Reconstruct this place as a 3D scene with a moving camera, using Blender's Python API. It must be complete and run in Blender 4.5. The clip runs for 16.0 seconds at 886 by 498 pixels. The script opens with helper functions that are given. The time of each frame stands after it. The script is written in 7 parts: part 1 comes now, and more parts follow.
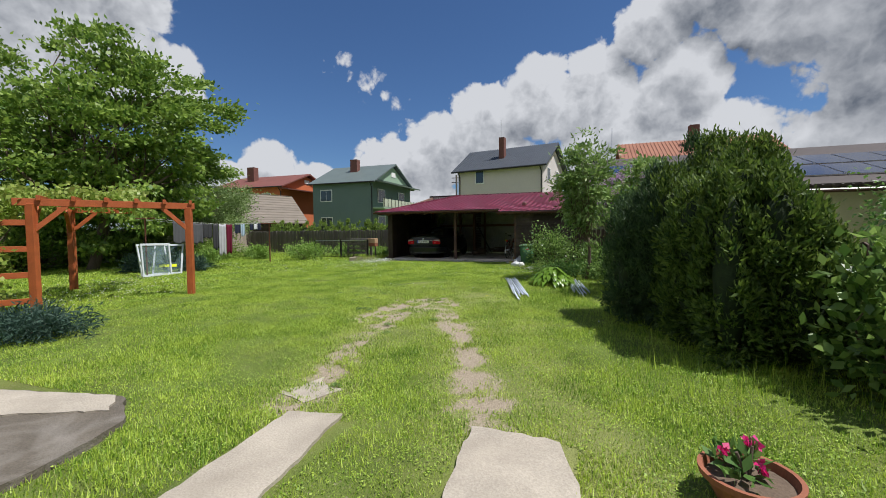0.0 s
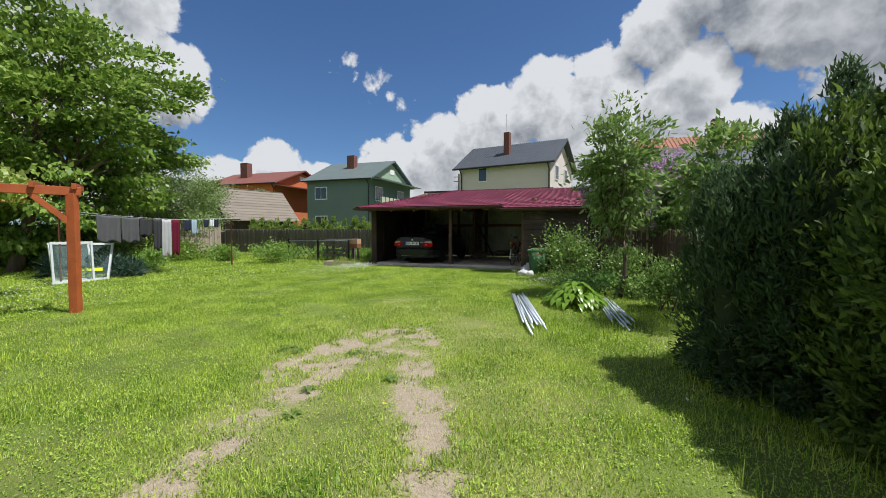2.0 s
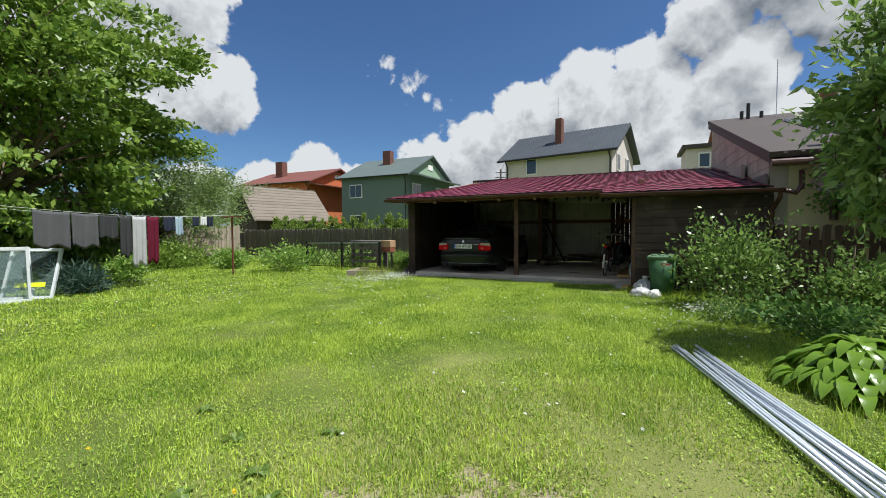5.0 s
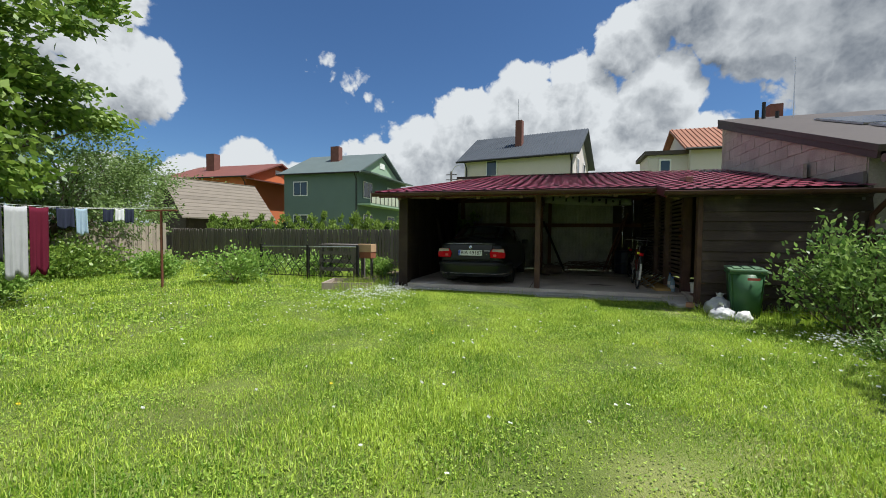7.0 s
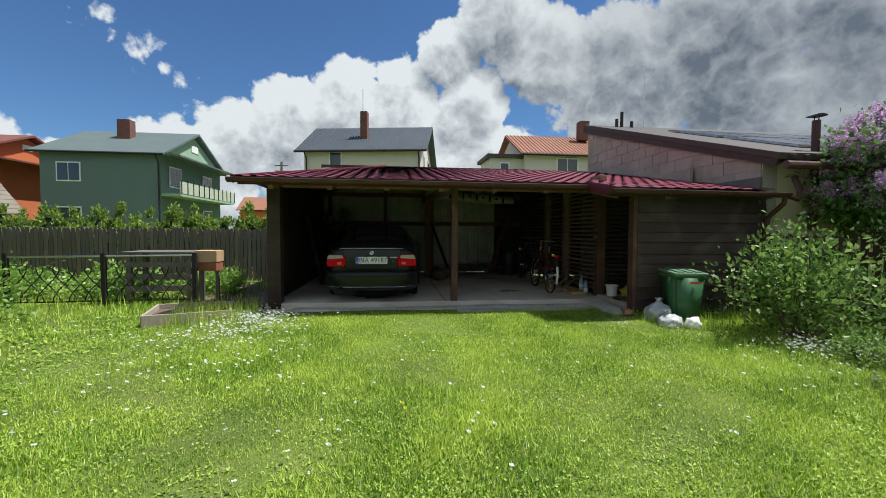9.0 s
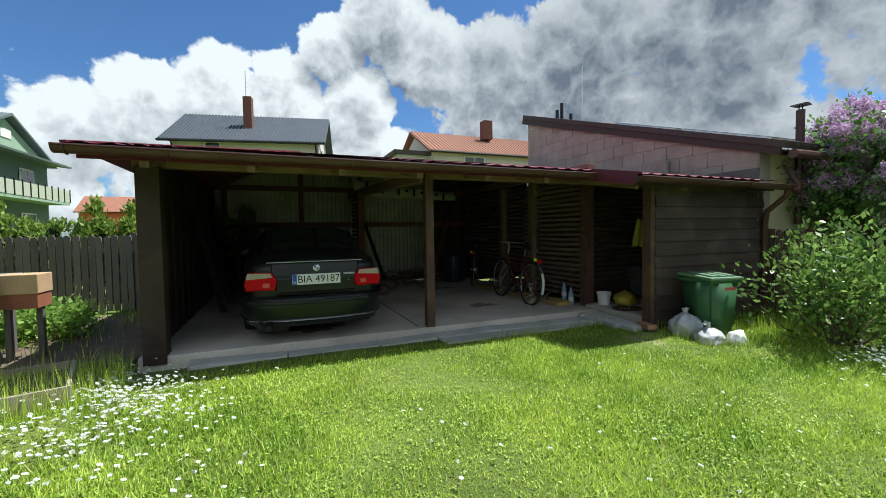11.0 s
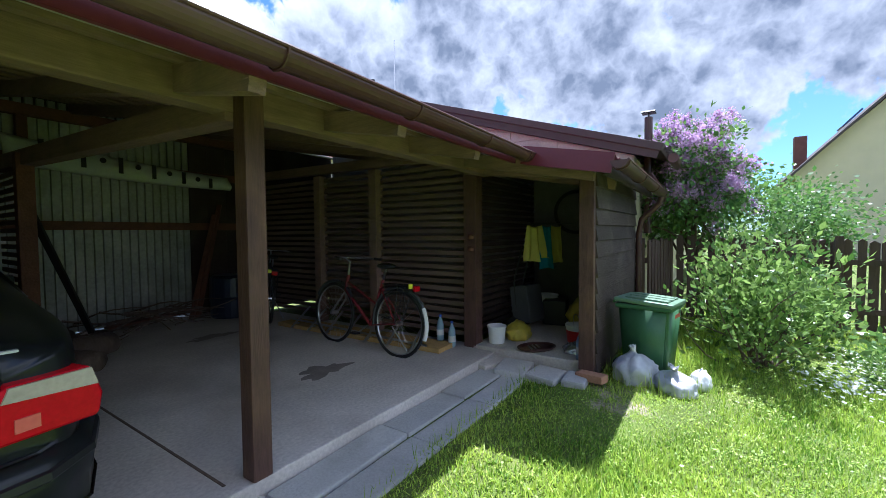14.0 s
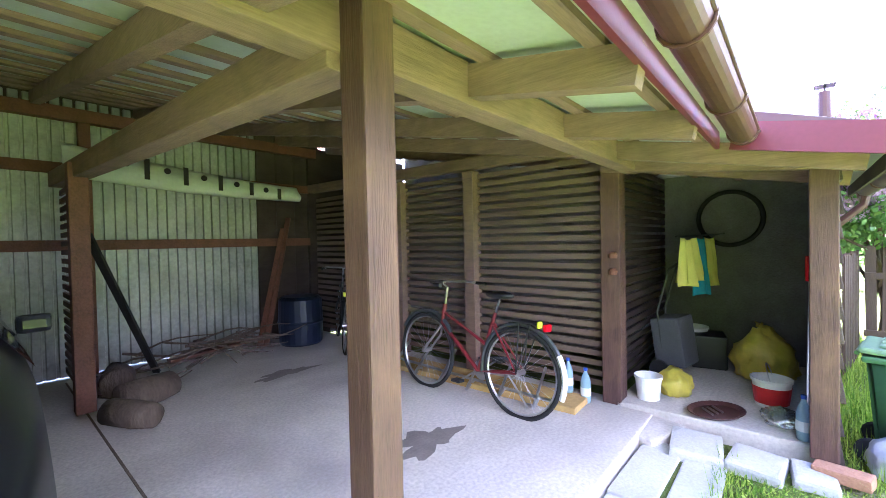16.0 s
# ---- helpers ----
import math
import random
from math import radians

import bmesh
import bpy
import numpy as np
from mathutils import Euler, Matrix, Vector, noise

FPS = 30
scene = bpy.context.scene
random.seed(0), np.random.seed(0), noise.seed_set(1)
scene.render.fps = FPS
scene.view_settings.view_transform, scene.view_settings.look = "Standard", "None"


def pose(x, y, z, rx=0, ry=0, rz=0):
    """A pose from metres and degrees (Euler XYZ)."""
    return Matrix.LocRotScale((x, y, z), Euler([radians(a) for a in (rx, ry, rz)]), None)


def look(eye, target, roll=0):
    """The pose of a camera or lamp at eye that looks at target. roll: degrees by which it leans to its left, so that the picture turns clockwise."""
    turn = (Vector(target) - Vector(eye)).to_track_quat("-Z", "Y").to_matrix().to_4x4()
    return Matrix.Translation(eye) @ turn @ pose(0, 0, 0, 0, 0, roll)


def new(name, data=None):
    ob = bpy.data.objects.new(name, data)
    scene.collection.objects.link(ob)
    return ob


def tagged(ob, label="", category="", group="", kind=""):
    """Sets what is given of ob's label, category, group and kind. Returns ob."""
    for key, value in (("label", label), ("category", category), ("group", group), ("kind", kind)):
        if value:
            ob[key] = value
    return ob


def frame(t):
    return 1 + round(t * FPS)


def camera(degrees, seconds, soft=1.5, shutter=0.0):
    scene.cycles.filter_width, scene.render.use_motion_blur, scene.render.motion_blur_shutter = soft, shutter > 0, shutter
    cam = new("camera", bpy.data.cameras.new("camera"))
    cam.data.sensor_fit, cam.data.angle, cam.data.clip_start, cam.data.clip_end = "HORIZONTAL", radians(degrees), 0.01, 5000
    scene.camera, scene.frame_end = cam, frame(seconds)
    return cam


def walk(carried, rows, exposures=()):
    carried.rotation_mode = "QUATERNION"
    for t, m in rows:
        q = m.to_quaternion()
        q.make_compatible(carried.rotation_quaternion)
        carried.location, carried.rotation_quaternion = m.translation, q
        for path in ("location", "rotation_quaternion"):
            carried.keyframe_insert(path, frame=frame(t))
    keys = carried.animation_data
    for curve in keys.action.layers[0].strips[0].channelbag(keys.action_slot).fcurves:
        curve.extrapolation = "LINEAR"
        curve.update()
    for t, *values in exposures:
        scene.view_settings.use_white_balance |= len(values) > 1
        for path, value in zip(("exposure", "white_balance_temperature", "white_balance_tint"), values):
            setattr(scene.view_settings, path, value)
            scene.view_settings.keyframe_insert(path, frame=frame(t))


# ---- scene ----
cam = camera(94.9, 16.0, soft=0.9)
PATH = [
    (0, (-0.06, 1.432, 1.513), (-0.719, 3.319, 1.423), -0.6),
    (0.5, (-0.13, 2.088, 1.531), (-0.785, 3.976, 1.443), -0.4),
    (1, (-0.247, 2.769, 1.547), (-0.908, 4.655, 1.456), -0.3),
    (1.5, (-0.363, 3.444, 1.501), (-1.028, 5.328, 1.416), -0.1),
    (2, (-0.603, 4.089, 1.477), (-1.277, 5.97, 1.392), 0.1),
    (2.5, (-0.901, 4.666, 1.417), (-1.585, 6.544, 1.334), 0.1),
    (3, (-1.25, 5.296, 1.429), (-1.958, 7.165, 1.342), -0.1),
    (3.5, (-1.551, 5.908, 1.457), (-2.301, 7.76, 1.373), -0.1),
    (4, (-1.713, 6.47, 1.482), (-2.527, 8.296, 1.397), -0.3),
    (4.2, (-1.819, 6.672, 1.479), (-2.662, 8.484, 1.39), -0.4),
    (6.3, (-3.713, 8.221, 1.413), (-4.523, 10.048, 1.333), 0.4),
    (6.5, (-3.908, 8.363, 1.413), (-4.664, 10.213, 1.335), 0.5),
    (7, (-4.47, 8.672, 1.452), (-5.039, 10.588, 1.379), 0.5),
    (7.5, (-4.903, 9.026, 1.437), (-5.255, 10.993, 1.361), 0.4),
    (8, (-5.287, 9.415, 1.469), (-5.42, 11.409, 1.393), 0.4),
    (8.5, (-5.666, 9.842, 1.468), (-5.597, 11.84, 1.388), 0.4),
    (9, (-5.991, 10.323, 1.531), (-5.747, 12.306, 1.447), 0.3),
    (9.2, (-6.142, 10.517, 1.529), (-5.834, 12.491, 1.446), 0.2),
    (11.3, (-6.796, 12.657, 1.574), (-5.937, 14.461, 1.481), -0.8),
    (11.5, (-6.836, 12.892, 1.599), (-5.9, 14.657, 1.498), -0.7),
    (12, (-6.831, 13.338, 1.621), (-5.713, 14.993, 1.521), -0.8),
    (12.5, (-6.681, 13.799, 1.577), (-5.37, 15.306, 1.479), -0.8),
    (13, (-6.53, 14.328, 1.603), (-5.034, 15.652, 1.496), -0.1),
    (13.5, (-6.344, 14.726, 1.608), (-4.737, 15.914, 1.511), -0.1),
    (14, (-6.145, 15.099, 1.625), (-4.485, 16.211, 1.547), -0.5),
    (14.5, (-5.999, 15.416, 1.688), (-4.334, 16.522, 1.628), -0.9),
    (15, (-5.883, 15.681, 1.731), (-4.238, 16.817, 1.679), -1.1),
    (15.5, (-5.792, 15.885, 1.747), (-4.194, 17.088, 1.703), -1.2),
    (16, (-5.682, 16.173, 1.721), (-4.173, 17.484, 1.684), -1.2),
]
EXPOSURES = ((0, 0.28, 6150, 11), (2.5, 0.47, 6200, 9), (7.0, 0.5, 6150, 7), (9.0, 0.58, 6100, 5), (11.5, 0.95, 5850, 3), (12.5, 1.25, 5550, 6), (14.0, 1.65, 5250, 16), (15.0, 2.35, 4850, 20), (15.5, 3.35, 4850, 22), (16.0, 4.6, 5200, 31))
walk(cam, [(t, look(eye, target, roll)) for t, eye, target, roll in PATH], EXPOSURES)

# ---- light ----
SUN_ELEV, SUN_AZ = radians(64), radians(-1)
SUN_DIR = Vector((math.cos(SUN_ELEV) * math.cos(SUN_AZ), math.cos(SUN_ELEV) * math.sin(SUN_AZ), math.sin(SUN_ELEV)))
sun = new("sun", bpy.data.lights.new("sun", "SUN"))
sun.data.energy, sun.data.angle, sun.data.color = 4.4, radians(0.6), (1.0, 0.955, 0.88)
sun.matrix_world = look(SUN_DIR * 60, (0, 0, 0))

world = bpy.data.worlds.new("world")
scene.world = world
world.use_nodes = True
wn, wl = world.node_tree.nodes, world.node_tree.links
wn.clear()


def wmath(op, a, b=None, clamp=False):
    n = wn.new("ShaderNodeMath")
    n.operation, n.use_clamp = op, clamp
    for i, v in enumerate((a, b)):
        if v is None:
            continue
        if isinstance(v, (int, float)):
            n.inputs[i].default_value = v
        else:
            wl.new(v, n.inputs[i])
    return n.outputs[0]


def wvec(op, a, b=None, scale=None):
    n = wn.new("ShaderNodeVectorMath")
    n.operation = op
    for i, v in enumerate((a, b)):
        if v is None:
            continue
        if isinstance(v, (tuple, Vector)):
            n.inputs[i].default_value = v
        else:
            wl.new(v, n.inputs[i])
    if scale is not None:
        n.inputs["Scale"].default_value = scale
    return n.outputs["Value"] if op == "DOT_PRODUCT" else n.outputs[0]


def wramp(v, a, b, lo=0.0, hi=1.0, smooth=True):
    n = wn.new("ShaderNodeMapRange")
    n.interpolation_type = "SMOOTHSTEP" if smooth else "LINEAR"
    wl.new(v, n.inputs[0])
    for i, x in enumerate((a, b, lo, hi)):
        n.inputs[i + 1].default_value = x
    return n.outputs[0]


def wnoise(vec, scale, detail, rough=0.55):
    n = wn.new("ShaderNodeTexNoise")
    n.inputs["Scale"].default_value, n.inputs["Detail"].default_value, n.inputs["Roughness"].default_value = scale, detail, rough
    wl.new(vec, n.inputs["Vector"])
    return n.outputs["Fac"]


# cumulus heaps: azimuth (degrees to the left of +y), height, radius, all in degrees
# heaps past -105 and 85 degrees are unseen, added to brighten the carport inside
CLOUDS = ((61, 24, 9), (55, 17, 5.5), (66, 14, 7), (73, 28, 12), (56, 4, 5), (48, 5, 4), (42, 8, 3.6), (37, 6, 3.6), (30, 2.5, 3.5), (28.5, 19, 3.0, 0.66), (24.5, 17.5, 2.2, 0.6), (33, 21, 2.5, 0.5),
          (27, 9, 4.5), (20, 11, 5.5), (13, 14, 5.5), (5.5, 17, 5.5), (-1, 17, 5.5), (-4, 10, 8), (-14, 8, 7), (10, 6, 7), (21, 4, 4), (-25, 7, 6), (-8, 23, 4), (-11, 17, 5), (-15, 27, 5), (-21, 22, 6), (-30, 18, 9), (-42, 21, 9),
          (-55, 21, 11), (-45, 8, 8), (-60, 7, 8), (-72, 24, 12), (-86, 15, 10), (-60, 38, 12), (-25, 40, 9), (-100, 30, 16), (-120, 12, 12), (-135, 28, 15), (-155, 16, 13), (180, 24, 14), (160, 10, 12), (150, 32, 13),
          (128, 16, 14), (105, 26, 13), (90, 12, 10), (175, 48, 14), (-110, 52, 14), (120, 55, 12))


def cloud_field(vec, fine_amount=0.5):
    """Heaps roughened by broad noise, rounded puffs and fine wisps."""
    low = None
    for az, el, rad, *amp in CLOUDS:
        a, e = radians(az), radians(el)
        c = (-math.sin(a) * math.cos(e), math.cos(a) * math.cos(e), math.sin(e))
        f = wramp(wvec("DOT_PRODUCT", vec, c), math.cos(radians(rad * 1.45)), math.cos(radians(rad * 0.1)), 0.0, amp[0] if amp else 1.0)
        low = f if low is None else wmath("MAXIMUM", low, f)
    big = wnoise(vec, 5.0, 3.0)
    warp = wn.new("ShaderNodeTexNoise")
    warp.inputs["Scale"].default_value, warp.inputs["Detail"].default_value = 14.0, 4.0
    wl.new(vec, warp.inputs["Vector"])
    bent = wvec("ADD", vec, wvec("SCALE", wvec("SUBTRACT", warp.outputs["Color"], (0.5, 0.5, 0.5)), scale=0.09))
    vor = wn.new("ShaderNodeTexVoronoi")
    vor.feature = "F1"
    vor.inputs["Scale"].default_value, vor.inputs["Detail"].default_value, vor.inputs["Roughness"].default_value = 13.0, 3.0, 0.55
    wl.new(bent, vor.inputs["Vector"])
    puff = wmath("SUBTRACT", 0.8, vor.outputs["Distance"])
    fine = wnoise(vec, 24.0, 8.0, 0.62)
    rough = wmath("ADD", wmath("MULTIPLY", puff, 0.42), wmath("MULTIPLY", wmath("SUBTRACT", fine, 0.5), fine_amount))
    return wmath("ADD", wmath("ADD", low, wmath("MULTIPLY", wmath("SUBTRACT", big, 0.42), 0.8)), rough)


geo = wn.new("ShaderNodeTexCoord")
dirv = wvec("NORMALIZE", geo.outputs["Generated"])
dens = cloud_field(dirv)
above = cloud_field(wvec("NORMALIZE", wvec("ADD", dirv, (0.022, 0.0, 0.05))))
mask = wramp(dens, 0.42, 0.6)
relief = wmath("MULTIPLY", wmath("SUBTRACT", dens, above), 0.62)
# the bank towards the east is thicker and greyer
bank = (math.sin(radians(68)) * math.cos(radians(24)), math.cos(radians(68)) * math.cos(radians(24)), math.sin(radians(24)))
heavy = wramp(wvec("DOT_PRODUCT", dirv, bank), math.cos(radians(62)), math.cos(radians(20)), 0.0, 0.48)
shade = wmath("SUBTRACT", wmath("ADD", wmath("MULTIPLY", wramp(above, 0.3, 1.6), 0.66), heavy), wmath("MULTIPLY", relief, wmath("SUBTRACT", 1.0, wmath("MULTIPLY", heavy, 1.5))), True)
sky = wn.new("ShaderNodeTexSky")
sky.sky_type, sky.sun_disc = "NISHITA", False
sky.sun_elevation, sky.sun_rotation = SUN_ELEV, math.pi / 2 - SUN_AZ
sky.air_density, sky.dust_density, sky.ozone_density = 1.0, 0.4, 2.5
tone = wn.new("ShaderNodeMix")
tone.data_type = "RGBA"
wl.new(shade, tone.inputs["Factor"])
tone.inputs["A"].default_value, tone.inputs["B"].default_value = (5.4, 5.4, 5.4, 1), (0.95, 1.1, 1.35, 1)
mixc = wn.new("ShaderNodeMix")
mixc.data_type = "RGBA"
wl.new(wmath("MULTIPLY", mask, wramp(wvec("DOT_PRODUCT", dirv, (0, 0, 1)), -0.02, 0.04)), mixc.inputs["Factor"])
tint = wn.new("ShaderNodeMix")
tint.data_type, tint.blend_type = "RGBA", "MULTIPLY"
tint.inputs["Factor"].default_value = 1.0
wl.new(sky.outputs[0], tint.inputs["A"])
tint.inputs["B"].default_value = (0.42, 0.54, 0.68, 1)
wl.new(tint.outputs["Result"], mixc.inputs["A"])
wl.new(tone.outputs["Result"], mixc.inputs["B"])
back = wn.new("ShaderNodeBackground")
back.inputs["Strength"].default_value = 0.1
wl.new(mixc.outputs["Result"], back.inputs["Color"])
wo = wn.new("ShaderNodeOutputWorld")
wl.new(back.outputs[0], wo.inputs[0])


# ---- materials ----
def material(name, color, rough=0.8, metal=0.0, spread=0.25, scale=6.0, grain=60.0, bump=0.15, stretch=(1, 1, 1), dirt=None, dirt_amount=0.4, coords="Object",
             island=0.0, spec=0.4, coat=0.0, translucent=0.0, each=0.0):
    """A surface with colour varied at two scales, stains and fine relief."""
    m = bpy.data.materials.new(name)
    m.use_nodes = True
    n, l = m.node_tree.nodes, m.node_tree.links
    b = n["Principled BSDF"]
    tc = n.new("ShaderNodeTexCoord")
    mp = n.new("ShaderNodeMapping")
    mp.inputs["Scale"].default_value = stretch
    l.new(tc.outputs[coords], mp.inputs[0])
    big, small = n.new("ShaderNodeTexNoise"), n.new("ShaderNodeTexNoise")
    big.inputs["Scale"].default_value, big.inputs["Detail"].default_value = scale, 5
    small.inputs["Scale"].default_value, small.inputs["Detail"].default_value = grain, 6
    for t in (big, small):
        l.new(mp.outputs[0], t.inputs["Vector"])
    add = n.new("ShaderNodeMath")
    add.operation = "ADD"
    l.new(big.outputs["Fac"], add.inputs[0])
    l.new(small.outputs["Fac"], add.inputs[1])
    value = add.outputs[0]
    if island or each:
        src = n.new("ShaderNodeNewGeometry").outputs["Random Per Island"] if island else n.new("ShaderNodeObjectInfo").outputs["Random"]
        ma = n.new("ShaderNodeMath")
        ma.operation = "MULTIPLY_ADD"
        l.new(src, ma.inputs[0])
        ma.inputs[1].default_value = (island or each)
        l.new(value, ma.inputs[2])
        value = ma.outputs[0]
    mr = n.new("ShaderNodeMapRange")
    l.new(value, mr.inputs[0])
    top = 1.5 + (island or each)
    for i, v in enumerate((0.5, top, 1 - spread, 1 + spread)):
        mr.inputs[i + 1].default_value = v
    hsv = n.new("ShaderNodeHueSaturation")
    hsv.inputs["Color"].default_value = (*color, 1)
    l.new(mr.outputs[0], hsv.inputs["Value"])
    out = hsv.outputs[0]
    if dirt:
        st = n.new("ShaderNodeTexNoise")
        st.inputs["Scale"].default_value, st.inputs["Detail"].default_value, st.inputs["Distortion"].default_value = scale * 0.6, 8, 0.6
        l.new(tc.outputs[coords], st.inputs["Vector"])
        r = n.new("ShaderNodeMapRange")
        r.inputs[1].default_value, r.inputs[2].default_value, r.inputs[4].default_value = 0.48, 0.7, dirt_amount
        l.new(st.outputs["Fac"], r.inputs[0])
        mx = n.new("ShaderNodeMix")
        mx.data_type = "RGBA"
        l.new(r.outputs[0], mx.inputs["Factor"])
        l.new(out, mx.inputs["A"])
        mx.inputs["B"].default_value = (*dirt, 1)
        out = mx.outputs["Result"]
    l.new(out, b.inputs["Base Color"])
    b.inputs["Roughness"].default_value, b.inputs["Metallic"].default_value = rough, metal
    b.inputs["Specular IOR Level"].default_value, b.inputs["Coat Weight"].default_value = spec, coat
    if bump:
        bp = n.new("ShaderNodeBump")
        bp.inputs["Strength"].default_value, bp.inputs["Distance"].default_value = bump, 0.02
        l.new(value, bp.inputs["Height"])
        l.new(bp.outputs[0], b.inputs["Normal"])
    if translucent:
        tr, mixs = n.new("ShaderNodeBsdfTranslucent"), n.new("ShaderNodeMixShader")
        l.new(out, tr.inputs["Color"])
        mixs.inputs[0].default_value = translucent
        l.new(b.outputs[0], mixs.inputs[1])
        l.new(tr.outputs[0], mixs.inputs[2])
        l.new(mixs.outputs[0], n["Material Output"].inputs[0])
    return m


def leafy(name, color, other, spread=0.5, rough=0.45, patch=0.0):
    """Leaves whose colour runs between two greens, leaf by leaf, and that let light through."""
    m = bpy.data.materials.new(name)
    m.use_nodes = True
    n, l = m.node_tree.nodes, m.node_tree.links
    b = n["Principled BSDF"]
    g = n.new("ShaderNodeNewGeometry")
    mx = n.new("ShaderNodeMix")
    mx.data_type = "RGBA"
    if patch:
        # colour drifts over the ground as well as from blade to blade
        tc, nz, add = n.new("ShaderNodeTexCoord"), n.new("ShaderNodeTexNoise"), n.new("ShaderNodeMath")
        nz.inputs["Scale"].default_value, nz.inputs["Detail"].default_value = patch, 4
        l.new(tc.outputs["Object"], nz.inputs["Vector"])
        r1 = n.new("ShaderNodeMapRange")
        r1.inputs[1].default_value, r1.inputs[2].default_value, r1.inputs[3].default_value, r1.inputs[4].default_value = 0.3, 0.7, -0.35, 0.35
        l.new(nz.outputs["Fac"], r1.inputs[0])
        add.operation, add.use_clamp = "ADD", True
        l.new(g.outputs["Random Per Island"], add.inputs[0])
        l.new(r1.outputs[0], add.inputs[1])
        l.new(add.outputs[0], mx.inputs["Factor"])
    else:
        l.new(g.outputs["Random Per Island"], mx.inputs["Factor"])
    mx.inputs["A"].default_value, mx.inputs["B"].default_value = (*color, 1), (*other, 1)
    l.new(mx.outputs["Result"], b.inputs["Base Color"])
    b.inputs["Roughness"].default_value = rough
    tr, mixs = n.new("ShaderNodeBsdfTranslucent"), n.new("ShaderNodeMixShader")
    l.new(mx.outputs["Result"], tr.inputs["Color"])
    mixs.inputs[0].default_value = 0.4
    l.new(b.outputs[0], mixs.inputs[1])
    l.new(tr.outputs[0], mixs.inputs[2])
    l.new(mixs.outputs[0], n["Material Output"].inputs[0])
    return m


M_DARKWOOD = material("dark_stained_wood", (0.04, 0.024, 0.018), 0.7, spread=0.5, scale=3, grain=22, stretch=(0.6, 6, 6), bump=0.35, dirt=(0.12, 0.09, 0.07), dirt_amount=0.35, each=0.4)
M_POST = material("brown_stained_post", (0.085, 0.042, 0.034), 0.6, spread=0.45, scale=5, grain=26, stretch=(7, 7, 0.5), bump=0.3, dirt=(0.2, 0.11, 0.065), dirt_amount=0.5)
M_PLANK = material("overlapping_stained_board", (0.052, 0.035, 0.03), 0.7, spread=0.5, scale=3, grain=22, stretch=(0.5, 6, 6), bump=0.4, dirt=(0.17, 0.13, 0.11), dirt_amount=0.5, each=0.7)
M_BEAM = material("raw_pine_beam", (0.23, 0.145, 0.11), 0.75, spread=0.35, scale=4, grain=24, stretch=(0.6, 8, 8), bump=0.25, dirt=(0.12, 0.085, 0.05), dirt_amount=0.6)
M_BEAM_Y = material("raw_pine_rafter", (0.23, 0.145, 0.11), 0.75, spread=0.35, scale=4, grain=24, stretch=(8, 0.6, 8), bump=0.25, dirt=(0.1, 0.075, 0.05), dirt_amount=0.6)
M_SLAT = material("weathered_slat", (0.15, 0.1, 0.075), 0.8, spread=0.5, scale=4, grain=30, stretch=(3, 1, 8), bump=0.25, each=0.5)
M_REDBROWN = material("reddish_wood", (0.15, 0.06, 0.035), 0.65, spread=0.4, scale=4, grain=26, stretch=(2, 2, 2), bump=0.2)
M_PERGOLA = material("orange_stained_wood", (0.40, 0.098, 0.03), 0.55, spread=0.3, scale=3, grain=28, stretch=(2, 2, 2), bump=0.2)
M_ROOF = material("red_metal_tiles", (0.22, 0.03, 0.055), 0.42, spread=0.18, scale=2, grain=40, bump=0.04, dirt=(0.2, 0.06, 0.07), dirt_amount=0.3, spec=0.5)
M_TRIM = material("maroon_trim", (0.13, 0.022, 0.038), 0.4, spread=0.15, scale=3, grain=40, bump=0.03)
M_GUTTER = material("brown_gutter", (0.075, 0.032, 0.028), 0.32, spread=0.2, scale=3, grain=30, bump=0.03, dirt=(0.15, 0.1, 0.08), dirt_amount=0.3)
M_UNDER = material("pale_roof_underside", (0.44, 0.47, 0.45), 0.55, spread=0.15, scale=3, grain=40, bump=0.05)
M_ZINC = material("galvanised_sheet", (0.4, 0.4, 0.37), 0.5, metal=0.35, spread=0.35, scale=3, grain=25, bump=0.08, dirt=(0.2, 0.22, 0.17), dirt_amount=0.6)
M_CONCRETE = material("concrete_floor", (0.6, 0.55, 0.49), 0.9, spread=0.35, scale=1.2, grain=45, bump=0.15, dirt=(0.3, 0.26, 0.22), dirt_amount=0.6)
M_SLAB = material("pale_concrete_slab", (0.41, 0.36, 0.29), 0.92, spread=0.35, scale=2.5, grain=70, bump=0.3, dirt=(0.27, 0.23, 0.18), dirt_amount=0.5)
M_PAVER = material("grey_paving_slab", (0.48, 0.47, 0.44), 0.9, spread=0.3, scale=3, grain=60, bump=0.3, dirt=(0.33, 0.32, 0.28), dirt_amount=0.6, each=0.3)
M_TERRACE = material("dark_rough_concrete", (0.13, 0.11, 0.085), 0.95, spread=0.4, scale=4, grain=50, bump=0.6, dirt=(0.33, 0.3, 0.26), dirt_amount=0.5)
M_FENCE = material("dark_grey_fence_wood", (0.15, 0.13, 0.12), 0.85, spread=0.5, scale=3, grain=24, stretch=(6, 6, 0.6), bump=0.3, each=0.8)
M_FENCE_PALE = material("weathered_grey_fence_wood", (0.37, 0.31, 0.25), 0.85, spread=0.35, scale=3, grain=24, stretch=(6, 6, 0.6), bump=0.3, each=0.7)
M_FENCE_BROWN = material("brown_fence_wood", (0.095, 0.06, 0.045), 0.75, spread=0.35, scale=3, grain=24, stretch=(6, 6, 0.6), bump=0.3, each=0.5)
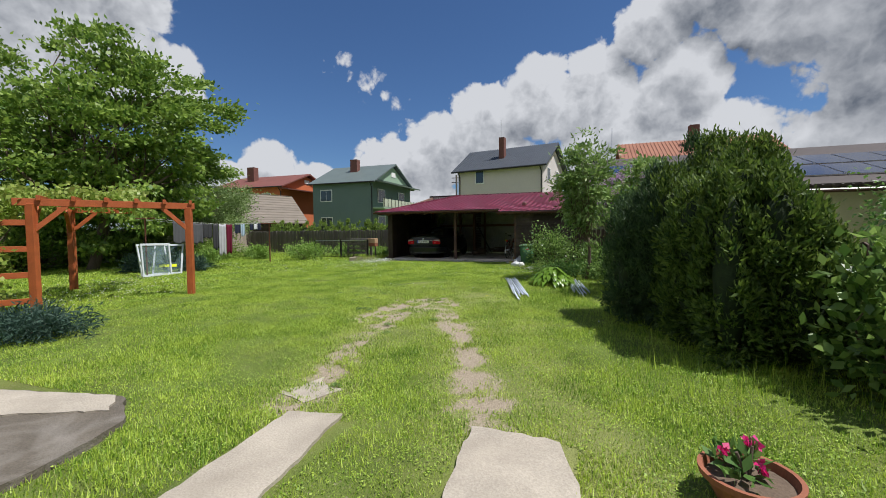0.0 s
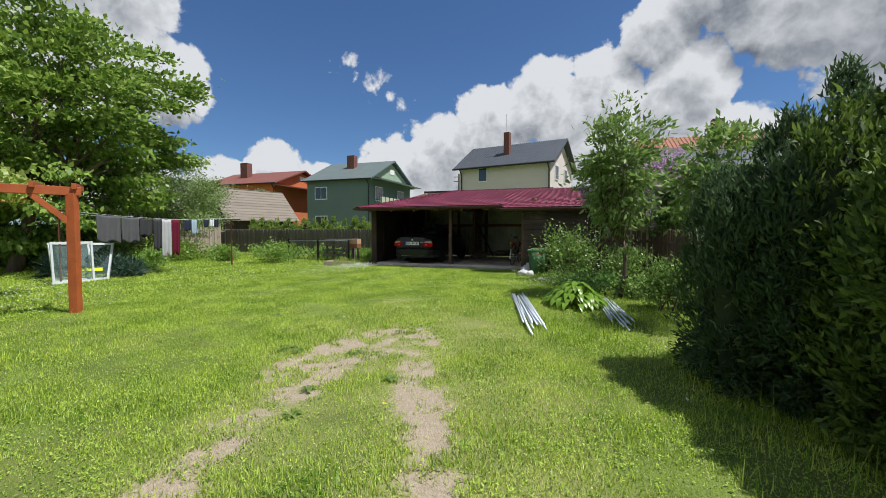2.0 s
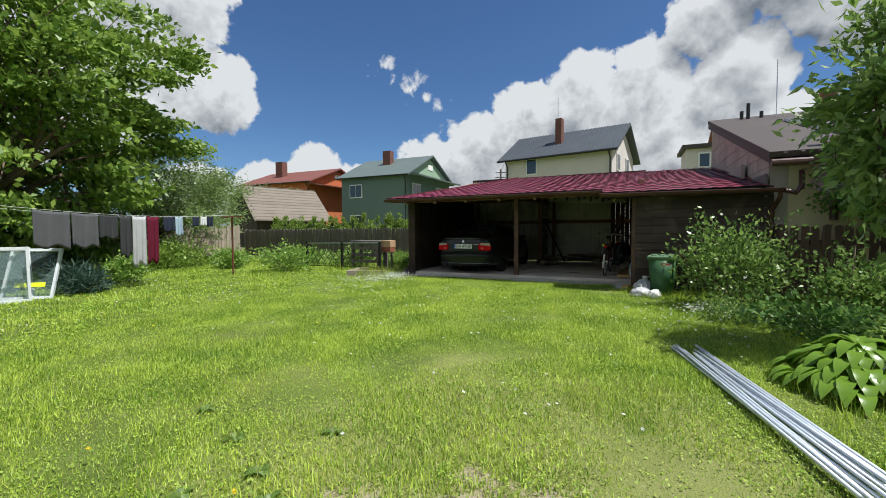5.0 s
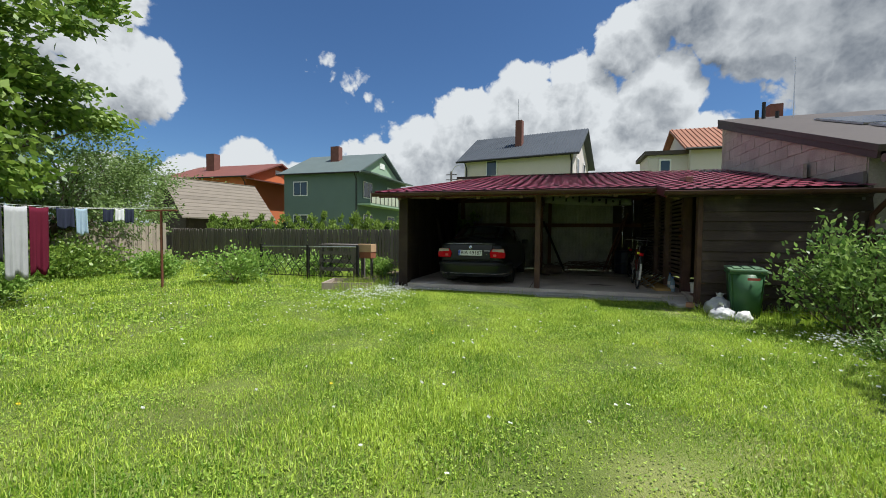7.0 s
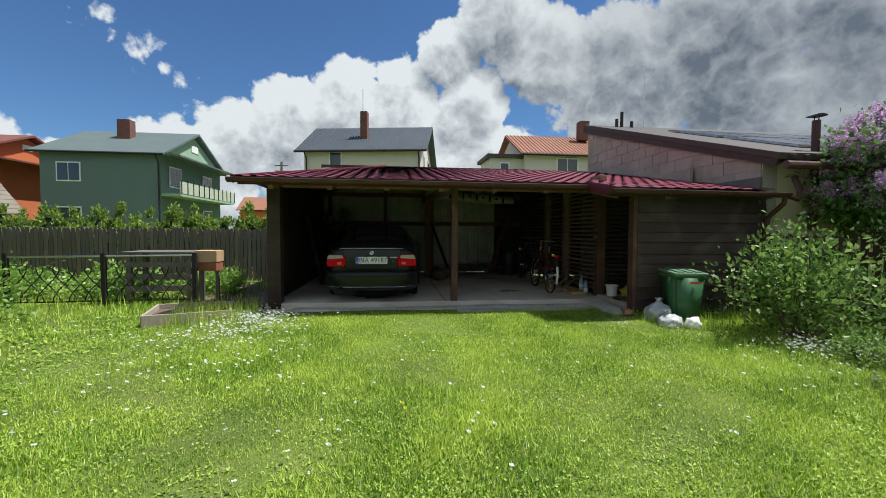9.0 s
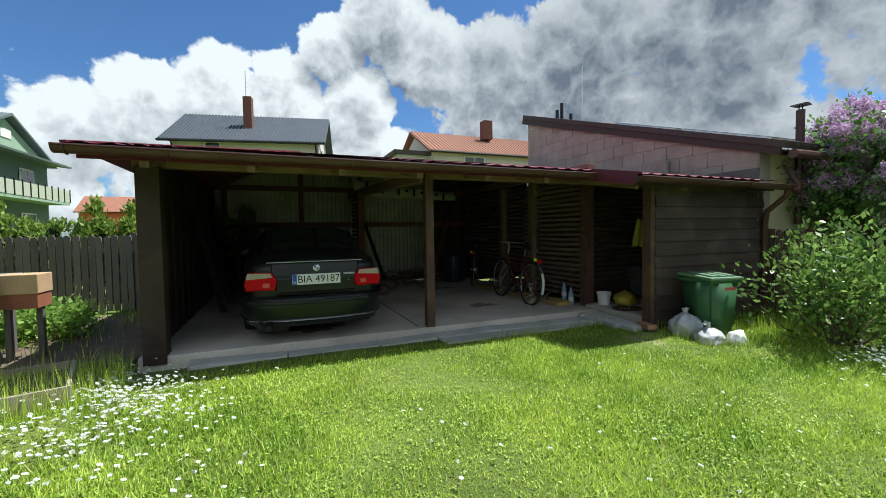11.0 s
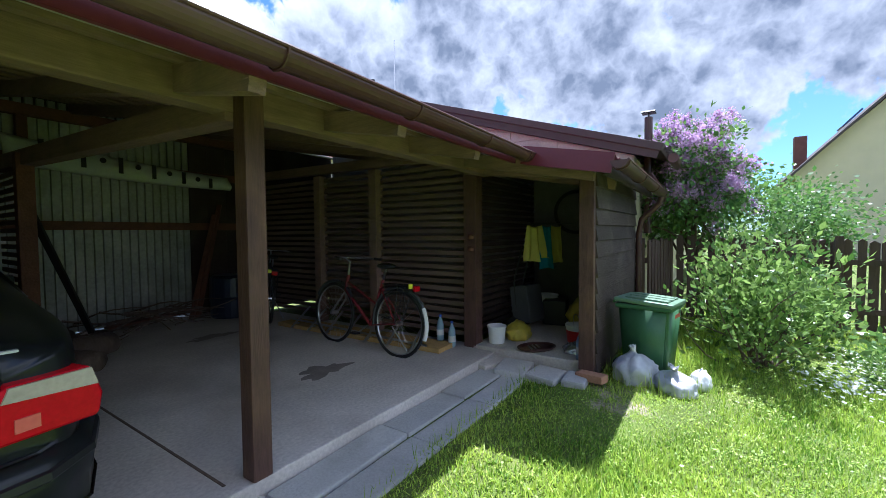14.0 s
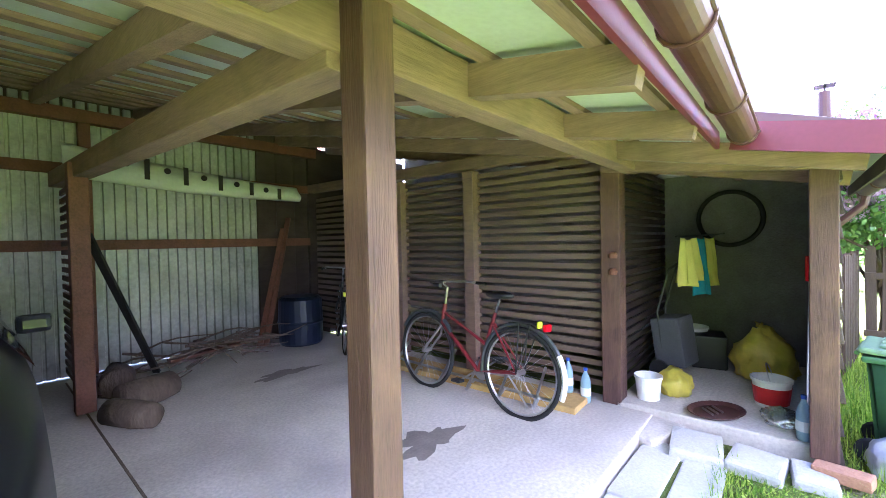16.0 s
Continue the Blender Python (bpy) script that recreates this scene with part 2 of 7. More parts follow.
M_PLASTER = material("rough_grey_plaster", (0.36, 0.32, 0.29), 0.95, spread=0.35, scale=1.5, grain=30, bump=0.4, dirt=(0.2, 0.16, 0.15), dirt_amount=0.5)
M_YELLOW = material("pale_yellow_plaster", (0.6, 0.53, 0.36), 0.9, spread=0.12, scale=1.5, grain=50, bump=0.1)
M_WHITE = material("white_paint", (0.78, 0.77, 0.75), 0.5, spread=0.08, scale=3, grain=40, bump=0.03)
M_GREENHOUSE = material("green_render", (0.14, 0.195, 0.185), 0.9, spread=0.1, scale=0.6, grain=12, bump=0.05)
M_GREENPALE = material("pale_green_render", (0.29, 0.4, 0.29), 0.9, spread=0.1, scale=0.6, grain=12, bump=0.05)
M_CREAM = material("cream_render", (0.62, 0.565, 0.54), 0.9, spread=0.08, scale=0.6, grain=12, bump=0.05)
M_ORANGE = material("orange_render", (0.52, 0.15, 0.06), 0.9, spread=0.12, scale=0.6, grain=12, bump=0.05)
M_ROOFGREY = material("grey_roof_tiles", (0.075, 0.085, 0.1), 0.55, spread=0.2, scale=0.8, grain=8, bump=0.05)
M_ROOFGREEN = material("grey_green_roof_sheet", (0.12, 0.15, 0.145), 0.6, spread=0.15, scale=0.8, grain=8, bump=0.05)
M_ROOFRED = material("brown_red_roof", (0.19, 0.07, 0.055), 0.7, spread=0.2, scale=0.8, grain=8, bump=0.05)
M_ROOFORANGE = material("orange_brown_roof", (0.3, 0.13, 0.08), 0.75, spread=0.2, scale=0.8, grain=8, bump=0.05)
M_VERGE = material("dark_verge_board", (0.06, 0.042, 0.038), 0.6, spread=0.25, bump=0.1)
M_ROOFBROWN = material("brown_tile_roof", (0.075, 0.06, 0.055), 0.7, spread=0.2, scale=0.8, grain=8, bump=0.05)
M_SHINGLE = material("weathered_grey_shingle", (0.2, 0.17, 0.14), 0.9, spread=0.3, scale=1.0, grain=14, stretch=(1, 1, 3), bump=0.3, each=0.4)
M_BRICK = material("dark_brick_chimney", (0.17, 0.075, 0.06), 0.9, spread=0.3, scale=3, grain=20, bump=0.3)
M_PLASTIC_BLACK = material("black_plastic", (0.015, 0.015, 0.017), 0.45, spread=0.2, bump=0.05)
M_RUBBER = material("black_rubber", (0.02, 0.02, 0.02), 0.85, spread=0.3, bump=0.1)
M_STEEL = material("bright_steel", (0.6, 0.6, 0.6), 0.28, metal=1.0, spread=0.15, bump=0.02)
M_PIPE = material("pale_galvanised_pipe", (0.6, 0.65, 0.72), 0.35, metal=0.25, spread=0.2, scale=5, bump=0.04)
M_RUST = material("rusty_iron", (0.16, 0.06, 0.035), 0.85, metal=0.2, spread=0.4, scale=20, bump=0.2)
M_IRON = material("black_wrought_iron", (0.025, 0.023, 0.022), 0.6, metal=0.3, spread=0.3, bump=0.1)
M_BARK = material("grey_brown_bark", (0.13, 0.095, 0.07), 0.9, spread=0.45, scale=8, grain=40, stretch=(1, 1, 0.3), bump=0.6)
M_SOIL = material("dry_dark_soil", (0.14, 0.1, 0.07), 0.95, spread=0.4, scale=5, grain=50, bump=0.5)


# ---- building blocks ----
def part(name, bm, mat, parent=None, label="", smooth=False):
    """Link a bmesh as one mesh object, under a thing or part if given."""
    me = bpy.data.meshes.new(name)
    bm.normal_update()
    bm.to_mesh(me)
    bm.free()
    for m in mat if isinstance(mat, (list, tuple)) else (mat,):
        me.materials.append(m)
    if smooth:
        me.polygons.foreach_set("use_smooth", [True] * len(me.polygons))
    ob = new(name, me)
    if parent:
        ob.parent = parent
    if label:
        ob["label"] = label
    return ob


def thing(name, label, category, group="", kind="", at=None):
    ob = new(name)
    ob.empty_display_size = 0.1
    if at is not None:
        ob.matrix_world = at
    return tagged(ob, label, category, group, kind)


def block(bm, size, m, bevel=0.0):
    """A box of that size about the pose m, edges rounded if asked."""
    r = bmesh.ops.create_cube(bm, size=1.0, matrix=m @ Matrix.Diagonal((*size, 1)))
    if bevel:
        edges = list({e for v in r["verts"] for e in v.link_edges})
        bmesh.ops.bevel(bm, geom=edges, offset=bevel, segments=2, affect="EDGES", profile=0.6)
    return bm


def solid(size, m, bevel=0.0):
    return block(bmesh.new(), size, m, bevel)


def span(a, b, w, h, bevel=0.0, bm=None):
    """A bar of section w (sideways) by h (upright) from a to b."""
    a, b = Vector(a), Vector(b)
    d = b - a
    x = d.normalized()
    up = Vector((0, 0, 1)) if abs(x.z) < 0.95 else Vector((0, 1, 0))
    y = up.cross(x).normalized()
    z = x.cross(y)
    m = Matrix.Translation((a + b) / 2) @ Matrix((x, y, z)).transposed().to_4x4()
    return block(bm or bmesh.new(), (d.length, w, h), m, bevel)


def tube(points, r, sides=8, bm=None, cap=True):
    """A round bar along points, r one radius or one for each point."""
    bm = bm or bmesh.new()
    pts = [Vector(p) for p in points]
    rs = r if isinstance(r, (list, tuple)) else [r] * len(pts)
    closed = (pts[0] - pts[-1]).length < 1e-6 and len(pts) > 2
    if closed:
        pts, rs = pts[:-1], rs[:-1]
    rings, ref = [], None
    for i, p in enumerate(pts):
        a = pts[i - 1] if (i or closed) else p
        b = pts[(i + 1) % len(pts)] if (i + 1 < len(pts) or closed) else p
        d = (b - a).normalized()
        if ref is None:
            ref = d.orthogonal().normalized()
        u = (ref - d * ref.dot(d)).normalized()
        ref = u
        v = d.cross(u)
        rings.append([bm.verts.new(p + (u * math.cos(k * math.tau / sides) + v * math.sin(k * math.tau / sides)) * rs[i]) for k in range(sides)])
    for i in range(len(rings) if closed else len(rings) - 1):
        a, b = rings[i], rings[(i + 1) % len(rings)]
        for k in range(sides):
            bm.faces.new((a[k], a[(k + 1) % sides], b[(k + 1) % sides], b[k]))
    if cap and not closed:
        bm.faces.new(rings[0][::-1])
        bm.faces.new(rings[-1])
    return bm


def lathe(profile, sides=20, at=(0, 0, 0), bm=None):
    """A body turned about z from (radius, height) pairs."""
    bm = bm or bmesh.new()
    rings = [[bm.verts.new((at[0] + r * math.cos(k * math.tau / sides), at[1] + r * math.sin(k * math.tau / sides), at[2] + h)) for k in range(sides)] for r, h in profile]
    for a, b in zip(rings, rings[1:]):
        for k in range(sides):
            bm.faces.new((a[k], a[(k + 1) % sides], b[(k + 1) % sides], b[k]))
    if profile[0][0] > 1e-4:
        bm.faces.new(rings[0][::-1])
    if profile[-1][0] > 1e-4:
        bm.faces.new(rings[-1])
    return bm


def poly(faces, bm=None):
    """Faces given as lists of corners."""
    bm = bm or bmesh.new()
    for f in faces:
        bm.faces.new([bm.verts.new(p) for p in f])
    return bm


def prism(outline, depth, m=Matrix(), bm=None):
    """An outline in the xz plane pushed along y by depth, put at m."""
    bm = bm or bmesh.new()
    a = [bm.verts.new(m @ Vector((x, 0, z))) for x, z in outline]
    b = [bm.verts.new(m @ Vector((x, depth, z))) for x, z in outline]
    bm.faces.new(a)
    bm.faces.new(b[::-1])
    for i in range(len(a)):
        j = (i + 1) % len(a)
        bm.faces.new((a[j], a[i], b[i], b[j]))
    bmesh.ops.recalc_face_normals(bm, faces=bm.faces[:])
    return bm


def quads(name, verts, faces_per, mat, parent=None, label=""):
    """One mesh from an array of corners, faces_per corners to a face."""
    me = bpy.data.meshes.new(name)
    n = len(verts)
    me.vertices.add(n)
    me.vertices.foreach_set("co", verts.astype(np.float32).ravel())
    me.loops.add(n)
    me.loops.foreach_set("vertex_index", np.arange(n, dtype=np.int32))
    me.polygons.add(n // faces_per)
    me.polygons.foreach_set("loop_start", np.arange(0, n, faces_per, dtype=np.int32))
    me.materials.append(mat)
    me.update(calc_edges=True)
    ob = new(name, me)
    if parent:
        ob.parent = parent
    if label:
        ob["label"] = label
    return ob


def ground_z(x, y):
    return np.clip((np.asarray(y, float) - 5.0) * 0.027, 0, 0.29)


def gz(x, y):
    return float(ground_z(x, y))


# ---- ground ----
TRACKS = (((-2.35, 4.3, 0.3), (-2.6, 5.0, 0.26), (-2.9, 5.9, 0.24), (-3.1, 6.9, 0.36), (-3.2, 7.7, 0.8), (-3.2, 8.4, 0.75), (-3.15, 9.3, 0.22)),
          ((-0.75, 4.4, 0.34), (-1.0, 5.0, 0.3), (-1.35, 5.9, 0.24), (-1.75, 6.9, 0.24), (-2.2, 7.8, 0.26)),
          ((-2.25, 7.7, 0.24), (-2.45, 8.4, 0.45), (-2.75, 9.3, 0.14)),
          ((-2.85, 15.7, 0.2), (-2.5, 15.85, 0.3)))
WORN = (((-2.4, 4.3, 0.5), (-3.0, 6.5, 0.6), (-3.4, 8.4, 1.2), (-3.6, 9.6, 1.1), (-3.9, 11.0, 0.3)),
        ((-0.7, 4.3, 0.5), (-1.6, 6.5, 0.55), (-2.2, 8.0, 0.9), (-2.6, 9.8, 0.6), (-3.2, 11.4, 0.3)),
        ((0.2, 3.6, 0.5), (-0.6, 6.0, 0.35), (-1.4, 8.2, 0.8), (-1.7, 9.4, 0.6), (-2.4, 11.0, 0.3)))


def near(lines, x, y):
    """1 along the lines, falling to 0 away from them."""
    out = np.zeros(np.shape(x))
    for line in lines:
        for (x0, y0, w0), (x1, y1, w1) in zip(line, line[1:]):
            t = np.clip(((x - x0) * (x1 - x0) + (y - y0) * (y1 - y0)) / ((x1 - x0) ** 2 + (y1 - y0) ** 2), 0, 1)
            d = np.hypot(x - x0 - t * (x1 - x0), y - y0 - t * (y1 - y0))
            out = np.maximum(out, np.clip(1.4 - d / (w0 + t * (w1 - w0)), 0, 1))
    return out


def blotch(x, y, f):
    """Uneven blotches, about 0 to 1, of size 1 / f metres."""
    out = 0.5
    for k, w in ((1.0, 0.3), (2.1, 0.26), (4.3, 0.2), (8.9, 0.16)):
        out = out + w * np.sin(f * k * 3.1 * x + 2.3 * np.sin(f * k * 2.3 * y + k)) * np.sin(f * k * 2.7 * y + 1.9 * np.sin(f * k * 2.1 * x + 2 * k))
    return out


def bare(x, y):
    """How bare the ground is, 0 to 1, along the two wheel tracks."""
    return np.clip(near(TRACKS, x, y) * 1.3 - 0.53 - 1.6 * (blotch(x, y, 1.9) - 0.42), 0, 0.9) * (near(TRACKS, x, y) > 0.05)


def worn(x, y):
    """How thin and yellow the grass is, 0 to 1."""
    return np.clip(1.25 * near(WORN, x, y) - 0.55 * blotch(x, y, 0.8) + 0.15 * np.clip(blotch(x + 7, y, 0.35) - 0.4, 0, 1), 0, 1)


def axis(lo, hi, step, far):
    a = list(np.arange(lo, hi + step / 2, step))
    s, left, right = step, [], []
    p, q = a[0], a[-1]
    while q - hi < far:
        s *= 1.35
        p, q = p - s, q + s
        left.append(p)
        right.append(q)
    return np.array(left[::-1] + a + right)


gx, gy = axis(-15, 4, 0.14, 600), axis(0, 18, 0.14, 600)
X, Y = np.meshgrid(gx, gy)
Z = ground_z(X, Y) + 0.012 * np.sin(X * 2.3 + 1.7 * np.sin(Y * 1.3)) * np.sin(Y * 2.1) - 0.012 * bare(X, Y)
# the ground stays below the concrete floor
Z = np.where((X > -8.4) & (X < -0.2) & (Y > 16.9) & (Y < 23), np.minimum(Z, 0.24), Z)
me = bpy.data.meshes.new("ground")
rows, cols = X.shape
me.from_pydata(np.stack((X, Y, Z), -1).reshape(-1, 3).tolist(), [], [(r * cols + c, r * cols + c + 1, (r + 1) * cols + c + 1, (r + 1) * cols + c) for r in range(rows - 1) for c in range(cols - 1)])
att = me.attributes.new("bare", "FLOAT", "POINT")
att.data.foreach_set("value", bare(X, Y).ravel().astype(np.float32))
me.polygons.foreach_set("use_smooth", [True] * len(me.polygons))
M_GROUND = material("lawn_soil", (0.12, 0.165, 0.026), 0.95, spread=0.7, scale=1.4, grain=85, bump=0.9, dirt=(0.22, 0.23, 0.06), dirt_amount=0.5)
wear = me.attributes.new("worn", "FLOAT", "POINT")
wear.data.foreach_set("value", worn(X, Y).ravel().astype(np.float32))
gn, gl = M_GROUND.node_tree.nodes, M_GROUND.node_tree.links
gb = gn["Principled BSDF"]
old = gb.inputs["Base Color"].links[0].from_socket
ga = gn.new("ShaderNodeAttribute")
ga.attribute_name = "bare"
gnz = gn.new("ShaderNodeTexNoise")
gnz.inputs["Scale"].default_value, gnz.inputs["Detail"].default_value = 35, 8
gtc = gn.new("ShaderNodeTexCoord")
gl.new(gtc.outputs["Object"], gnz.inputs["Vector"])
gr = gn.new("ShaderNodeMix")
gr.data_type = "RGBA"
gl.new(gnz.outputs["Fac"], gr.inputs["Factor"])
gr.inputs["A"].default_value, gr.inputs["B"].default_value = (0.2, 0.155, 0.105, 1), (0.5, 0.42, 0.31, 1)
gm = gn.new("ShaderNodeMix")
gm.data_type = "RGBA"
gf = gn.new("ShaderNodeMath")
gf.operation = "MULTIPLY_ADD"
gl.new(gnz.outputs["Fac"], gf.inputs[0])
gf.inputs[1].default_value = 1.2
gl.new(ga.outputs["Fac"], gf.inputs[2])
ge = gn.new("ShaderNodeMapRange")
gl.new(gf.outputs[0], ge.inputs[0])
ge.inputs[1].default_value, ge.inputs[2].default_value = 0.72, 1.15
gl.new(ge.outputs[0], gm.inputs["Factor"])
gw = gn.new("ShaderNodeAttribute")
gw.attribute_name = "worn"
gy_ = gn.new("ShaderNodeMix")
gy_.data_type = "RGBA"
gl.new(gw.outputs["Fac"], gy_.inputs["Factor"])
gl.new(old, gy_.inputs["A"])
gy_.inputs["B"].default_value = (0.23, 0.25, 0.075, 1)
gl.new(gy_.outputs["Result"], gm.inputs["A"])
gl.new(gr.outputs["Result"], gm.inputs["B"])
gl.new(gm.outputs["Result"], gb.inputs["Base Color"])
me.materials.append(M_GROUND)
tagged(new("ground", me), "mown lawn with two bare sandy wheel tracks", "ground", kind="structure")


# ---- carport ----
FLOOR = 0.38
WX0, WX1, WY0, WY1 = -7.92, -2.25, 17.0, 21.9


def roof_z(y):
    return 2.31 + 0.19 * (y - 16.45)


carport_floor = tagged(part("floor_carport", solid((WX1 - WX0 + 0.15, WY1 - WY0 + 0.1, 0.36), pose((WX0 + WX1) / 2, (WY0 + WY1) / 2 + 0.05, FLOOR - 0.18), 0.012), M_CONCRETE),
                       "worn grey concrete slab floor with dark stains", "floor", kind="structure")
tagged(part("floor_bay", solid((1.95, 1.22, 0.4), pose(-1.37, 16.66, FLOOR - 0.16), 0.015), M_CONCRETE), "raised concrete floor of the storage bay", "floor", kind="structure")
# a shallow joint strip across the slab
tagged(part("trim_floor_joint", solid((0.014, 4.6, 0.004), pose(-5.12, 19.4, FLOOR + 0.003)), M_SOIL), "dark dirt-filled joint in the concrete floor", "joint", kind="structure")


def corrugated(name, a, b, z0, top, mat, pitch=0.1, depth=0.034, parent=None):
    """An upright trapezoid sheet from a to b; top(t) gives its height along the way."""
    a, b = Vector(a), Vector(b)
    d = b - a
    side = Vector((-d.y, d.x)).normalized()
    n = max(1, int(d.length / pitch))
    bm = bmesh.new()
    prev = None
    for i in range(n + 1):
        for f, o in ((0.0, 0), (0.66, 0), (0.72, 1), (0.94, 1)):
            t = (i + f) / (n + 1)
            p = a + d * t + side * depth * o
            cur = (bm.verts.new((p.x, p.y, z0)), bm.verts.new((p.x, p.y, top(t))))
            if prev:
                bm.faces.new((prev[0], cur[0], cur[1], prev[1]))
            prev = cur
    ob = part(name, bm, mat, parent)
    sol = ob.modifiers.new("thick", "SOLIDIFY")
    sol.thickness = 0.003
    return ob


back = tagged(corrugated("wall_back", (WX0, WY1), (-2.95, WY1), FLOOR + 0.012, lambda t: roof_z(WY1) - 0.06, M_ZINC), "upright galvanised corrugated sheets of the carport's back", "wall", kind="structure")
dark_back = thing("wall_back_boards", "dark upright boards in the corner of the carport's back", "wall", kind="structure")
for k in range(6):
    part("plank", solid((0.1365, 0.024, roof_z(WY1) - 0.06 - FLOOR), pose(-3.0 + k * 0.14, WY1 - 0.01 + 0.008 * (k % 2), (roof_z(WY1) - 0.06 + FLOOR) / 2)), M_DARKWOOD, dark_back)
side_left = tagged(thing("wall_left", "dark boarded side of the carport", "wall", kind="structure"), "dark boarded side of the carport", "wall", kind="structure")
for k in range(24):
    y0 = WY0 + 0.16 + k * 0.2
    part("plank", solid((0.022, 0.192, roof_z(y0) - 0.14 - FLOOR), pose(WX0 + 0.02 + 0.006 * (k % 2), y0 + 0.09, (roof_z(y0) - 0.14 + FLOOR) / 2)), M_DARKWOOD, side_left)


def post(x, y, top, w=0.145, mat=None, label="square brown-stained timber post", z0=FLOOR):
    return tagged(part("post", solid((w, w, top - z0), pose(x, y, (top + z0) / 2), 0.008), mat or M_POST), label, "post", "carport posts")


post(-7.85, 17.08, 2.24, 0.2, M_DARKWOOD, "thick dark timber corner post of the carport", z0=0.3)
mid_post = post(-4.975, 17.045, 2.4, 0.105, M_POST, "square brown-stained timber post with worn knots")
post(-2.27, 17.3, 2.5, 0.15, M_POST, "brown timber post at the corner of the slatted store")
post(-2.38, 16.05, 2.12, 0.13, M_POST, "brown timber post at the mouth of the storage bay")
post(-5.12, 20.6, 2.42, 0.13, M_REDBROWN, "reddish timber post of the slatted partition")
for y in (18.73, 19.8):
    post(-2.27, y, 2.44, 0.13, M_BEAM_Y, "pale timber post of the slatted store")
for x in (-7.7, -6.2, -4.9):
    post(x, 21.82, 3.1, 0.1, M_REDBROWN, "reddish timber stud against the back sheets")

front_beam = tagged(part("front_beam", span((-8.0, 17.15, 2.31), (-2.2, 17.15, 2.31), 0.12, 0.16, 0.01), M_BEAM), "long raw pine beam over the carport opening", "beam", kind="structure")
tagged(part("tie_beam", span((-5.0, 17.1, 2.26), (-5.12, 21.8, 2.42), 0.13, 0.15, 0.01), M_BEAM_Y), "rough pine tie beam running to the back", "beam", kind="structure")
tagged(part("tie_beam", span((-2.27, 17.2, 2.5), (-2.27, 21.8, 2.56), 0.12, 0.12, 0.01), M_BEAM_Y), "pine plate over the slatted store", "beam", kind="structure")
tagged(part("back_beam", span((-7.9, 21.8, 3.1), (-2.2, 21.8, 3.1), 0.1, 0.13), M_REDBROWN), "reddish beam along the top of the back", "beam", kind="structure")
tagged(part("back_rail", span((-7.9, 21.83, 1.76), (-2.3, 21.83, 1.76), 0.05, 0.11), M_REDBROWN), "reddish rail across the back sheets", "rail", kind="structure")
tagged(part("back_rail", span((-7.9, 21.83, 2.55), (-2.3, 21.83, 2.55), 0.05, 0.11), M_REDBROWN), "reddish upper rail across the back sheets", "rail", kind="structure")
tagged(part("bay_beam", span((-2.4, 16.0, 2.14), (-2.33, 17.35, 2.3), 0.1, 0.1), M_BEAM_Y), "short beam over the mouth of the storage bay", "beam", kind="structure")
for i in range(8):
    x = -7.75 + i * 0.83
    y0 = 16.5 if x < -2.9 else 15.9
    tagged(part("rafter", span((x, y0, roof_z(y0) - 0.115), (x, 21.85, roof_z(21.85) - 0.115), 0.07, 0.12), M_BEAM_Y), "rough pine rafter under the roof sheets", "rafter", "carport rafters", kind="structure")
for i in range(14):
    y = 16.62 + i * 0.39
    x0 = -8.1 + max(0, y - 16.9) * 0.36
    tagged(part("batten", span((x0, y, roof_z(y) - 0.042), (-0.45, y, roof_z(y) - 0.042), 0.05, 0.026), M_BEAM), "thin pine batten under the roof sheets", "batten", "roof battens", kind="structure")


def tile_roof(name, x0, x1, y0, y1, left_cut, parent, wave=0.2, course=0.35, drop=0.0):
    """Pressed metal tiles: waves across, small steps up the slope, left edge cut along the hip."""
    bm = bmesh.new()
    nx, ny = int((x1 - x0) / wave * 6), int((y1 - y0) / course) + 1
    for j in range(ny):
        ya, yb = y0 + j * course, min(y1, y0 + (j + 1) * course)
        rowa, rowb = [], []
        for i in range(nx + 1):
            x = x0 + (x1 - x0) * i / nx
            xa, xb = max(x, left_cut(ya)), max(x, left_cut(yb))
            w, wb = (0.011 * max(-0.35, math.sin(q / wave * math.tau)) for q in (xa, xb))
            rowa.append(bm.verts.new((xa, ya, roof_z(ya) + w + 0.012 - drop)))
            rowb.append(bm.verts.new((xb, yb, roof_z(yb) + wb - 0.004 - drop)))
        for i in range(nx):
            if rowa[i + 1].co.x - rowa[i].co.x > 1e-5 or rowb[i + 1].co.x - rowb[i].co.x > 1e-5:
                bm.faces.new((rowa[i], rowa[i + 1], rowb[i + 1], rowb[i]))
    ob = part(name, bm, [M_ROOF], parent, smooth=True)
    return ob


roof = thing("roof", "maroon pressed-metal tile roof over carport and store", "roof", kind="structure")


def hip(y):
    return -8.25 + max(0.0, (y - 16.45)) * (2.1 / 5.5)


tile_roof("roof_sheet", -8.3, -2.95, 16.42, 21.95, hip, roof)
tile_roof("roof_sheet", -2.95, -0.34, 15.72, 21.95, lambda y: -2.95, roof)
under = poly([[(-8.2, 16.45, roof_z(16.45) - 0.024), (-0.4, 16.45, roof_z(16.45) - 0.024), (-0.4, 21.9, roof_z(21.9) - 0.024), (-6.15, 21.9, roof_z(21.9) - 0.024)],
              [(-2.93, 15.76, roof_z(15.76) - 0.024), (-0.4, 15.76, roof_z(15.76) - 0.024), (-0.4, 16.45, roof_z(16.45) - 0.024), (-2.93, 16.45, roof_z(16.45) - 0.024)]])
part("roof_lining", under, M_UNDER, roof, "pale greenish underside of the sheets")
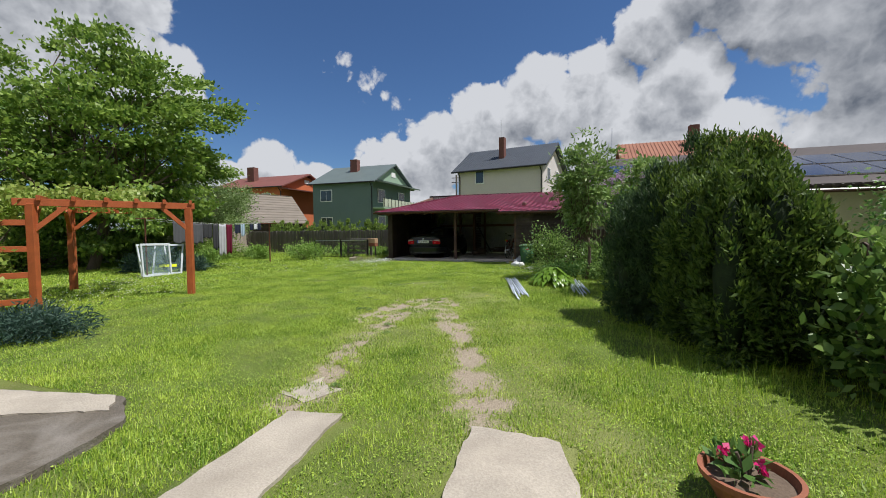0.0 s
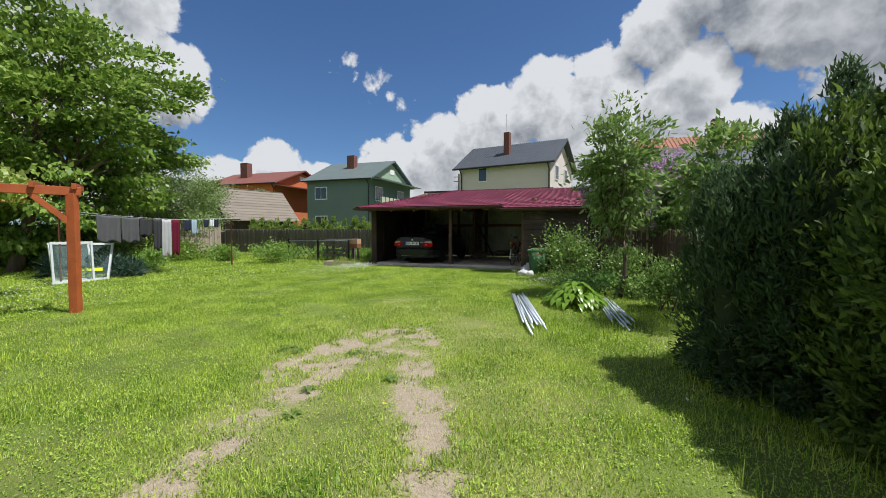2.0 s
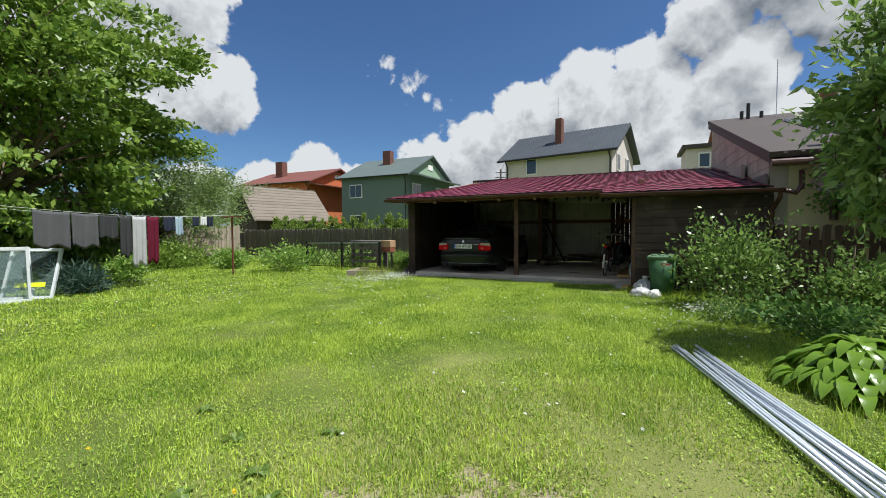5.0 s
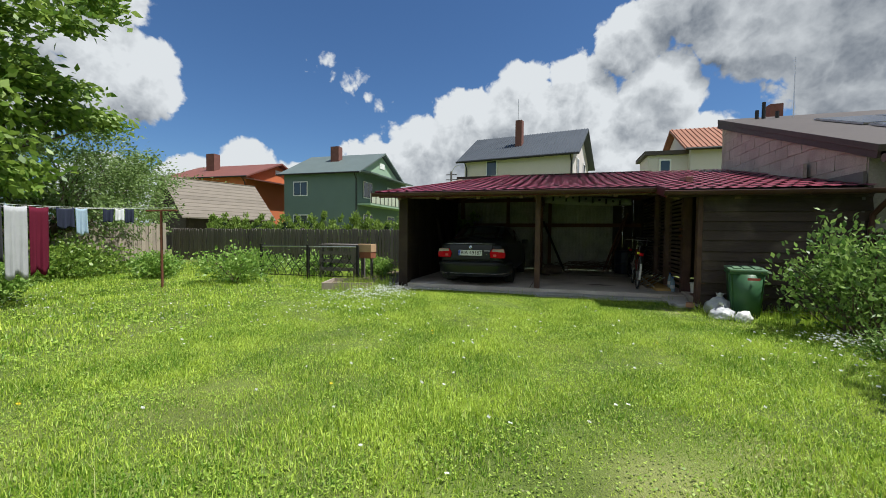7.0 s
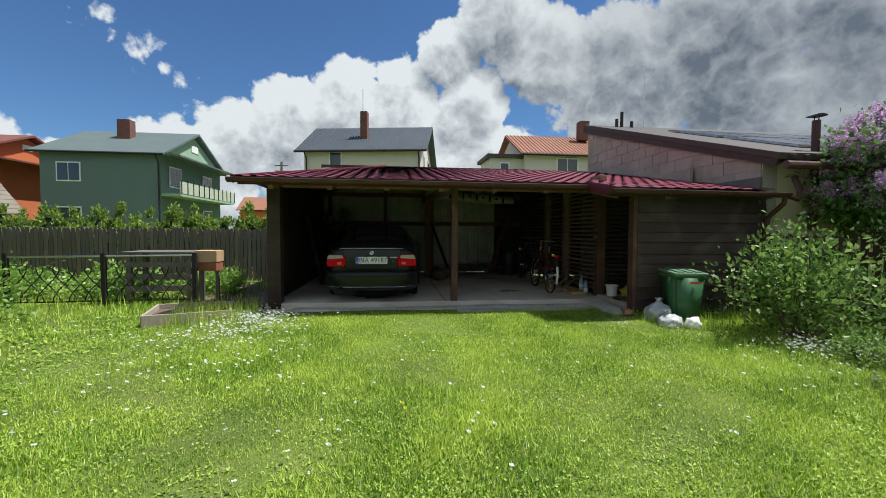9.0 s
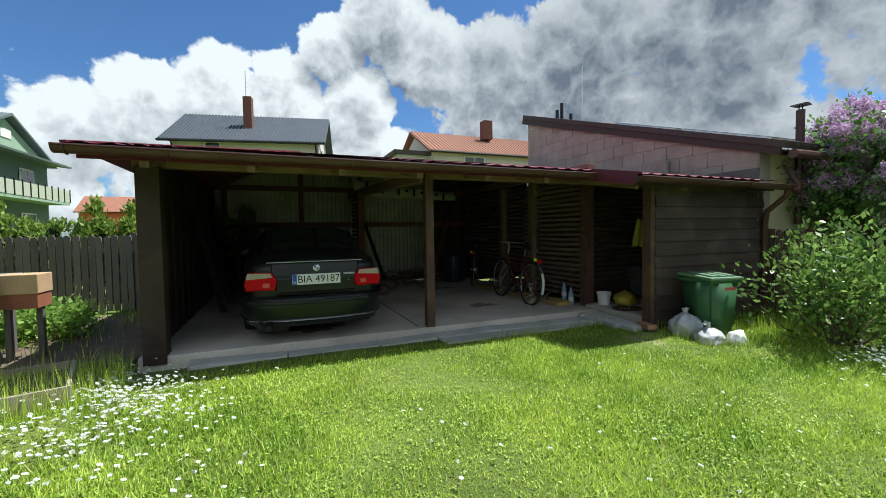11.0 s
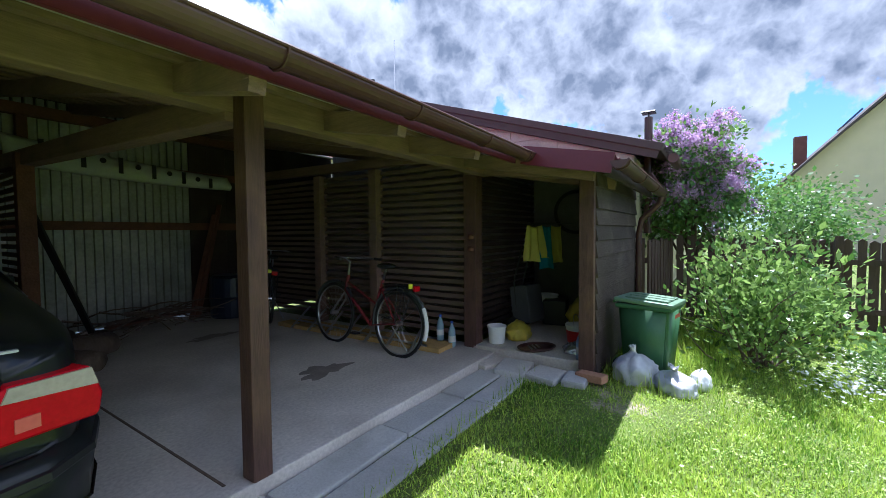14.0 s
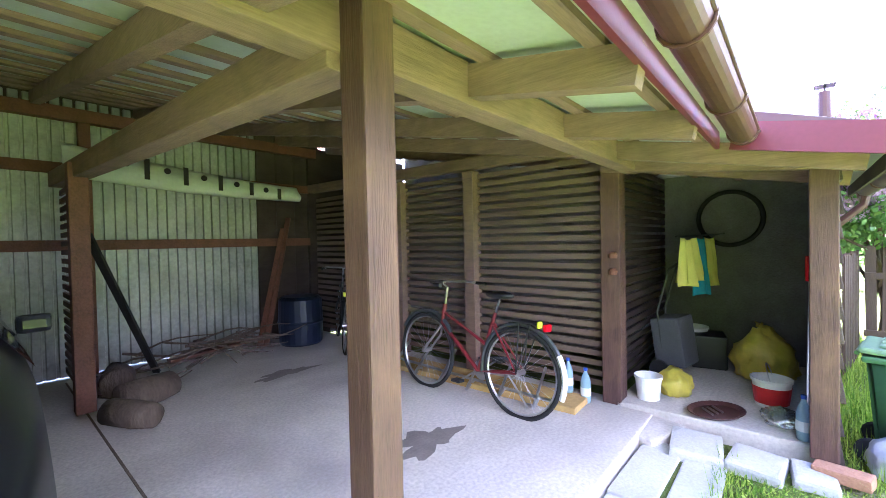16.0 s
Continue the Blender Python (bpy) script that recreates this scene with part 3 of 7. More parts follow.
part("hip_sheet", poly([[(-8.25, 16.45, 2.3), (-6.15, 21.95, roof_z(21.95) + 0.01), (-8.25, 21.95, 2.3)]]), M_ROOF, roof)
part("verge_flashing", solid((0.02, 0.72, 0.15), pose(-2.965, 16.08, roof_z(16.08) - 0.045, math.degrees(math.atan(0.19)))), M_TRIM, roof, "maroon folded edge flashing")
part("verge_flashing", span((-8.26, 16.44, 2.3), (-6.2, 21.9, 3.36), 0.05, 0.06), M_TRIM, roof)
part("fascia", span((-8.2, 16.5, 2.25), (-2.97, 16.5, 2.25), 0.02, 0.1), M_TRIM, roof, "maroon fascia strip")
part("fascia", span((-2.93, 15.8, 2.1), (-0.35, 15.8, 2.1), 0.02, 0.09), M_DARKWOOD, roof)


def gutter(a, b, r=0.062):
    g = thing("gutter", "round-bottomed dark brown metal gutter along the eave", "gutter", "roof gutters")
    a, b = Vector(a), Vector(b)
    d = (b - a).normalized()
    s = Vector((-d.y, d.x, 0))
    bm = bmesh.new()
    rows_ = []
    for p in (a, b):
        rows_.append([bm.verts.new(p + s * (r * math.cos(t)) + Vector((0, 0, r * math.sin(t)))) for t in [math.pi + math.pi * k / 12 for k in range(13)]])
    for k in range(12):
        bm.faces.new((rows_[0][k], rows_[0][k + 1], rows_[1][k + 1], rows_[1][k]))
    bm.faces.new(rows_[0])
    bm.faces.new(rows_[1][::-1])
    ob = part("channel", bm, M_GUTTER, g, smooth=False)
    sol = ob.modifiers.new("thick", "SOLIDIFY")
    sol.thickness = 0.004
    part("bead", tube((a - s * r, b - s * r), 0.009), M_GUTTER, g)
    n = max(2, int((b - a).length / 0.75))
    for i in range(n + 1):
        p = a.lerp(b, min(0.985, max(0.015, i / n)))
        part("bracket", tube([p + s * ((r + 0.005) * math.cos(t)) + Vector((0, 0, (r + 0.005) * math.sin(t))) for t in [math.pi + math.pi * k / 8 for k in range(9)]], 0.006, 5), M_GUTTER, g)
    return g


gutter((-8.3, 16.38, 2.275), (-2.98, 16.38, 2.262))
gutter((-3.0, 15.68, 2.14), (-0.2, 15.68, 2.12))
down = thing("downpipe", "bent dark brown rainwater pipe at the shed corner", "downpipe")
part("pipe", tube(((-0.25, 15.68, 2.1), (-0.05, 15.68, 2.04), (0.02, 15.7, 2.15), (0.06, 15.85, 2.4)), 0.04, 10), M_GUTTER, down)
part("pipe", tube(((-0.25, 15.68, 2.08), (-0.25, 15.7, 1.98), (-0.3, 15.9, 1.78), (-0.3, 15.93, 1.6), (-0.3, 15.93, 0.3)), 0.036, 10), M_GUTTER, down)

# the boarded front of the storage bay
plank_wall = thing("wall_planks", "overlapping dark-stained horizontal boards of the shed front", "wall", kind="structure")
zz, k = 0.33, 0
random.seed(5)
while zz < 2.05:
    h = random.choice((0.16, 0.19, 0.21))
    bm = solid((2.12, 0.026, h), pose(-1.32, 15.985 + random.uniform(-0.004, 0.004), zz + h / 2 - 0.006, -8, random.uniform(-0.25, 0.25)), 0.005)
    part("plank", bm, M_PLANK, plank_wall)
    zz += h - 0.012
part("lining", solid((2.08, 0.02, 1.72), pose(-1.32, 16.03, 1.19)), M_DARKWOOD, plank_wall)

# slatted walls of the store
slats_w = thing("wall_slats_west", "horizontal weathered slats with gaps on the store's long side", "wall", kind="structure")
for y0, y1 in ((17.36, 18.67), (18.79, 19.74), (19.86, 21.7)):
    for i in range(24):
        z = 0.5 + i * 0.082
        if z < 2.43:
            part("slat", solid((0.022, y1 - y0, 0.048), pose(-2.24, (y0 + y1) / 2, z, random.uniform(-0.35, 0.35))), M_SLAT, slats_w)
slats_n = thing("wall_slats_north", "horizontal dark slats along the side of the storage bay", "wall", kind="structure")
for i in range(25):
    part("slat", solid((1.86, 0.022, 0.05), pose(-1.27, 17.34, 0.46 + i * 0.079, 0, random.uniform(-0.3, 0.3))), M_DARKWOOD, slats_n)
slats_p = thing("wall_slats_partition", "short slatted partition between the two parking bays", "wall", kind="structure")
for i in range(22):
    part("slat", solid((0.022, 1.15, 0.05), pose(-5.1, 21.2, 0.5 + i * 0.085)), M_SLAT, slats_p)
tagged(part("wall_store_back", solid((2.0, 0.05, 2.9), pose(-1.3, 21.85, 1.75)), M_DARKWOOD), "dark boarded back of the store", "wall", kind="structure")
tagged(part("wall_gap_board", solid((5.9, 0.04, 0.2), pose(-5.0, 21.95, 3.27)), M_DARKWOOD), "dark board closing the top of the back", "wall", kind="structure")
tagged(part("wall_store_inner", solid((0.06, 4.4, 2.5), pose(-0.42, 19.6, 1.5)), M_PLASTER), "grey plaster wall inside the store", "wall", kind="structure")
# darker copy of the grey plaster, with the bay's shade in its colour
tagged(part("wall_bay_end", solid((0.04, 1.4, 2.2), pose(-0.37, 16.68, 1.3)), material("shade_toned_plaster", (0.16, 0.15, 0.145), 0.95, spread=0.3, bump=0.3)), "grey end wall of the storage bay, darkened as in shade", "wall", kind="structure")

M_BLOCK = material("rough_cement_block", (0.41, 0.37, 0.33), 0.95, spread=0.3, scale=3, grain=40, bump=0.5, dirt=(0.2, 0.17, 0.15), dirt_amount=0.4, each=0.2)

# ---- outbuilding ----
OX, OY0, OY1 = -0.32, 16.0, 21.74
outb = thing("outbuilding", "low plastered outbuilding with a sloping tiled roof", "outbuilding", kind="structure")
part("wall", prism([(OY0, 0.2), (OY1, 0.2), (OY1, 4.44), (OY0, 2.62)], 0.25, Matrix.Translation((OX, 0, 0)) @ Matrix.Rotation(radians(90), 4, "Z") @ Matrix.Diagonal((1, -1, 1, 1))), M_PLASTER, outb, "rough grey-pink plastered gable")
part("wall", solid((11.6, 0.25, 2.42), pose(OX + 0.25 + 5.8, OY0 + 0.14, 1.41)), M_YELLOW, outb, "pale yellow plastered wall")
part("wall", solid((11.6, 0.25, 4.2), pose(OX + 0.25 + 5.8, OY1 - 0.13, 2.3)), M_PLASTER, outb)
part("wall", solid((0.25, 5.4, 2.6), pose(OX + 11.8, 18.9, 1.4)), M_PLASTER, outb)
slope = math.atan2(4.54 - 2.7, OY1 - OY0)
part("roof", solid((12.4, 6.5, 0.1), pose(OX + 6.1, 18.75, 3.66, math.degrees(slope)), 0.01), M_ROOFBROWN, outb, "brown ribbed roof")
part("verge_board", span((OX - 0.06, OY0 - 0.3, 2.62), (OX - 0.06, OY1 + 0.15, 4.56), 0.035, 0.17), M_VERGE, outb, "dark brown verge board")
# courses of rough blocks on the gable, mortar squeezed between them
rng = np.random.default_rng(17)
for k in range(9):
    z0, z1 = 2.28 + k * 0.24, 2.51 + k * 0.24
    y = OY0 + 0.02 - 0.25 * (k % 2)
    while y < OY1 - 0.1:
        ya, yb = max(OY0 + 0.02, y + 0.006), min(OY1 - 0.02, y + 0.484)
        y += 0.49
        lim_a, lim_b = 2.6 + 0.317 * (ya - OY0), 2.6 + 0.317 * (yb - OY0)
        if yb - ya < 0.06 or lim_b < z0 + 0.03:
            continue
        out_ = 0.006 + rng.uniform(0, 0.008)
        ta, tb_ = min(z1, max(lim_a, z0 + 0.01)), min(z1, lim_b)
        part("block", prism([(ya, z0), (yb, z0 + rng.normal(0, 0.004)), (yb, tb_), (ya, ta)], out_ + 0.01, Matrix.Translation((OX - out_, 0, 0)) @ Matrix.Rotation(radians(90), 4, "Z") @ Matrix.Diagonal((1, -1, 1, 1))), M_BLOCK, outb)
for i in range(54):
    x = OX + 0.1 + i * 0.22
    part("roof_rib", span((x, OY0 - 0.42, 2.66), (x, OY1 + 0.12, 4.61), 0.05, 0.035), M_ROOFBROWN, outb)
part("gutter", tube(((OX - 0.1, OY0 - 0.46, 2.52), (OX + 12, OY0 - 0.46, 2.5)), 0.06, 10), M_GUTTER, outb)
for x in (2.2, 5.2, 8.2):
    part("window", solid((0.9, 0.05, 0.7), pose(x, OY0 + 0.0, 1.75)), M_PLASTIC_BLACK, outb, "dark small window")
    part("window_frame", solid((1.02, 0.04, 0.82), pose(x, OY0 + 0.012, 1.75)), M_WHITE, outb)
M_SOLAR = material("solar_glass", (0.02, 0.028, 0.06), 0.12, spread=0.1, bump=0.0, spec=0.6)
for r in range(2):
    for c in range(9):
        p = thing("solar_panel", "dark blue solar panel in a bright frame on the roof", "solar panel", "solar panels")
        yy = 17.3 + r * 1.75
        zc = 2.7 + (yy - OY0) * math.tan(slope) + 0.16
        m = pose(1.35 + c * 1.05, yy, zc, math.degrees(slope))
        part("glass", solid((0.98, 1.62, 0.02), m @ pose(0, 0, 0.012)), M_SOLAR, p)
        part("frame", solid((1.02, 1.68, 0.03), m), M_STEEL, p)
flue = thing("flue_pipe", "red-brown flue pipe with a small metal cap", "flue")
part("pipe", tube(((0.5, 15.93, 1.6), (0.5, 15.93, 3.28)), 0.055, 12), M_GUTTER, flue)
part("cap", prism([(-0.1, 0.0), (0.1, 0.0), (0.08, 0.02), (0.0, 0.035), (-0.08, 0.02)], 0.18, pose(0.5, 15.84, 3.34)), M_PLASTIC_BLACK, flue)
for a in (-0.04, 0.04):
    part("stay", tube(((0.5 + a, 15.93, 3.24), (0.5 + a, 15.93, 3.36)), 0.008, 6), M_PLASTIC_BLACK, flue)
for i, (x, h) in enumerate(((0.3, 4.75), (0.45, 4.95), (0.75, 4.7))):
    v = tagged(part("vent_pipe", tube(((x, 21.3, 4.3), (x, 21.3, h)), 0.045, 8), M_PLASTIC_BLACK), "dark vent pipe on the outbuilding roof", "vent pipe", "roof vents")
tagged(part("antenna_rod", tube(((1.05, 21.2, 4.4), (1.05, 21.2, 6.0)), 0.012, 6), M_STEEL), "thin antenna rod on the outbuilding roof", "antenna")


# ---- fences ----
def picket_fence(name, a, b, height, mat, label, width=0.09, gap=0.015, point=0.03, uneven=0.03, rails=(0.35, 1.2)):
    f = thing(name, label, "fence", kind="structure")
    a, b = Vector(a), Vector(b)
    d = b - a
    u = d.normalized()
    ang = math.degrees(math.atan2(d.y, d.x))
    n = int(d.length / (width + gap))
    shapes = []
    for s in range(6):
        h = height + random.uniform(-uneven, uneven)
        w = width * random.uniform(0.85, 1.05) / 2
        tip = random.uniform(-0.3, 0.3) * w
        bm = prism([(-w, 0.05), (w, 0.05), (w, h - point * random.uniform(0.5, 1.3)), (tip, h), (-w, h - point * random.uniform(0.5, 1.3))], 0.022)
        m_ = bpy.data.meshes.new("picket")
        bm.to_mesh(m_)
        bm.free()
        m_.materials.append(mat)
        shapes.append(m_)
    for i in range(n):
        p = a + u * (i + 0.5) * (width + gap)
        ob = new("picket", random.choice(shapes))
        ob.parent = f
        ob.matrix_basis = pose(p.x, p.y, gz(p.x, p.y), 0, random.uniform(-0.8, 0.8), ang)
    side = Vector((-u.y, u.x))
    for z in rails:
        p, q = a + side * 0.045, b + side * 0.045
        part("rail", span((p.x, p.y, gz(*p) + z), (q.x, q.y, gz(*q) + z), 0.04, 0.07), mat, f)
    for i in range(int(d.length / 2.2) + 1):
        p = a + u * min(d.length, i * 2.2) + side * 0.1
        part("fence_post", solid((0.09, 0.09, height + 0.05), pose(p.x, p.y, gz(*p) + height / 2)), mat, f)
    return f


picket_fence("fence_back", (-19.9, 21.5), (-8.0, 20.4), 1.3, M_FENCE, "dark weathered paling fence at the garden's end", rails=(0.3, 1.05))
picket_fence("fence_left", (-21.0, 12.0), (-19.95, 21.45), 1.5, M_FENCE_PALE, "pale weathered upright board fence", width=0.13, gap=0.006, point=0.02, rails=(0.4, 1.2))
picket_fence("fence_right", (3.6, 3.0), (0.95, 15.6), 1.28, M_FENCE_BROWN, "dark brown picket fence beside the lawn", width=0.1, gap=0.03, rails=(0.3, 0.95))
picket_fence("fence_right", (-0.22, 15.82), (0.98, 15.62), 1.22, M_FENCE_BROWN, "dark brown picket fence joining the shed", width=0.1, gap=0.03, rails=(0.3, 0.95))


# ---- houses ----
def window(parent, m, w, h, panes=2):
    """A white window in the plane of m (x along the wall, -y outwards)."""
    wd = part("window", solid((w, 0.06, h), m), M_WHITE, parent, "white window frame")
    pw = (w - 0.12) / panes
    for i in range(panes):
        part("pane", solid((pw - 0.06, 0.02, h - 0.2), m @ pose(-w / 2 + 0.06 + pw * (i + 0.5), -0.032, 0)), M_PANE, wd, "reflecting pane")
    return wd


M_PANE = material("window_glass", (0.05, 0.06, 0.07), 0.06, spread=0.1, bump=0.0, spec=0.8)


def house(name, x0, x1, y0, y1, eave, ridge, wall, gable, roofm, label, over=0.5, ribs=0):
    """A two-storey house, ridge along x, with overhanging roof slabs."""
    h = thing(name, label, "house")
    ym = (y0 + y1) / 2
    part("wall", prism([(y0, 0), (y1, 0), (y1, eave - 0.1), (ym, ridge - 0.35), (y0, eave - 0.1)], x1 - x0, Matrix.Translation((x0, 0, 0)) @ Matrix.Rotation(radians(90), 4, "Z") @ Matrix.Diagonal((1, -1, 1, 1))), wall, h)
    run = (y1 - y0) / 2
    sl = (ridge - eave) / run
    rf = part("roof", prism([(y0 - over, eave - sl * over), (ym, ridge), (y1 + over, eave - sl * over), (y1 + over, eave - sl * over - 0.16), (ym, ridge - 0.18), (y0 - over, eave - sl * over - 0.16)],
                            x1 - x0 + 2 * over, Matrix.Translation((x0 - over, 0, 0)) @ Matrix.Rotation(radians(90), 4, "Z") @ Matrix.Diagonal((1, -1, 1, 1))), roofm, h)
    for i in range(ribs):
        x = x0 - over + (x1 - x0 + 2 * over) * (i + 0.5) / ribs
        part("roof_rib", span((x, y0 - over, eave - sl * over + 0.02), (x, ym, ridge + 0.02), 0.07, 0.05), roofm, rf)
    part("gutter", tube(((x0 - over, y0 - over - 0.06, eave - sl * over - 0.08), (x1 + over, y0 - over - 0.06, eave - sl * over - 0.08)), 0.08, 8), M_PLASTIC_BLACK, h)
    part("downpipe", tube(((x1 - 0.1, y0 - over, eave - sl * over - 0.12), (x1 - 0.1, y0 - 0.08, eave - 0.9), (x1 - 0.1, y0 - 0.08, 0.3)), 0.055, 8), M_PLASTIC_BLACK, h)
    return h


green = house("house_green", -32.6, -24.1, 44.9, 56.0, 7.75, 10.35, M_GREENHOUSE, M_GREENPALE, M_ROOFGREEN, "two-storey sage green house with a grey gabled roof and balcony")
part("chimney", solid((1.0, 0.8, 2.4), pose(-28.6, 48.5, 9.7)), M_BRICK, green, "dark brick chimney")
for z in (6.0, 2.6):
    window(green, pose(-30.6, 44.86, z), 1.7, 1.5)
GX = -24.06
part("gable_panel", prism([(46.0, 7.9), (54.9, 7.9), (50.45, 9.9)], 0.05, Matrix.Translation((GX - 0.02, 0, 0)) @ Matrix.Rotation(radians(90), 4, "Z") @ Matrix.Diagonal((1, -1, 1, 1))), M_GREENPALE, green, "pale green gable")
part("gable_window", solid((0.08, 1.2, 0.6), pose(GX + 0.04, 50.4, 8.9)), M_WHITE, green)
part("canopy", solid((1.6, 11.4, 0.14), pose(GX + 0.75, 50.4, 7.5, 0, 8)), M_ROOFGREEN, green, "sloping canopy over the balcony")
bal = part("balcony", solid((1.4, 11.0, 0.2), pose(GX + 0.7, 50.4, 4.35)), M_GREENPALE, green, "long balcony with a pale parapet")
part("parapet", solid((0.06, 11.0, 0.95), pose(GX + 1.4, 50.4, 4.95)), material("balcony_panel", (0.45, 0.48, 0.38), 0.6, spread=0.15), bal)
for i in range(12):
    part("baluster", solid((0.06, 0.06, 1.1), pose(GX + 1.46, 45.0 + i * 0.98, 5.0)), M_IRON, bal)
for z in (5.9, 2.6):
    for y in (47.0, 52.8):
        window(green, pose(GX + 0.04, y, z, 0, 0, 90), 1.9, 1.7)

cream = house("house_cream", -13.0, -3.9, 41.8, 49.6, 8.05, 10.45, M_CREAM, M_CREAM, M_ROOFGREY, "cream rendered house with a grey tiled gable roof", over=0.55, ribs=46)
part("chimney", solid((0.55, 0.6, 2.6), pose(-8.7, 43.6, 9.9)), M_BRICK, cream, "tall dark brick chimney")
part("aerial", tube(((-8.8, 43.5, 11.0), (-8.8, 43.5, 13.0)), 0.03, 6), M_STEEL, cream)
window(cream, pose(-10.5, 41.76, 7.0), 1.0, 1.4, 1)
for y in (43.8, 47.0):
    window(cream, pose(-3.86, y, 7.0, 0, 0, 90), 1.1, 1.4)
part("downpipe", tube(((-12.8, 41.3, 7.6), (-12.8, 41.7, 7.2), (-12.8, 41.7, 0.3)), 0.055, 8), M_PLASTIC_BLACK, cream)

# the cream house stands a little askew
cream.matrix_basis = pose(-5, 41.8, 0) @ pose(0, 0, 0, 0, 0, -11) @ pose(5, -41.8, 0)
orange = house("house_orange", -49.5, -38.0, 45.5, 56.0, 7.85, 9.85, M_ORANGE, M_ORANGE, M_ROOFRED, "orange rendered house with a brown-red roof", over=0.6)
part("chimney", solid((1.2, 0.9, 2.4), pose(-45.6, 48.5, 9.7)), M_BRICK, orange, "dark brick chimney")
part("canopy", solid((1.6, 11.4, 0.14), pose(-37.3, 50.7, 7.3, 0, 8)), M_ROOFRED, orange)
window(orange, pose(-40.5, 45.46, 6.2), 1.5, 1.2)
window(orange, pose(-44.5, 45.46, 6.2), 1.5, 1.2)
part("gable_window", solid((0.08, 1.0, 0.5), pose(-37.96, 50.7, 8.7)), M_WHITE, orange)

far = house("house_far", 3.0, 13.5, 37.5, 45.0, 7.1, 9.0, M_CREAM, M_CREAM, M_ROOFORANGE, "distant pale house with an orange-brown roof", over=0.4, ribs=40)
part("annex", solid((2.4, 3.0, 6.7), pose(1.9, 39.6, 3.35)), M_CREAM, far)
part("annex_roof", solid((2.9, 3.5, 0.25), pose(1.9, 39.6, 6.8)), M_ROOFBROWN, far)
window(far, pose(1.7, 38.06, 5.9), 0.7, 1.0, 1)
window(far, pose(6.0, 37.46, 6.2), 1.6, 1.0)
part("chimney", solid((0.7, 0.7, 1.4), pose(8.3, 40.0, 9.2)), M_BRICK, far)

brown = house("house_brown", 24.0, 36.0, 0.6, 11.4, 5.0, 10.6, M_YELLOW, M_YELLOW, M_ROOFBROWN, "yellow house with a steep brown roof and skylights", over=0.7)
part("chimney", solid((0.6, 0.6, 2.2), pose(27.5, 10.8, 6.3)), M_BRICK, brown)
part("skylight", solid((1.4, 1.2, 0.1), pose(27.5, 8.6, 8.1, -48)), M_PANE, brown)

# the old barn, its ridge turned a little
barn = thing("barn", "old grey timber barn with a weathered shingle roof", "barn")
bm_ = pose(-30.5, 30.1, 0, 0, 0, -16)
part("wall", prism([(-2.35, 0), (2.35, 0), (2.35, 2.6), (0, 4.9), (-2.35, 2.6)], 6.0, bm_), M_DARKWOOD, barn, "grey boarded wall")
for sgn in (-1, 1):
    for k in range(11):
        f0, f1 = k / 11, (k + 1) / 11 + 0.02
        xa, za = sgn * 2.75 * (1 - f0), 2.35 + 2.78 * f0
        xb, zb = sgn * 2.75 * (1 - f1), 2.35 + 2.78 * f1
        part("shingle_course", prism([(xa, za), (xb, zb + 0.01), (xb, zb + 0.05), (xa, za + 0.09)], 6.8, bm_ @ pose(0, -0.4, 0)), M_SHINGLE, barn)


# ---- plants ----
def leaves(centres, per, spread, length, width, rng, out=None, droop=0.3, flat=0.0):
    """Corners of many small leaf blades scattered about the centres."""
    c = np.repeat(np.asarray(centres, float), per, 0)
    n = len(c)
    p = c + rng.normal(0, 1, (n, 3)) * np.asarray(spread)
    d = rng.normal(0, 1, (n, 3))
    if out is not None:
        o = p - np.asarray(out)
        d += 1.3 * o / (np.linalg.norm(o, axis=1, keepdims=True) + 1e-6)
    d[:, 2] -= droop
    d /= np.linalg.norm(d, axis=1, keepdims=True)
    s = np.cross(d, rng.normal(0, 1, (n, 3)) * (1 - flat) + np.array((0, 0, flat * 2)))
    s /= np.linalg.norm(s, axis=1, keepdims=True) + 1e-6
    k = rng.uniform(0.65, 1.25, (n, 1))
    a, b = p, p + d * length * k
    m = p + d * length * 0.45 * k
    nrm = np.cross(d, s) * width * 0.15
    return np.stack((a, m + s * width * 0.5 * k + nrm, b, m - s * width * 0.5 * k + nrm), 1).reshape(-1, 3)


def clumps(centre, radii, n, rng, shell=0.55, uneven=0.36):
    """Uneven clump centres inside an egg-shaped crown."""
    d = rng.normal(0, 1, (n, 3))
    d /= np.linalg.norm(d, axis=1, keepdims=True)
    wob = 1 + uneven * (np.sin(d[:, 0] * 5 + d[:, 2] * 7 + centre[0]) * 0.6 + np.sin(d[:, 1] * 8 + d[:, 2] * 4 + centre[1]) * 0.6)
    r = (shell + (1 - shell) * rng.random(n) ** 0.6) * wob
    return np.asarray(centre) + d * np.asarray(radii) * r[:, None]


def branch(a, b, r0, r1, rng, bm, bend=0.12, steps=5):
    a, b = Vector(a), Vector(b)
    ln = (b - a).length
    off = Vector(rng.normal(0, 1, 3)) * ln * bend
    tube([a.lerp(b, t) + off * math.sin(t * math.pi) for t in [i / steps for i in range(steps + 1)]], [r0 + (r1 - r0) * i / steps for i in range(steps + 1)], 7, bm)


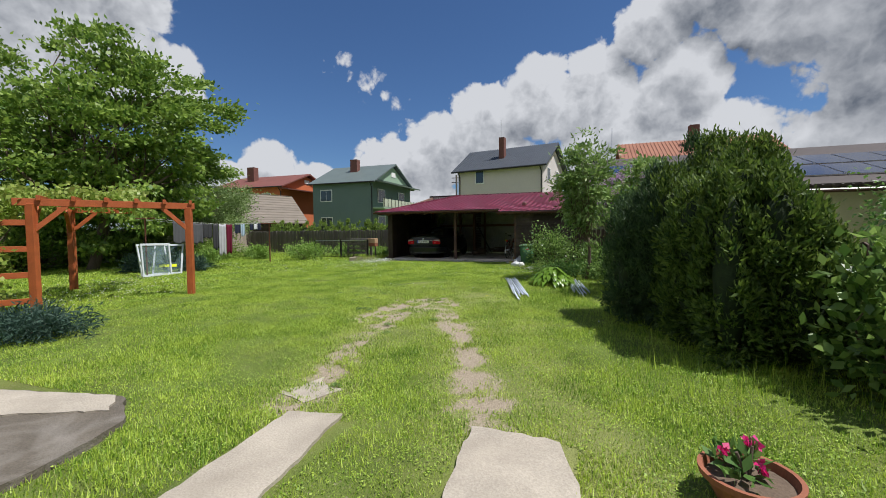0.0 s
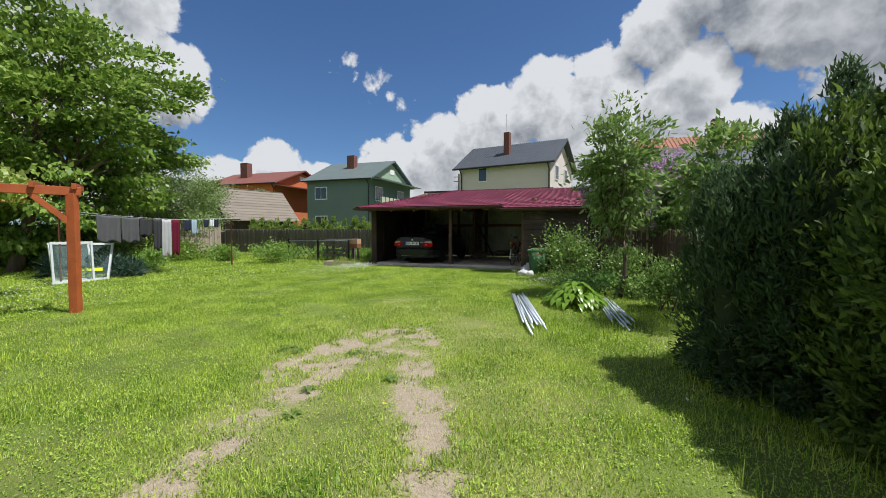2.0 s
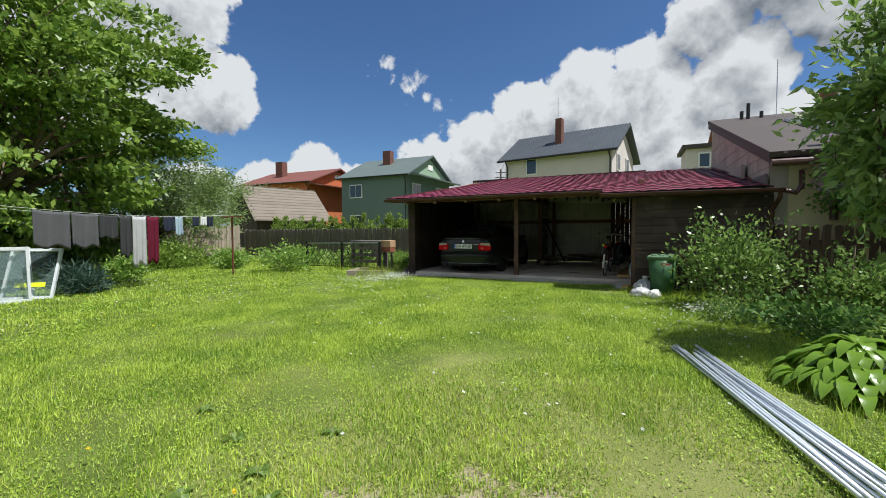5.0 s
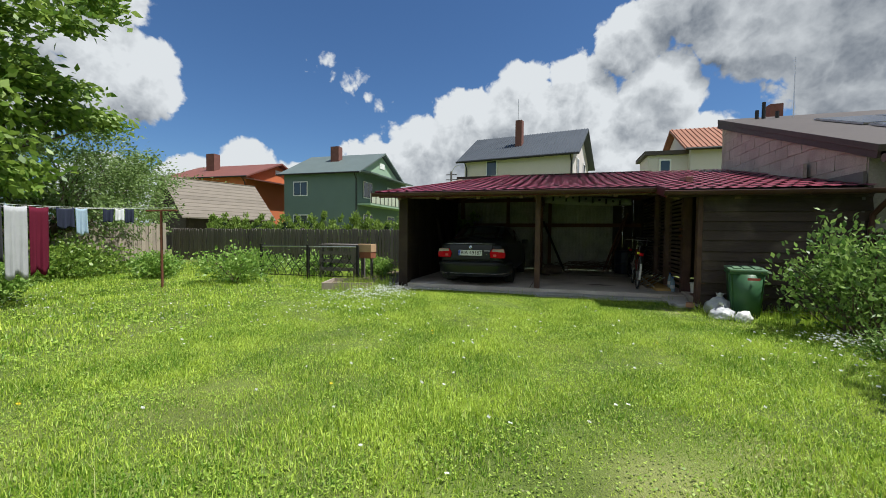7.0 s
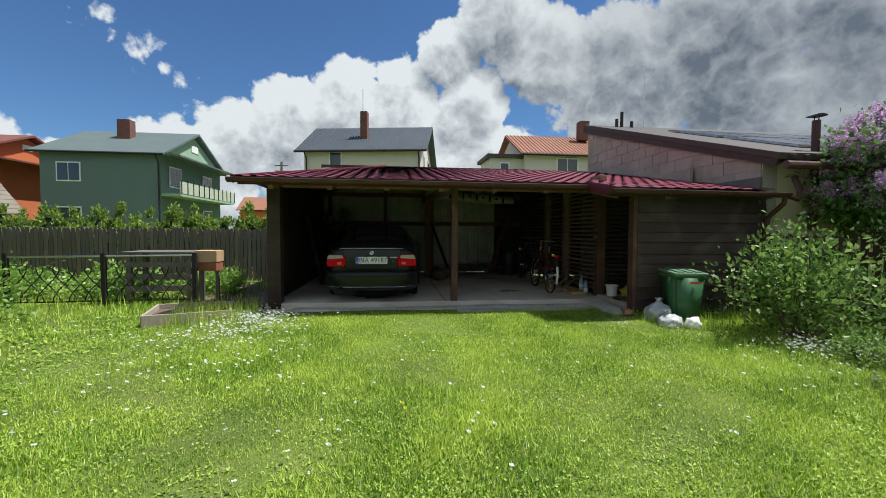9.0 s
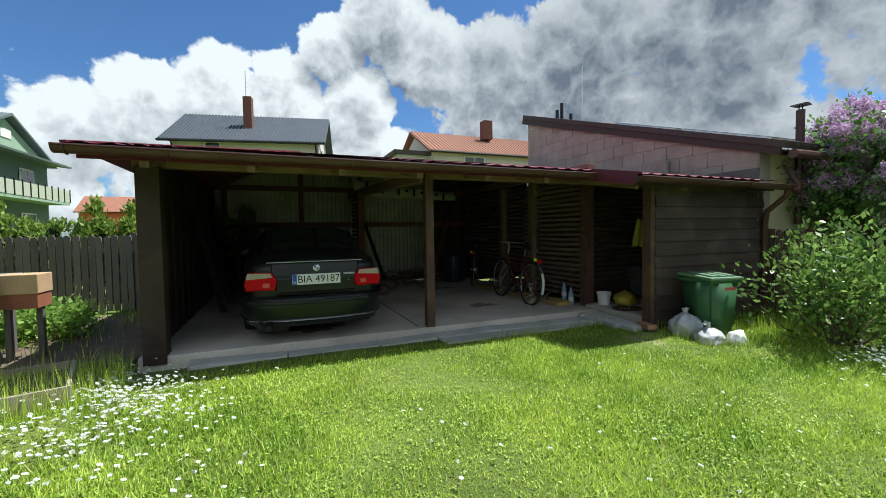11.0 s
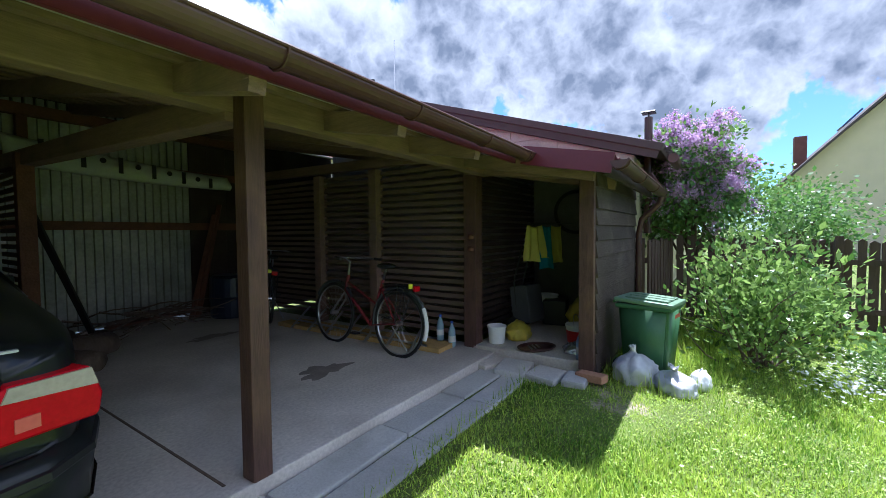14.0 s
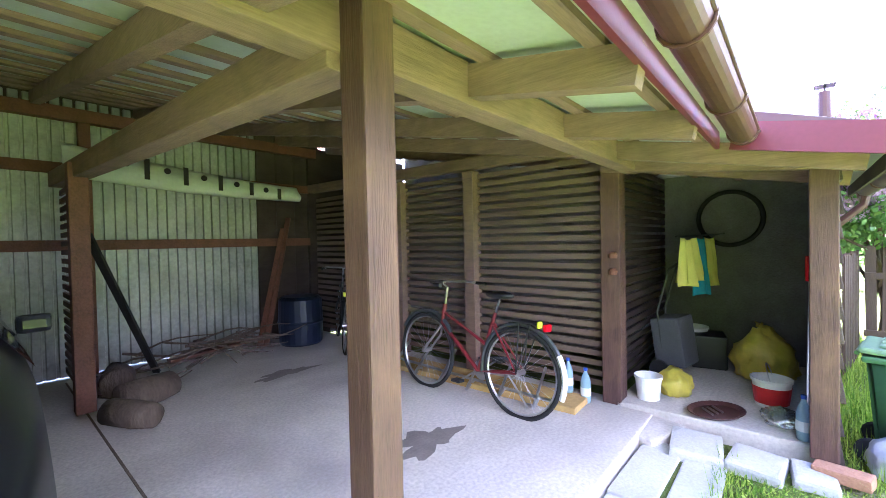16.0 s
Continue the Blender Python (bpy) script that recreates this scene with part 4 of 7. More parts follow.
def tree(name, label, category, base, trunk_top, r, centre, radii, n, per, spread, leaf, mat, seed, limbs=16, group="", shell=0.5, bark=None, droop=0.3):
    rng = np.random.default_rng(seed)
    t = thing(name, label, category, group)
    cl = clumps(centre, radii, n, rng, shell)
    bm = bmesh.new()
    branch(base, trunk_top, r, r * 0.7, rng, bm, 0.03)
    part("trunk", bm, bark or M_BARK, t, smooth=True)
    for i in range(limbs):
        b = bmesh.new()
        k = cl[i]
        start = Vector(base).lerp(Vector(trunk_top), 0.75 + 0.25 * rng.random())
        branch(start, k, r * 0.45, r * 0.08, rng, b)
        for j in range(2):
            q = Vector(start).lerp(Vector(k), 0.5 + 0.2 * j)
            branch(q, cl[(i * 3 + j + limbs) % n], r * 0.18, r * 0.04, rng, b)
        part("limb", b, bark or M_BARK, t, smooth=True)
    quads("crown", leaves(cl, per, spread, leaf[0], leaf[1], rng, out=centre, droop=droop), 4, mat, t, "many separate leaves")
    return t, cl, rng


L_CHERRY = leafy("cherry_leaves", (0.095, 0.19, 0.027), (0.33, 0.45, 0.08))
L_PEAR = leafy("pale_tree_leaves", (0.15, 0.24, 0.06), (0.28, 0.37, 0.13))
L_THUJA = leafy("thuja_sprays", (0.035, 0.08, 0.012), (0.19, 0.27, 0.045), rough=0.6)
# lighter copy of the thuja greens, sunlight on the row put into the colour
L_THUJAROW = leafy("sunlit_thuja_sprays", (0.13, 0.22, 0.03), (0.32, 0.43, 0.08), rough=0.6)
L_SPRUCE = leafy("dark_conifer_sprays", (0.035, 0.075, 0.028), (0.1, 0.165, 0.06), rough=0.6)
L_ROWAN = leafy("rowan_leaves", (0.13, 0.24, 0.05), (0.3, 0.4, 0.12))
L_SHRUB = leafy("shrub_leaves", (0.05, 0.12, 0.02), (0.33, 0.47, 0.12), rough=0.35)
L_BED = leafy("garden_bed_leaves", (0.14, 0.28, 0.04), (0.38, 0.52, 0.12))
L_LILACLEAF = leafy("lilac_leaves", (0.08, 0.19, 0.04), (0.2, 0.33, 0.08))
L_LILAC = leafy("lilac_flowers", (0.48, 0.28, 0.5), (0.76, 0.56, 0.75), rough=0.7)
L_HOSTA = leafy("hosta_leaves", (0.16, 0.3, 0.03), (0.3, 0.45, 0.06), rough=0.3)
L_VINE = leafy("vine_leaves", (0.24, 0.35, 0.05), (0.42, 0.48, 0.12))
L_JUNIPER = leafy("juniper_sprays", (0.035, 0.08, 0.055), (0.08, 0.14, 0.1), rough=0.6)
L_WEED = leafy("weed_leaves", (0.1, 0.18, 0.03), (0.2, 0.3, 0.06))
L_WHITE = leafy("white_petals", (0.75, 0.76, 0.72), (0.85, 0.85, 0.8), rough=0.6)
L_YELLOW = leafy("yellow_petals", (0.8, 0.6, 0.02), (0.85, 0.7, 0.05), rough=0.6)
L_CREAM = leafy("cream_flower_heads", (0.45, 0.42, 0.26), (0.62, 0.6, 0.42), rough=0.7)

tree("cherry_tree", "large cherry tree with a broad dense green crown", "tree", (-17.6, 11.5, 0.1), (-17.4, 12.0, 2.6), 0.2, (-17.4, 12.6, 4.8), (3.2, 3.3, 3.8), 230, 150, (0.33, 0.33, 0.11), (0.21, 0.12), L_CHERRY, 3, limbs=26)
tree("cherry_tree", "cherry tree with long leafy boughs over the pergola", "tree", (-22.5, 9.5, 0.1), (-22.3, 9.9, 2.4), 0.18, (-22, 10.5, 4.6), (3.6, 3.4, 4.4), 180, 130, (0.36, 0.36, 0.13), (0.21, 0.12), L_CHERRY, 4, limbs=18)
tree("pear_tree", "lower pale green fruit tree beside the fence", "tree", (-19.0, 16.6, 0.2), (-18.9, 16.8, 1.4), 0.12, (-18.6, 17.0, 2.9), (2.4, 2.6, 1.7), 170, 150, (0.32, 0.32, 0.15), (0.11, 0.05), L_PEAR, 5, limbs=18)
tree("pear_tree", "pale green fruit tree at the garden's end", "tree", (-22.6, 21.0, 0.2), (-22.5, 21.1, 1.5), 0.12, (-22.4, 21.1, 3.0), (2.0, 2.0, 1.5), 120, 80, 0.26, (0.11, 0.05), L_PEAR, 6, limbs=12)
rowan, rcl, rrng = tree("rowan_tree", "slender young rowan tree with cream flower clusters", "tree", (-0.02, 12.6, 0.2), (0.0, 12.6, 1.4), 0.045, (-0.07, 12.6, 2.6), (0.58, 0.58, 1.3), 120, 46, (0.15, 0.15, 0.05), (0.13, 0.05), L_ROWAN, 7, limbs=20, shell=0.25)
quads("flower_clusters", leaves(rcl[:26], 34, (0.05, 0.05, 0.025), 0.025, 0.02, rrng), 4, L_CREAM, rowan, "cream flat flower heads")
M_PALEBARK = material("pale_thin_bark", (0.42, 0.4, 0.34), 0.85, spread=0.3, scale=10, grain=60, bump=0.3)
sap, scl, srng = tree("rowan_tree", "thin rowan sapling beside the fence", "tree", (0.7, 9.75, 0.12), (0.75, 9.9, 1.3), 0.018, (1.0, 10.6, 2.15), (0.5, 0.5, 0.8), 60, 40, (0.13, 0.13, 0.04), (0.13, 0.05), L_ROWAN, 8, limbs=12, shell=0.2, bark=M_PALEBARK)
quads("flower_clusters", leaves(scl[:9], 30, (0.05, 0.05, 0.025), 0.025, 0.02, srng), 4, L_CREAM, sap, "cream flat flower heads")
for dx in (0.08, 0.14):
    twig = bmesh.new()
    branch((0.7 + dx, 9.72, 0.1), (0.78 + dx, 9.8, 1.0 + dx), 0.012, 0.006, srng, twig, 0.05)
    part("stem", twig, M_PALEBARK, sap, smooth=True)
tree("ash_tree", "far green tree beyond the fences", "tree", (-36, 38, 0), (-36, 38, 2), 0.2, (-36, 38, 3.6), (2.6, 2.6, 2.0), 90, 70, 0.4, (0.2, 0.12), L_PEAR, 9, limbs=8)
tree("ash_tree", "green garden tree behind the lilac", "tree", (8.5, 13.8, 0.2), (8.5, 13.8, 1.2), 0.1, (8.5, 13.8, 1.9), (2.2, 1.8, 1.0), 120, 70, 0.25, (0.12, 0.07), L_LILACLEAF, 10, limbs=10)


def conifer(name, label, base, r, h, mat, seed, group="conifers", n=9000, leaf=(0.1, 0.04), lobes=12):
    """An evergreen grown from upright plumes: solid cores coloured dark as inner shade, tufts of flat sprays all over,
    gaps between.
    """
    rng = np.random.default_rng(seed)
    t = thing(name, label, "conifer", group)
    tb = bmesh.new()
    branch(base, (base[0], base[1], base[2] + 0.6), 0.07, 0.05, rng, tb, 0.02)
    part("trunk", tb, M_BARK, t)
    plumes = [(0.0, 0.0, 0.0, r * 0.62, h)]
    for k in range(lobes):
        a = k * 2.4 + rng.normal(0, 0.25)
        q = r * (0.45 + 0.25 * rng.random())
        z0 = h * rng.choice((0.0, 0.0, 0.18, 0.36))
        plumes.append((q * math.cos(a), q * math.sin(a), z0, r * rng.uniform(0.3, 0.44), (h - z0) * rng.uniform(0.78, 0.98) - 0.12 * h))
    area = np.array([p[3] * p[4] for p in plumes])
    inner = bmesh.new()
    cen, outs = [], []
    for (dx, dy, z0, pr, ph), share in zip(plumes, area / area.sum()):
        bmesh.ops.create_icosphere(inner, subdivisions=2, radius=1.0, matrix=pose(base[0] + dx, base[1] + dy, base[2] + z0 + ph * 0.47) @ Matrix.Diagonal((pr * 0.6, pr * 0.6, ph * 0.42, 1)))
        m_ = max(6, int(n * share / 9))
        z, a = rng.random(m_), rng.random(m_) * math.tau
        prof = np.sin(np.pi * np.clip(0.1 + 0.88 * z, 0, 1) ** 0.8) ** 0.6
        rad = pr * prof * rng.uniform(0.82, 1.12, m_) * (1 + 0.12 * np.sin(a * 4 + z * 12 + seed))
        cen.append(np.stack((base[0] + dx + np.cos(a) * rad, base[1] + dy + np.sin(a) * rad, base[2] + z0 + 0.04 + z * ph), 1))
        outs.append(np.tile((base[0] + dx, base[1] + dy, base[2] + z0 + ph * 0.2), (m_ * 45, 1)))
    part("shade_core", inner, M_INNER, t, "dark solid cores that stand in for inner shade", smooth=True)
    v = leaves(np.concatenate(cen), 45, (0.04, 0.04, 0.055), leaf[0], leaf[1], rng, out=np.concatenate(outs), droop=-0.7)
    quads("sprays", v, 4, mat, t, "flat scaly sprays")
    return t


# near-black green: shade between the sprays is put into the cores' colour
M_INNER = material("core_shade", (0.02, 0.035, 0.012), 0.9, spread=0.4, scale=12, bump=0.3)
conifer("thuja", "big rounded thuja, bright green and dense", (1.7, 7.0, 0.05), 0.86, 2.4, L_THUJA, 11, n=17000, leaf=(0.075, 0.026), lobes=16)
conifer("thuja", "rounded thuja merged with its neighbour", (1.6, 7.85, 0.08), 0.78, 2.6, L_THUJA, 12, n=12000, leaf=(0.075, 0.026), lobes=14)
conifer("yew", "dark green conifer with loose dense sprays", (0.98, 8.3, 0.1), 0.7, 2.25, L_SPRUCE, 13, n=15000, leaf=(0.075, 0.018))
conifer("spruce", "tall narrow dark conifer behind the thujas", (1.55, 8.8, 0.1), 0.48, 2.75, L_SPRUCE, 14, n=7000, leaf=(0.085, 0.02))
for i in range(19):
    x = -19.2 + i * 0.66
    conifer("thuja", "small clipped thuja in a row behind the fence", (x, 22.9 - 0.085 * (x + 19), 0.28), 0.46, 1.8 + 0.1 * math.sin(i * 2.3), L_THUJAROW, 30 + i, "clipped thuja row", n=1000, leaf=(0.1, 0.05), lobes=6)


def shrub(name, label, base, radii, n, per, leaf, mat, seed, stems=9, category="shrub", spread=0.09, group="", shell=0.35):
    rng = np.random.default_rng(seed)
    t = thing(name, label, category, group)
    c = (base[0], base[1], base[2] + radii[2])
    cl = clumps(c, radii, n, rng, shell, 0.34)
    cl[:, 2] = np.maximum(cl[:, 2], base[2] + 0.05)
    for i in range(stems):
        b = bmesh.new()
        branch((base[0] + rng.normal(0, 0.08), base[1] + rng.normal(0, 0.08), base[2] - 0.03), cl[i], 0.014, 0.004, rng, b)
        part("stem", b, M_BARK, t)
    quads("foliage", leaves(cl, per, spread, leaf[0], leaf[1], rng, out=(c[0], c[1], base[2]), droop=0.1), 4, mat, t, "small separate leaves")
    return t, cl, rng


shrub("quince_shrub", "loose green shrub with pale shining leaves", (-1.0, 14.72, 0.24), (0.7, 0.6, 0.68), 150, 24, (0.078, 0.042), L_SHRUB, 51, stems=18, spread=0.12, shell=0.2)
shrub("quince_shrub", "loose green shrub beside the rowan", (0.2, 14.35, 0.22), (0.5, 0.45, 0.45), 60, 34, (0.075, 0.04), L_SHRUB, 52, stems=12, spread=0.1)
shrub("currant_bush", "rounded shrub with small leaves by the fence", (0.66, 11.6, 0.16), (0.42, 0.4, 0.42), 80, 34, (0.062, 0.038), L_SHRUB, 53, stems=10)
shrub("currant_bush", "low leafy bush under the rowan", (0.25, 12.75, 0.2), (0.4, 0.4, 0.17), 50, 26, (0.08, 0.05), L_SHRUB, 54)
shrub("currant_bush", "low leafy bush beside the fence", (-0.5, 13.4, 0.2), (0.55, 0.45, 0.17), 56, 26, (0.08, 0.045), L_LILACLEAF, 55)
shrub("perennial_clump", "low clump of bright green perennials", (-1.3, 13.75, 0.22), (0.32, 0.3, 0.12), 40, 36, (0.06, 0.018), L_SHRUB, 56, stems=4)
shrub("elder_shrub", "broad-leaved shrub in front of the fence", (2.65, 5.9, 0.05), (0.55, 0.7, 0.72), 110, 30, (0.12, 0.07), L_SHRUB, 57, stems=12, spread=0.12)
shrub("elder_shrub", "broad-leaved shrub beside the thujas", (2.7, 4.3, 0.03), (0.5, 0.7, 0.55), 110, 30, (0.1, 0.06), L_LILACLEAF, 58, stems=8, spread=0.12)
for i, (x, y, w, h) in enumerate(((-11.7, 16.2, 0.8, 0.36), (-10.9, 18.3, 0.9, 0.26), (-12.9, 18.4, 0.8, 0.26), (-14.2, 16.3, 0.5, 0.3), (-9.5, 18.9, 0.6, 0.2), (-13.6, 13.0, 0.42, 0.32), (-15.5, 17.4, 0.8, 0.2))):
    shrub("bed_plant", "leafy garden plant in the vegetable patch", (x, y, gz(x, y)), (w, w * 0.7, h), 70, 30, (0.08, 0.05), L_BED, 60 + i, stems=6, group="vegetable patch plants", category="garden plant")
for i, (x, y) in enumerate(((-14.2, 12.2), (-12.9, 11.9), (-14.8, 11.2))):
    shrub("iris_clump", "clump of blade-like leaves beside the washing line", (x, y, gz(x, y)), (0.35, 0.3, 0.2), 26, 30, (0.28, 0.03), L_JUNIPER, 75 + i, stems=2, category="garden plant")
jun, jcl, jr = shrub("juniper", "low spreading blue-green juniper", (-7.9, 5.0, 0.0), (0.85, 0.6, 0.17), 130, 50, (0.1, 0.02), L_JUNIPER, 81, category="conifer", stems=8)

lil, lcl, lrng = tree("lilac", "lilac bush in full purple flower", "lilac", (1.4, 15.42, 0.28), (1.35, 15.42, 1.2), 0.06, (1.2, 15.58, 2.33), (1.0, 0.85, 0.82), 250, 40, 0.11, (0.08, 0.05), L_LILACLEAF, 90, limbs=14, shell=0.4)
top = lcl[(lcl[:, 2] > 2.2) | (lcl[:, 0] < 0.95)]
for k in range(6):
    rad = 0.075 - 0.009 * k
    quads("flower_panicle", leaves(top + np.array((0.0, 0.0, 0.08 + 0.03 * k)) + lrng.normal(0, 0.015, top.shape), 40, (rad, rad, 0.03), 0.03, 0.028, lrng), 4, L_LILAC, lil, "dense purple lilac flowers")

for i, (x, y, h) in enumerate(((-20.2, 8.0, 1.1), (-19.6, 10.3, 0.9), (-19.8, 12.6, 1.0), (-19.6, 14.6, 0.9), (-21.5, 6.5, 1.3), (-16.5, 15.9, 0.5))):
    shrub("hedge_bush", "dark dense bush under the fruit trees", (x, y, 0.1), (1.3, 1.2, h), 170, 34, (0.1, 0.06), L_CHERRY, 200 + i, stems=8, spread=0.14, group="bushes under the trees", shell=0.2)

# hosta: broad arching leaves
hosta = thing("hosta", "large hosta with broad bright green leaves", "hosta")
rng = np.random.default_rng(5)
for i in range(170):
    a, tier = rng.random() * math.tau, rng.random()
    ln, up = 0.17 + 0.11 * rng.random(), 0.08 + 0.3 * tier
    bx, by = -0.82 + math.cos(a) * 0.42 * (1 - tier) * 0.9, 11.55 + math.sin(a) * 0.42 * (1 - tier) * 0.9
    bm = bmesh.new()
    prev = None
    for j in range(7):
        t = j / 6
        w = 0.052 * math.sin(math.pi * min(1, 0.1 + t * 0.9)) ** 0.7
        r = ln * t
        z = gz(bx, by) + up + 0.08 * math.sin(t * 2.2) - 0.13 * t * t
        cx, cy = bx + math.cos(a) * r, by + math.sin(a) * r
        sx, sy = -math.sin(a) * w, math.cos(a) * w
        cur = (bm.verts.new((cx + sx, cy + sy, z + 0.25 * w)), bm.verts.new((cx, cy, z)), bm.verts.new((cx - sx, cy - sy, z + 0.25 * w)))
        if prev:
            bm.faces.new((prev[0], cur[0], cur[1], prev[1]))
            bm.faces.new((prev[1], cur[1], cur[2], prev[2]))
        prev = cur
    tube(((-0.82, 11.55, gz(bx, by)), (bx, by, gz(bx, by) + up)), 0.006, 5, bm)
    part("leaf", bm, L_HOSTA, hosta, smooth=True)


# ---- grass ----
def blades(n, area, height, width, seed, lean=0.5, keep=None, thin=0.28):
    rng = np.random.default_rng(seed)
    x, y = rng.uniform(area[0], area[1], n), rng.uniform(area[2], area[3], n)
    k = rng.random(n) > 1.15 * bare(x, y) + thin * worn(x, y)
    k &= ~((x > -8.0) & (x < -0.3) & (y > 16.62))
    k &= ~((x > -2.55) & (x < -0.3) & (y > 15.95))
    for (qx0, qx1, qy0, qy1) in SLAB_CUTS:
        k &= ~((x > qx0) & (x < qx1) & (y > qy0) & (y < qy1))
    k &= ~((x + y < 0.0) & (y < 3.88) & (x < -3.3))
    if keep is not None:
        k &= keep(x, y, rng)
    x, y = x[k], y[k]
    n = len(x)
    patch = 0.85 + 0.12 * np.sin(x * 1.7 + 2 * np.sin(y * 0.9)) + 0.1 * np.sin(y * 2.3 + 2 * np.sin(x * 1.9)) + 0.15 * np.sin(x * 5.1 + 3 * np.sin(y * 3.7))
    h = height * rng.uniform(0.45, 1.25, n) * np.clip(patch, 0.4, 1.3)
    a = rng.random(n) * math.tau
    z = ground_z(x, y) - 0.008
    w = width * rng.uniform(0.6, 1.2, n) * 0.5
    l = h * lean * rng.normal(0, 1, n)
    lx, ly = np.cos(a + 1.3) * l, np.sin(a + 1.3) * l
    v = np.stack((np.stack((x - np.cos(a) * w, y - np.sin(a) * w, z), 1), np.stack((x + np.cos(a) * w, y + np.sin(a) * w, z), 1), np.stack((x + lx, y + ly, z + h), 1)), 1)
    return v.reshape(-1, 3)


SLAB_CUTS = ((-2.4, -1.75, 1.0, 4.15), (-0.86, -0.1, 1.0, 4.33), (-7.9, -2.6, 16.55, 17.1))
M_GRASS = leafy("grass_blades", (0.13, 0.27, 0.014), (0.62, 0.74, 0.11), rough=0.5, patch=1.6)
M_GRASSDRY = leafy("yellowing_grass", (0.33, 0.42, 0.08), (0.52, 0.52, 0.2), rough=0.6)
g1 = blades(440000, (-9.5, 2.6, 2.2, 16.7), 0.052, 0.0105, 1)
g2 = blades(150000, (-20.0, -9.5, 3.0, 20.0), 0.075, 0.02, 2)
g3 = blades(110000, (-8.5, -0.5, 11.0, 16.7), 0.045, 0.011, 3, 0.9)
g4 = blades(130000, (-5.5, 2.0, 3.0, 8.5), 0.045, 0.008, 4, 0.8)
g5 = blades(210000, (-9.0, -0.5, 8.0, 15.8), 0.045, 0.0095, 14, 0.8)
tagged(quads("grass", np.concatenate((g1, g2, g3, g4, g5)), 3, M_GRASS), "short bright green lawn grass", "grass", kind="stuff")
d1 = blades(330000, (-6.5, 1.5, 2.6, 13.5), 0.042, 0.008, 6, 0.9, lambda x, y, r: r.random(len(x)) < 0.1 + 0.75 * worn(x, y), thin=0.0)
d1 = np.concatenate((d1, blades(500, (-9.0, 1.0, 5.0, 15.8), 0.24, 0.004, 15, 1.1), blades(45000, (-9.0, 0.0, 8.5, 15.8), 0.055, 0.008, 16, 0.8, lambda x, y, r: r.random(len(x)) < 0.2 + 0.7 * np.clip(np.sin(x * 1.3 + 1.5 * np.sin(y * 1.1)) * np.sin(y * 1.2 + 1), 0, 1))))
tagged(quads("dry_grass", d1, 3, M_GRASSDRY), "straw-coloured dry grass among the green", "grass", kind="stuff")
tall = np.concatenate((blades(1500, (-8.9, -7.9, 15.8, 16.9), 0.3, 0.008, 7, 0.25), blades(900, (-7.8, -2.6, 16.45, 16.72), 0.14, 0.008, 8, 0.4), blades(2600, (-2.6, 0.9, 15.0, 15.95), 0.2, 0.009, 9, 0.3),
                       blades(2200, (0.2, 2.4, 5.5, 13.0), 0.22, 0.01, 10, 0.3), blades(3000, (-19, -8.5, 16.5, 20.6), 0.25, 0.014, 11, 0.3), blades(900, (-1.3, 0.1, 9.2, 12.2), 0.2, 0.009, 12, 0.35)))
tagged(quads("tall_grass", tall, 3, M_GRASS), "taller uncut grass along the edges", "grass", kind="stuff")


def clover(n_spots, per, area, seed, size=0.0085, spread=0.12):
    """Small flat leaves in loose patches close to the soil."""
    rng = np.random.default_rng(seed)
    cx, cy = rng.uniform(area[0], area[1], n_spots), rng.uniform(area[2], area[3], n_spots)
    w = spread * rng.uniform(0.4, 1.6, n_spots)
    x = np.repeat(cx, per) + rng.normal(0, 1, n_spots * per) * np.repeat(w, per)
    y = np.repeat(cy, per) + rng.normal(0, 1, n_spots * per) * np.repeat(w, per)
    k = (rng.random(len(x)) > 1.2 * bare(x, y)) & ~((x > -8.0) & (x < -0.3) & (y > 16.55)) & ~((x > -2.55) & (y > 15.9)) & ~((x + y < 0.0) & (y < 3.88) & (x < -3.3))
    for (qx0, qx1, qy0, qy1) in SLAB_CUTS:
        k &= ~((x > qx0) & (x < qx1) & (y > qy0) & (y < qy1))
    x, y = x[k], y[k]
    n = len(x)
    z = ground_z(x, y) + rng.uniform(0.008, 0.035, n)
    a, s_ = rng.random(n) * math.tau, size * rng.uniform(0.6, 1.4, n)
    tx, ty = rng.normal(0, 0.3, n), rng.normal(0, 0.3, n)
    c, s = np.cos(a), np.sin(a)
    q = [np.stack((x + u * c * s_ - v * s * s_, y + u * s * s_ + v * c * s_, z + (u * tx + v * ty) * s_), 1) for u, v in ((-1, 0), (0, -0.62), (1, 0), (0, 0.62))]
    return np.stack(q, 1).reshape(-1, 3)


L_CLOVER = leafy("clover_leaves", (0.2, 0.34, 0.03), (0.52, 0.66, 0.11), rough=0.5)
tagged(quads("clover", np.concatenate((clover(4200, 34, (-9.5, 2.0, 3.0, 16.4), 71), clover(900, 30, (-18.0, -9.0, 4.0, 16.5), 72, 0.022, 0.16))), 4, L_CLOVER), "low clover patches among the lawn grass", "clover", kind="stuff")


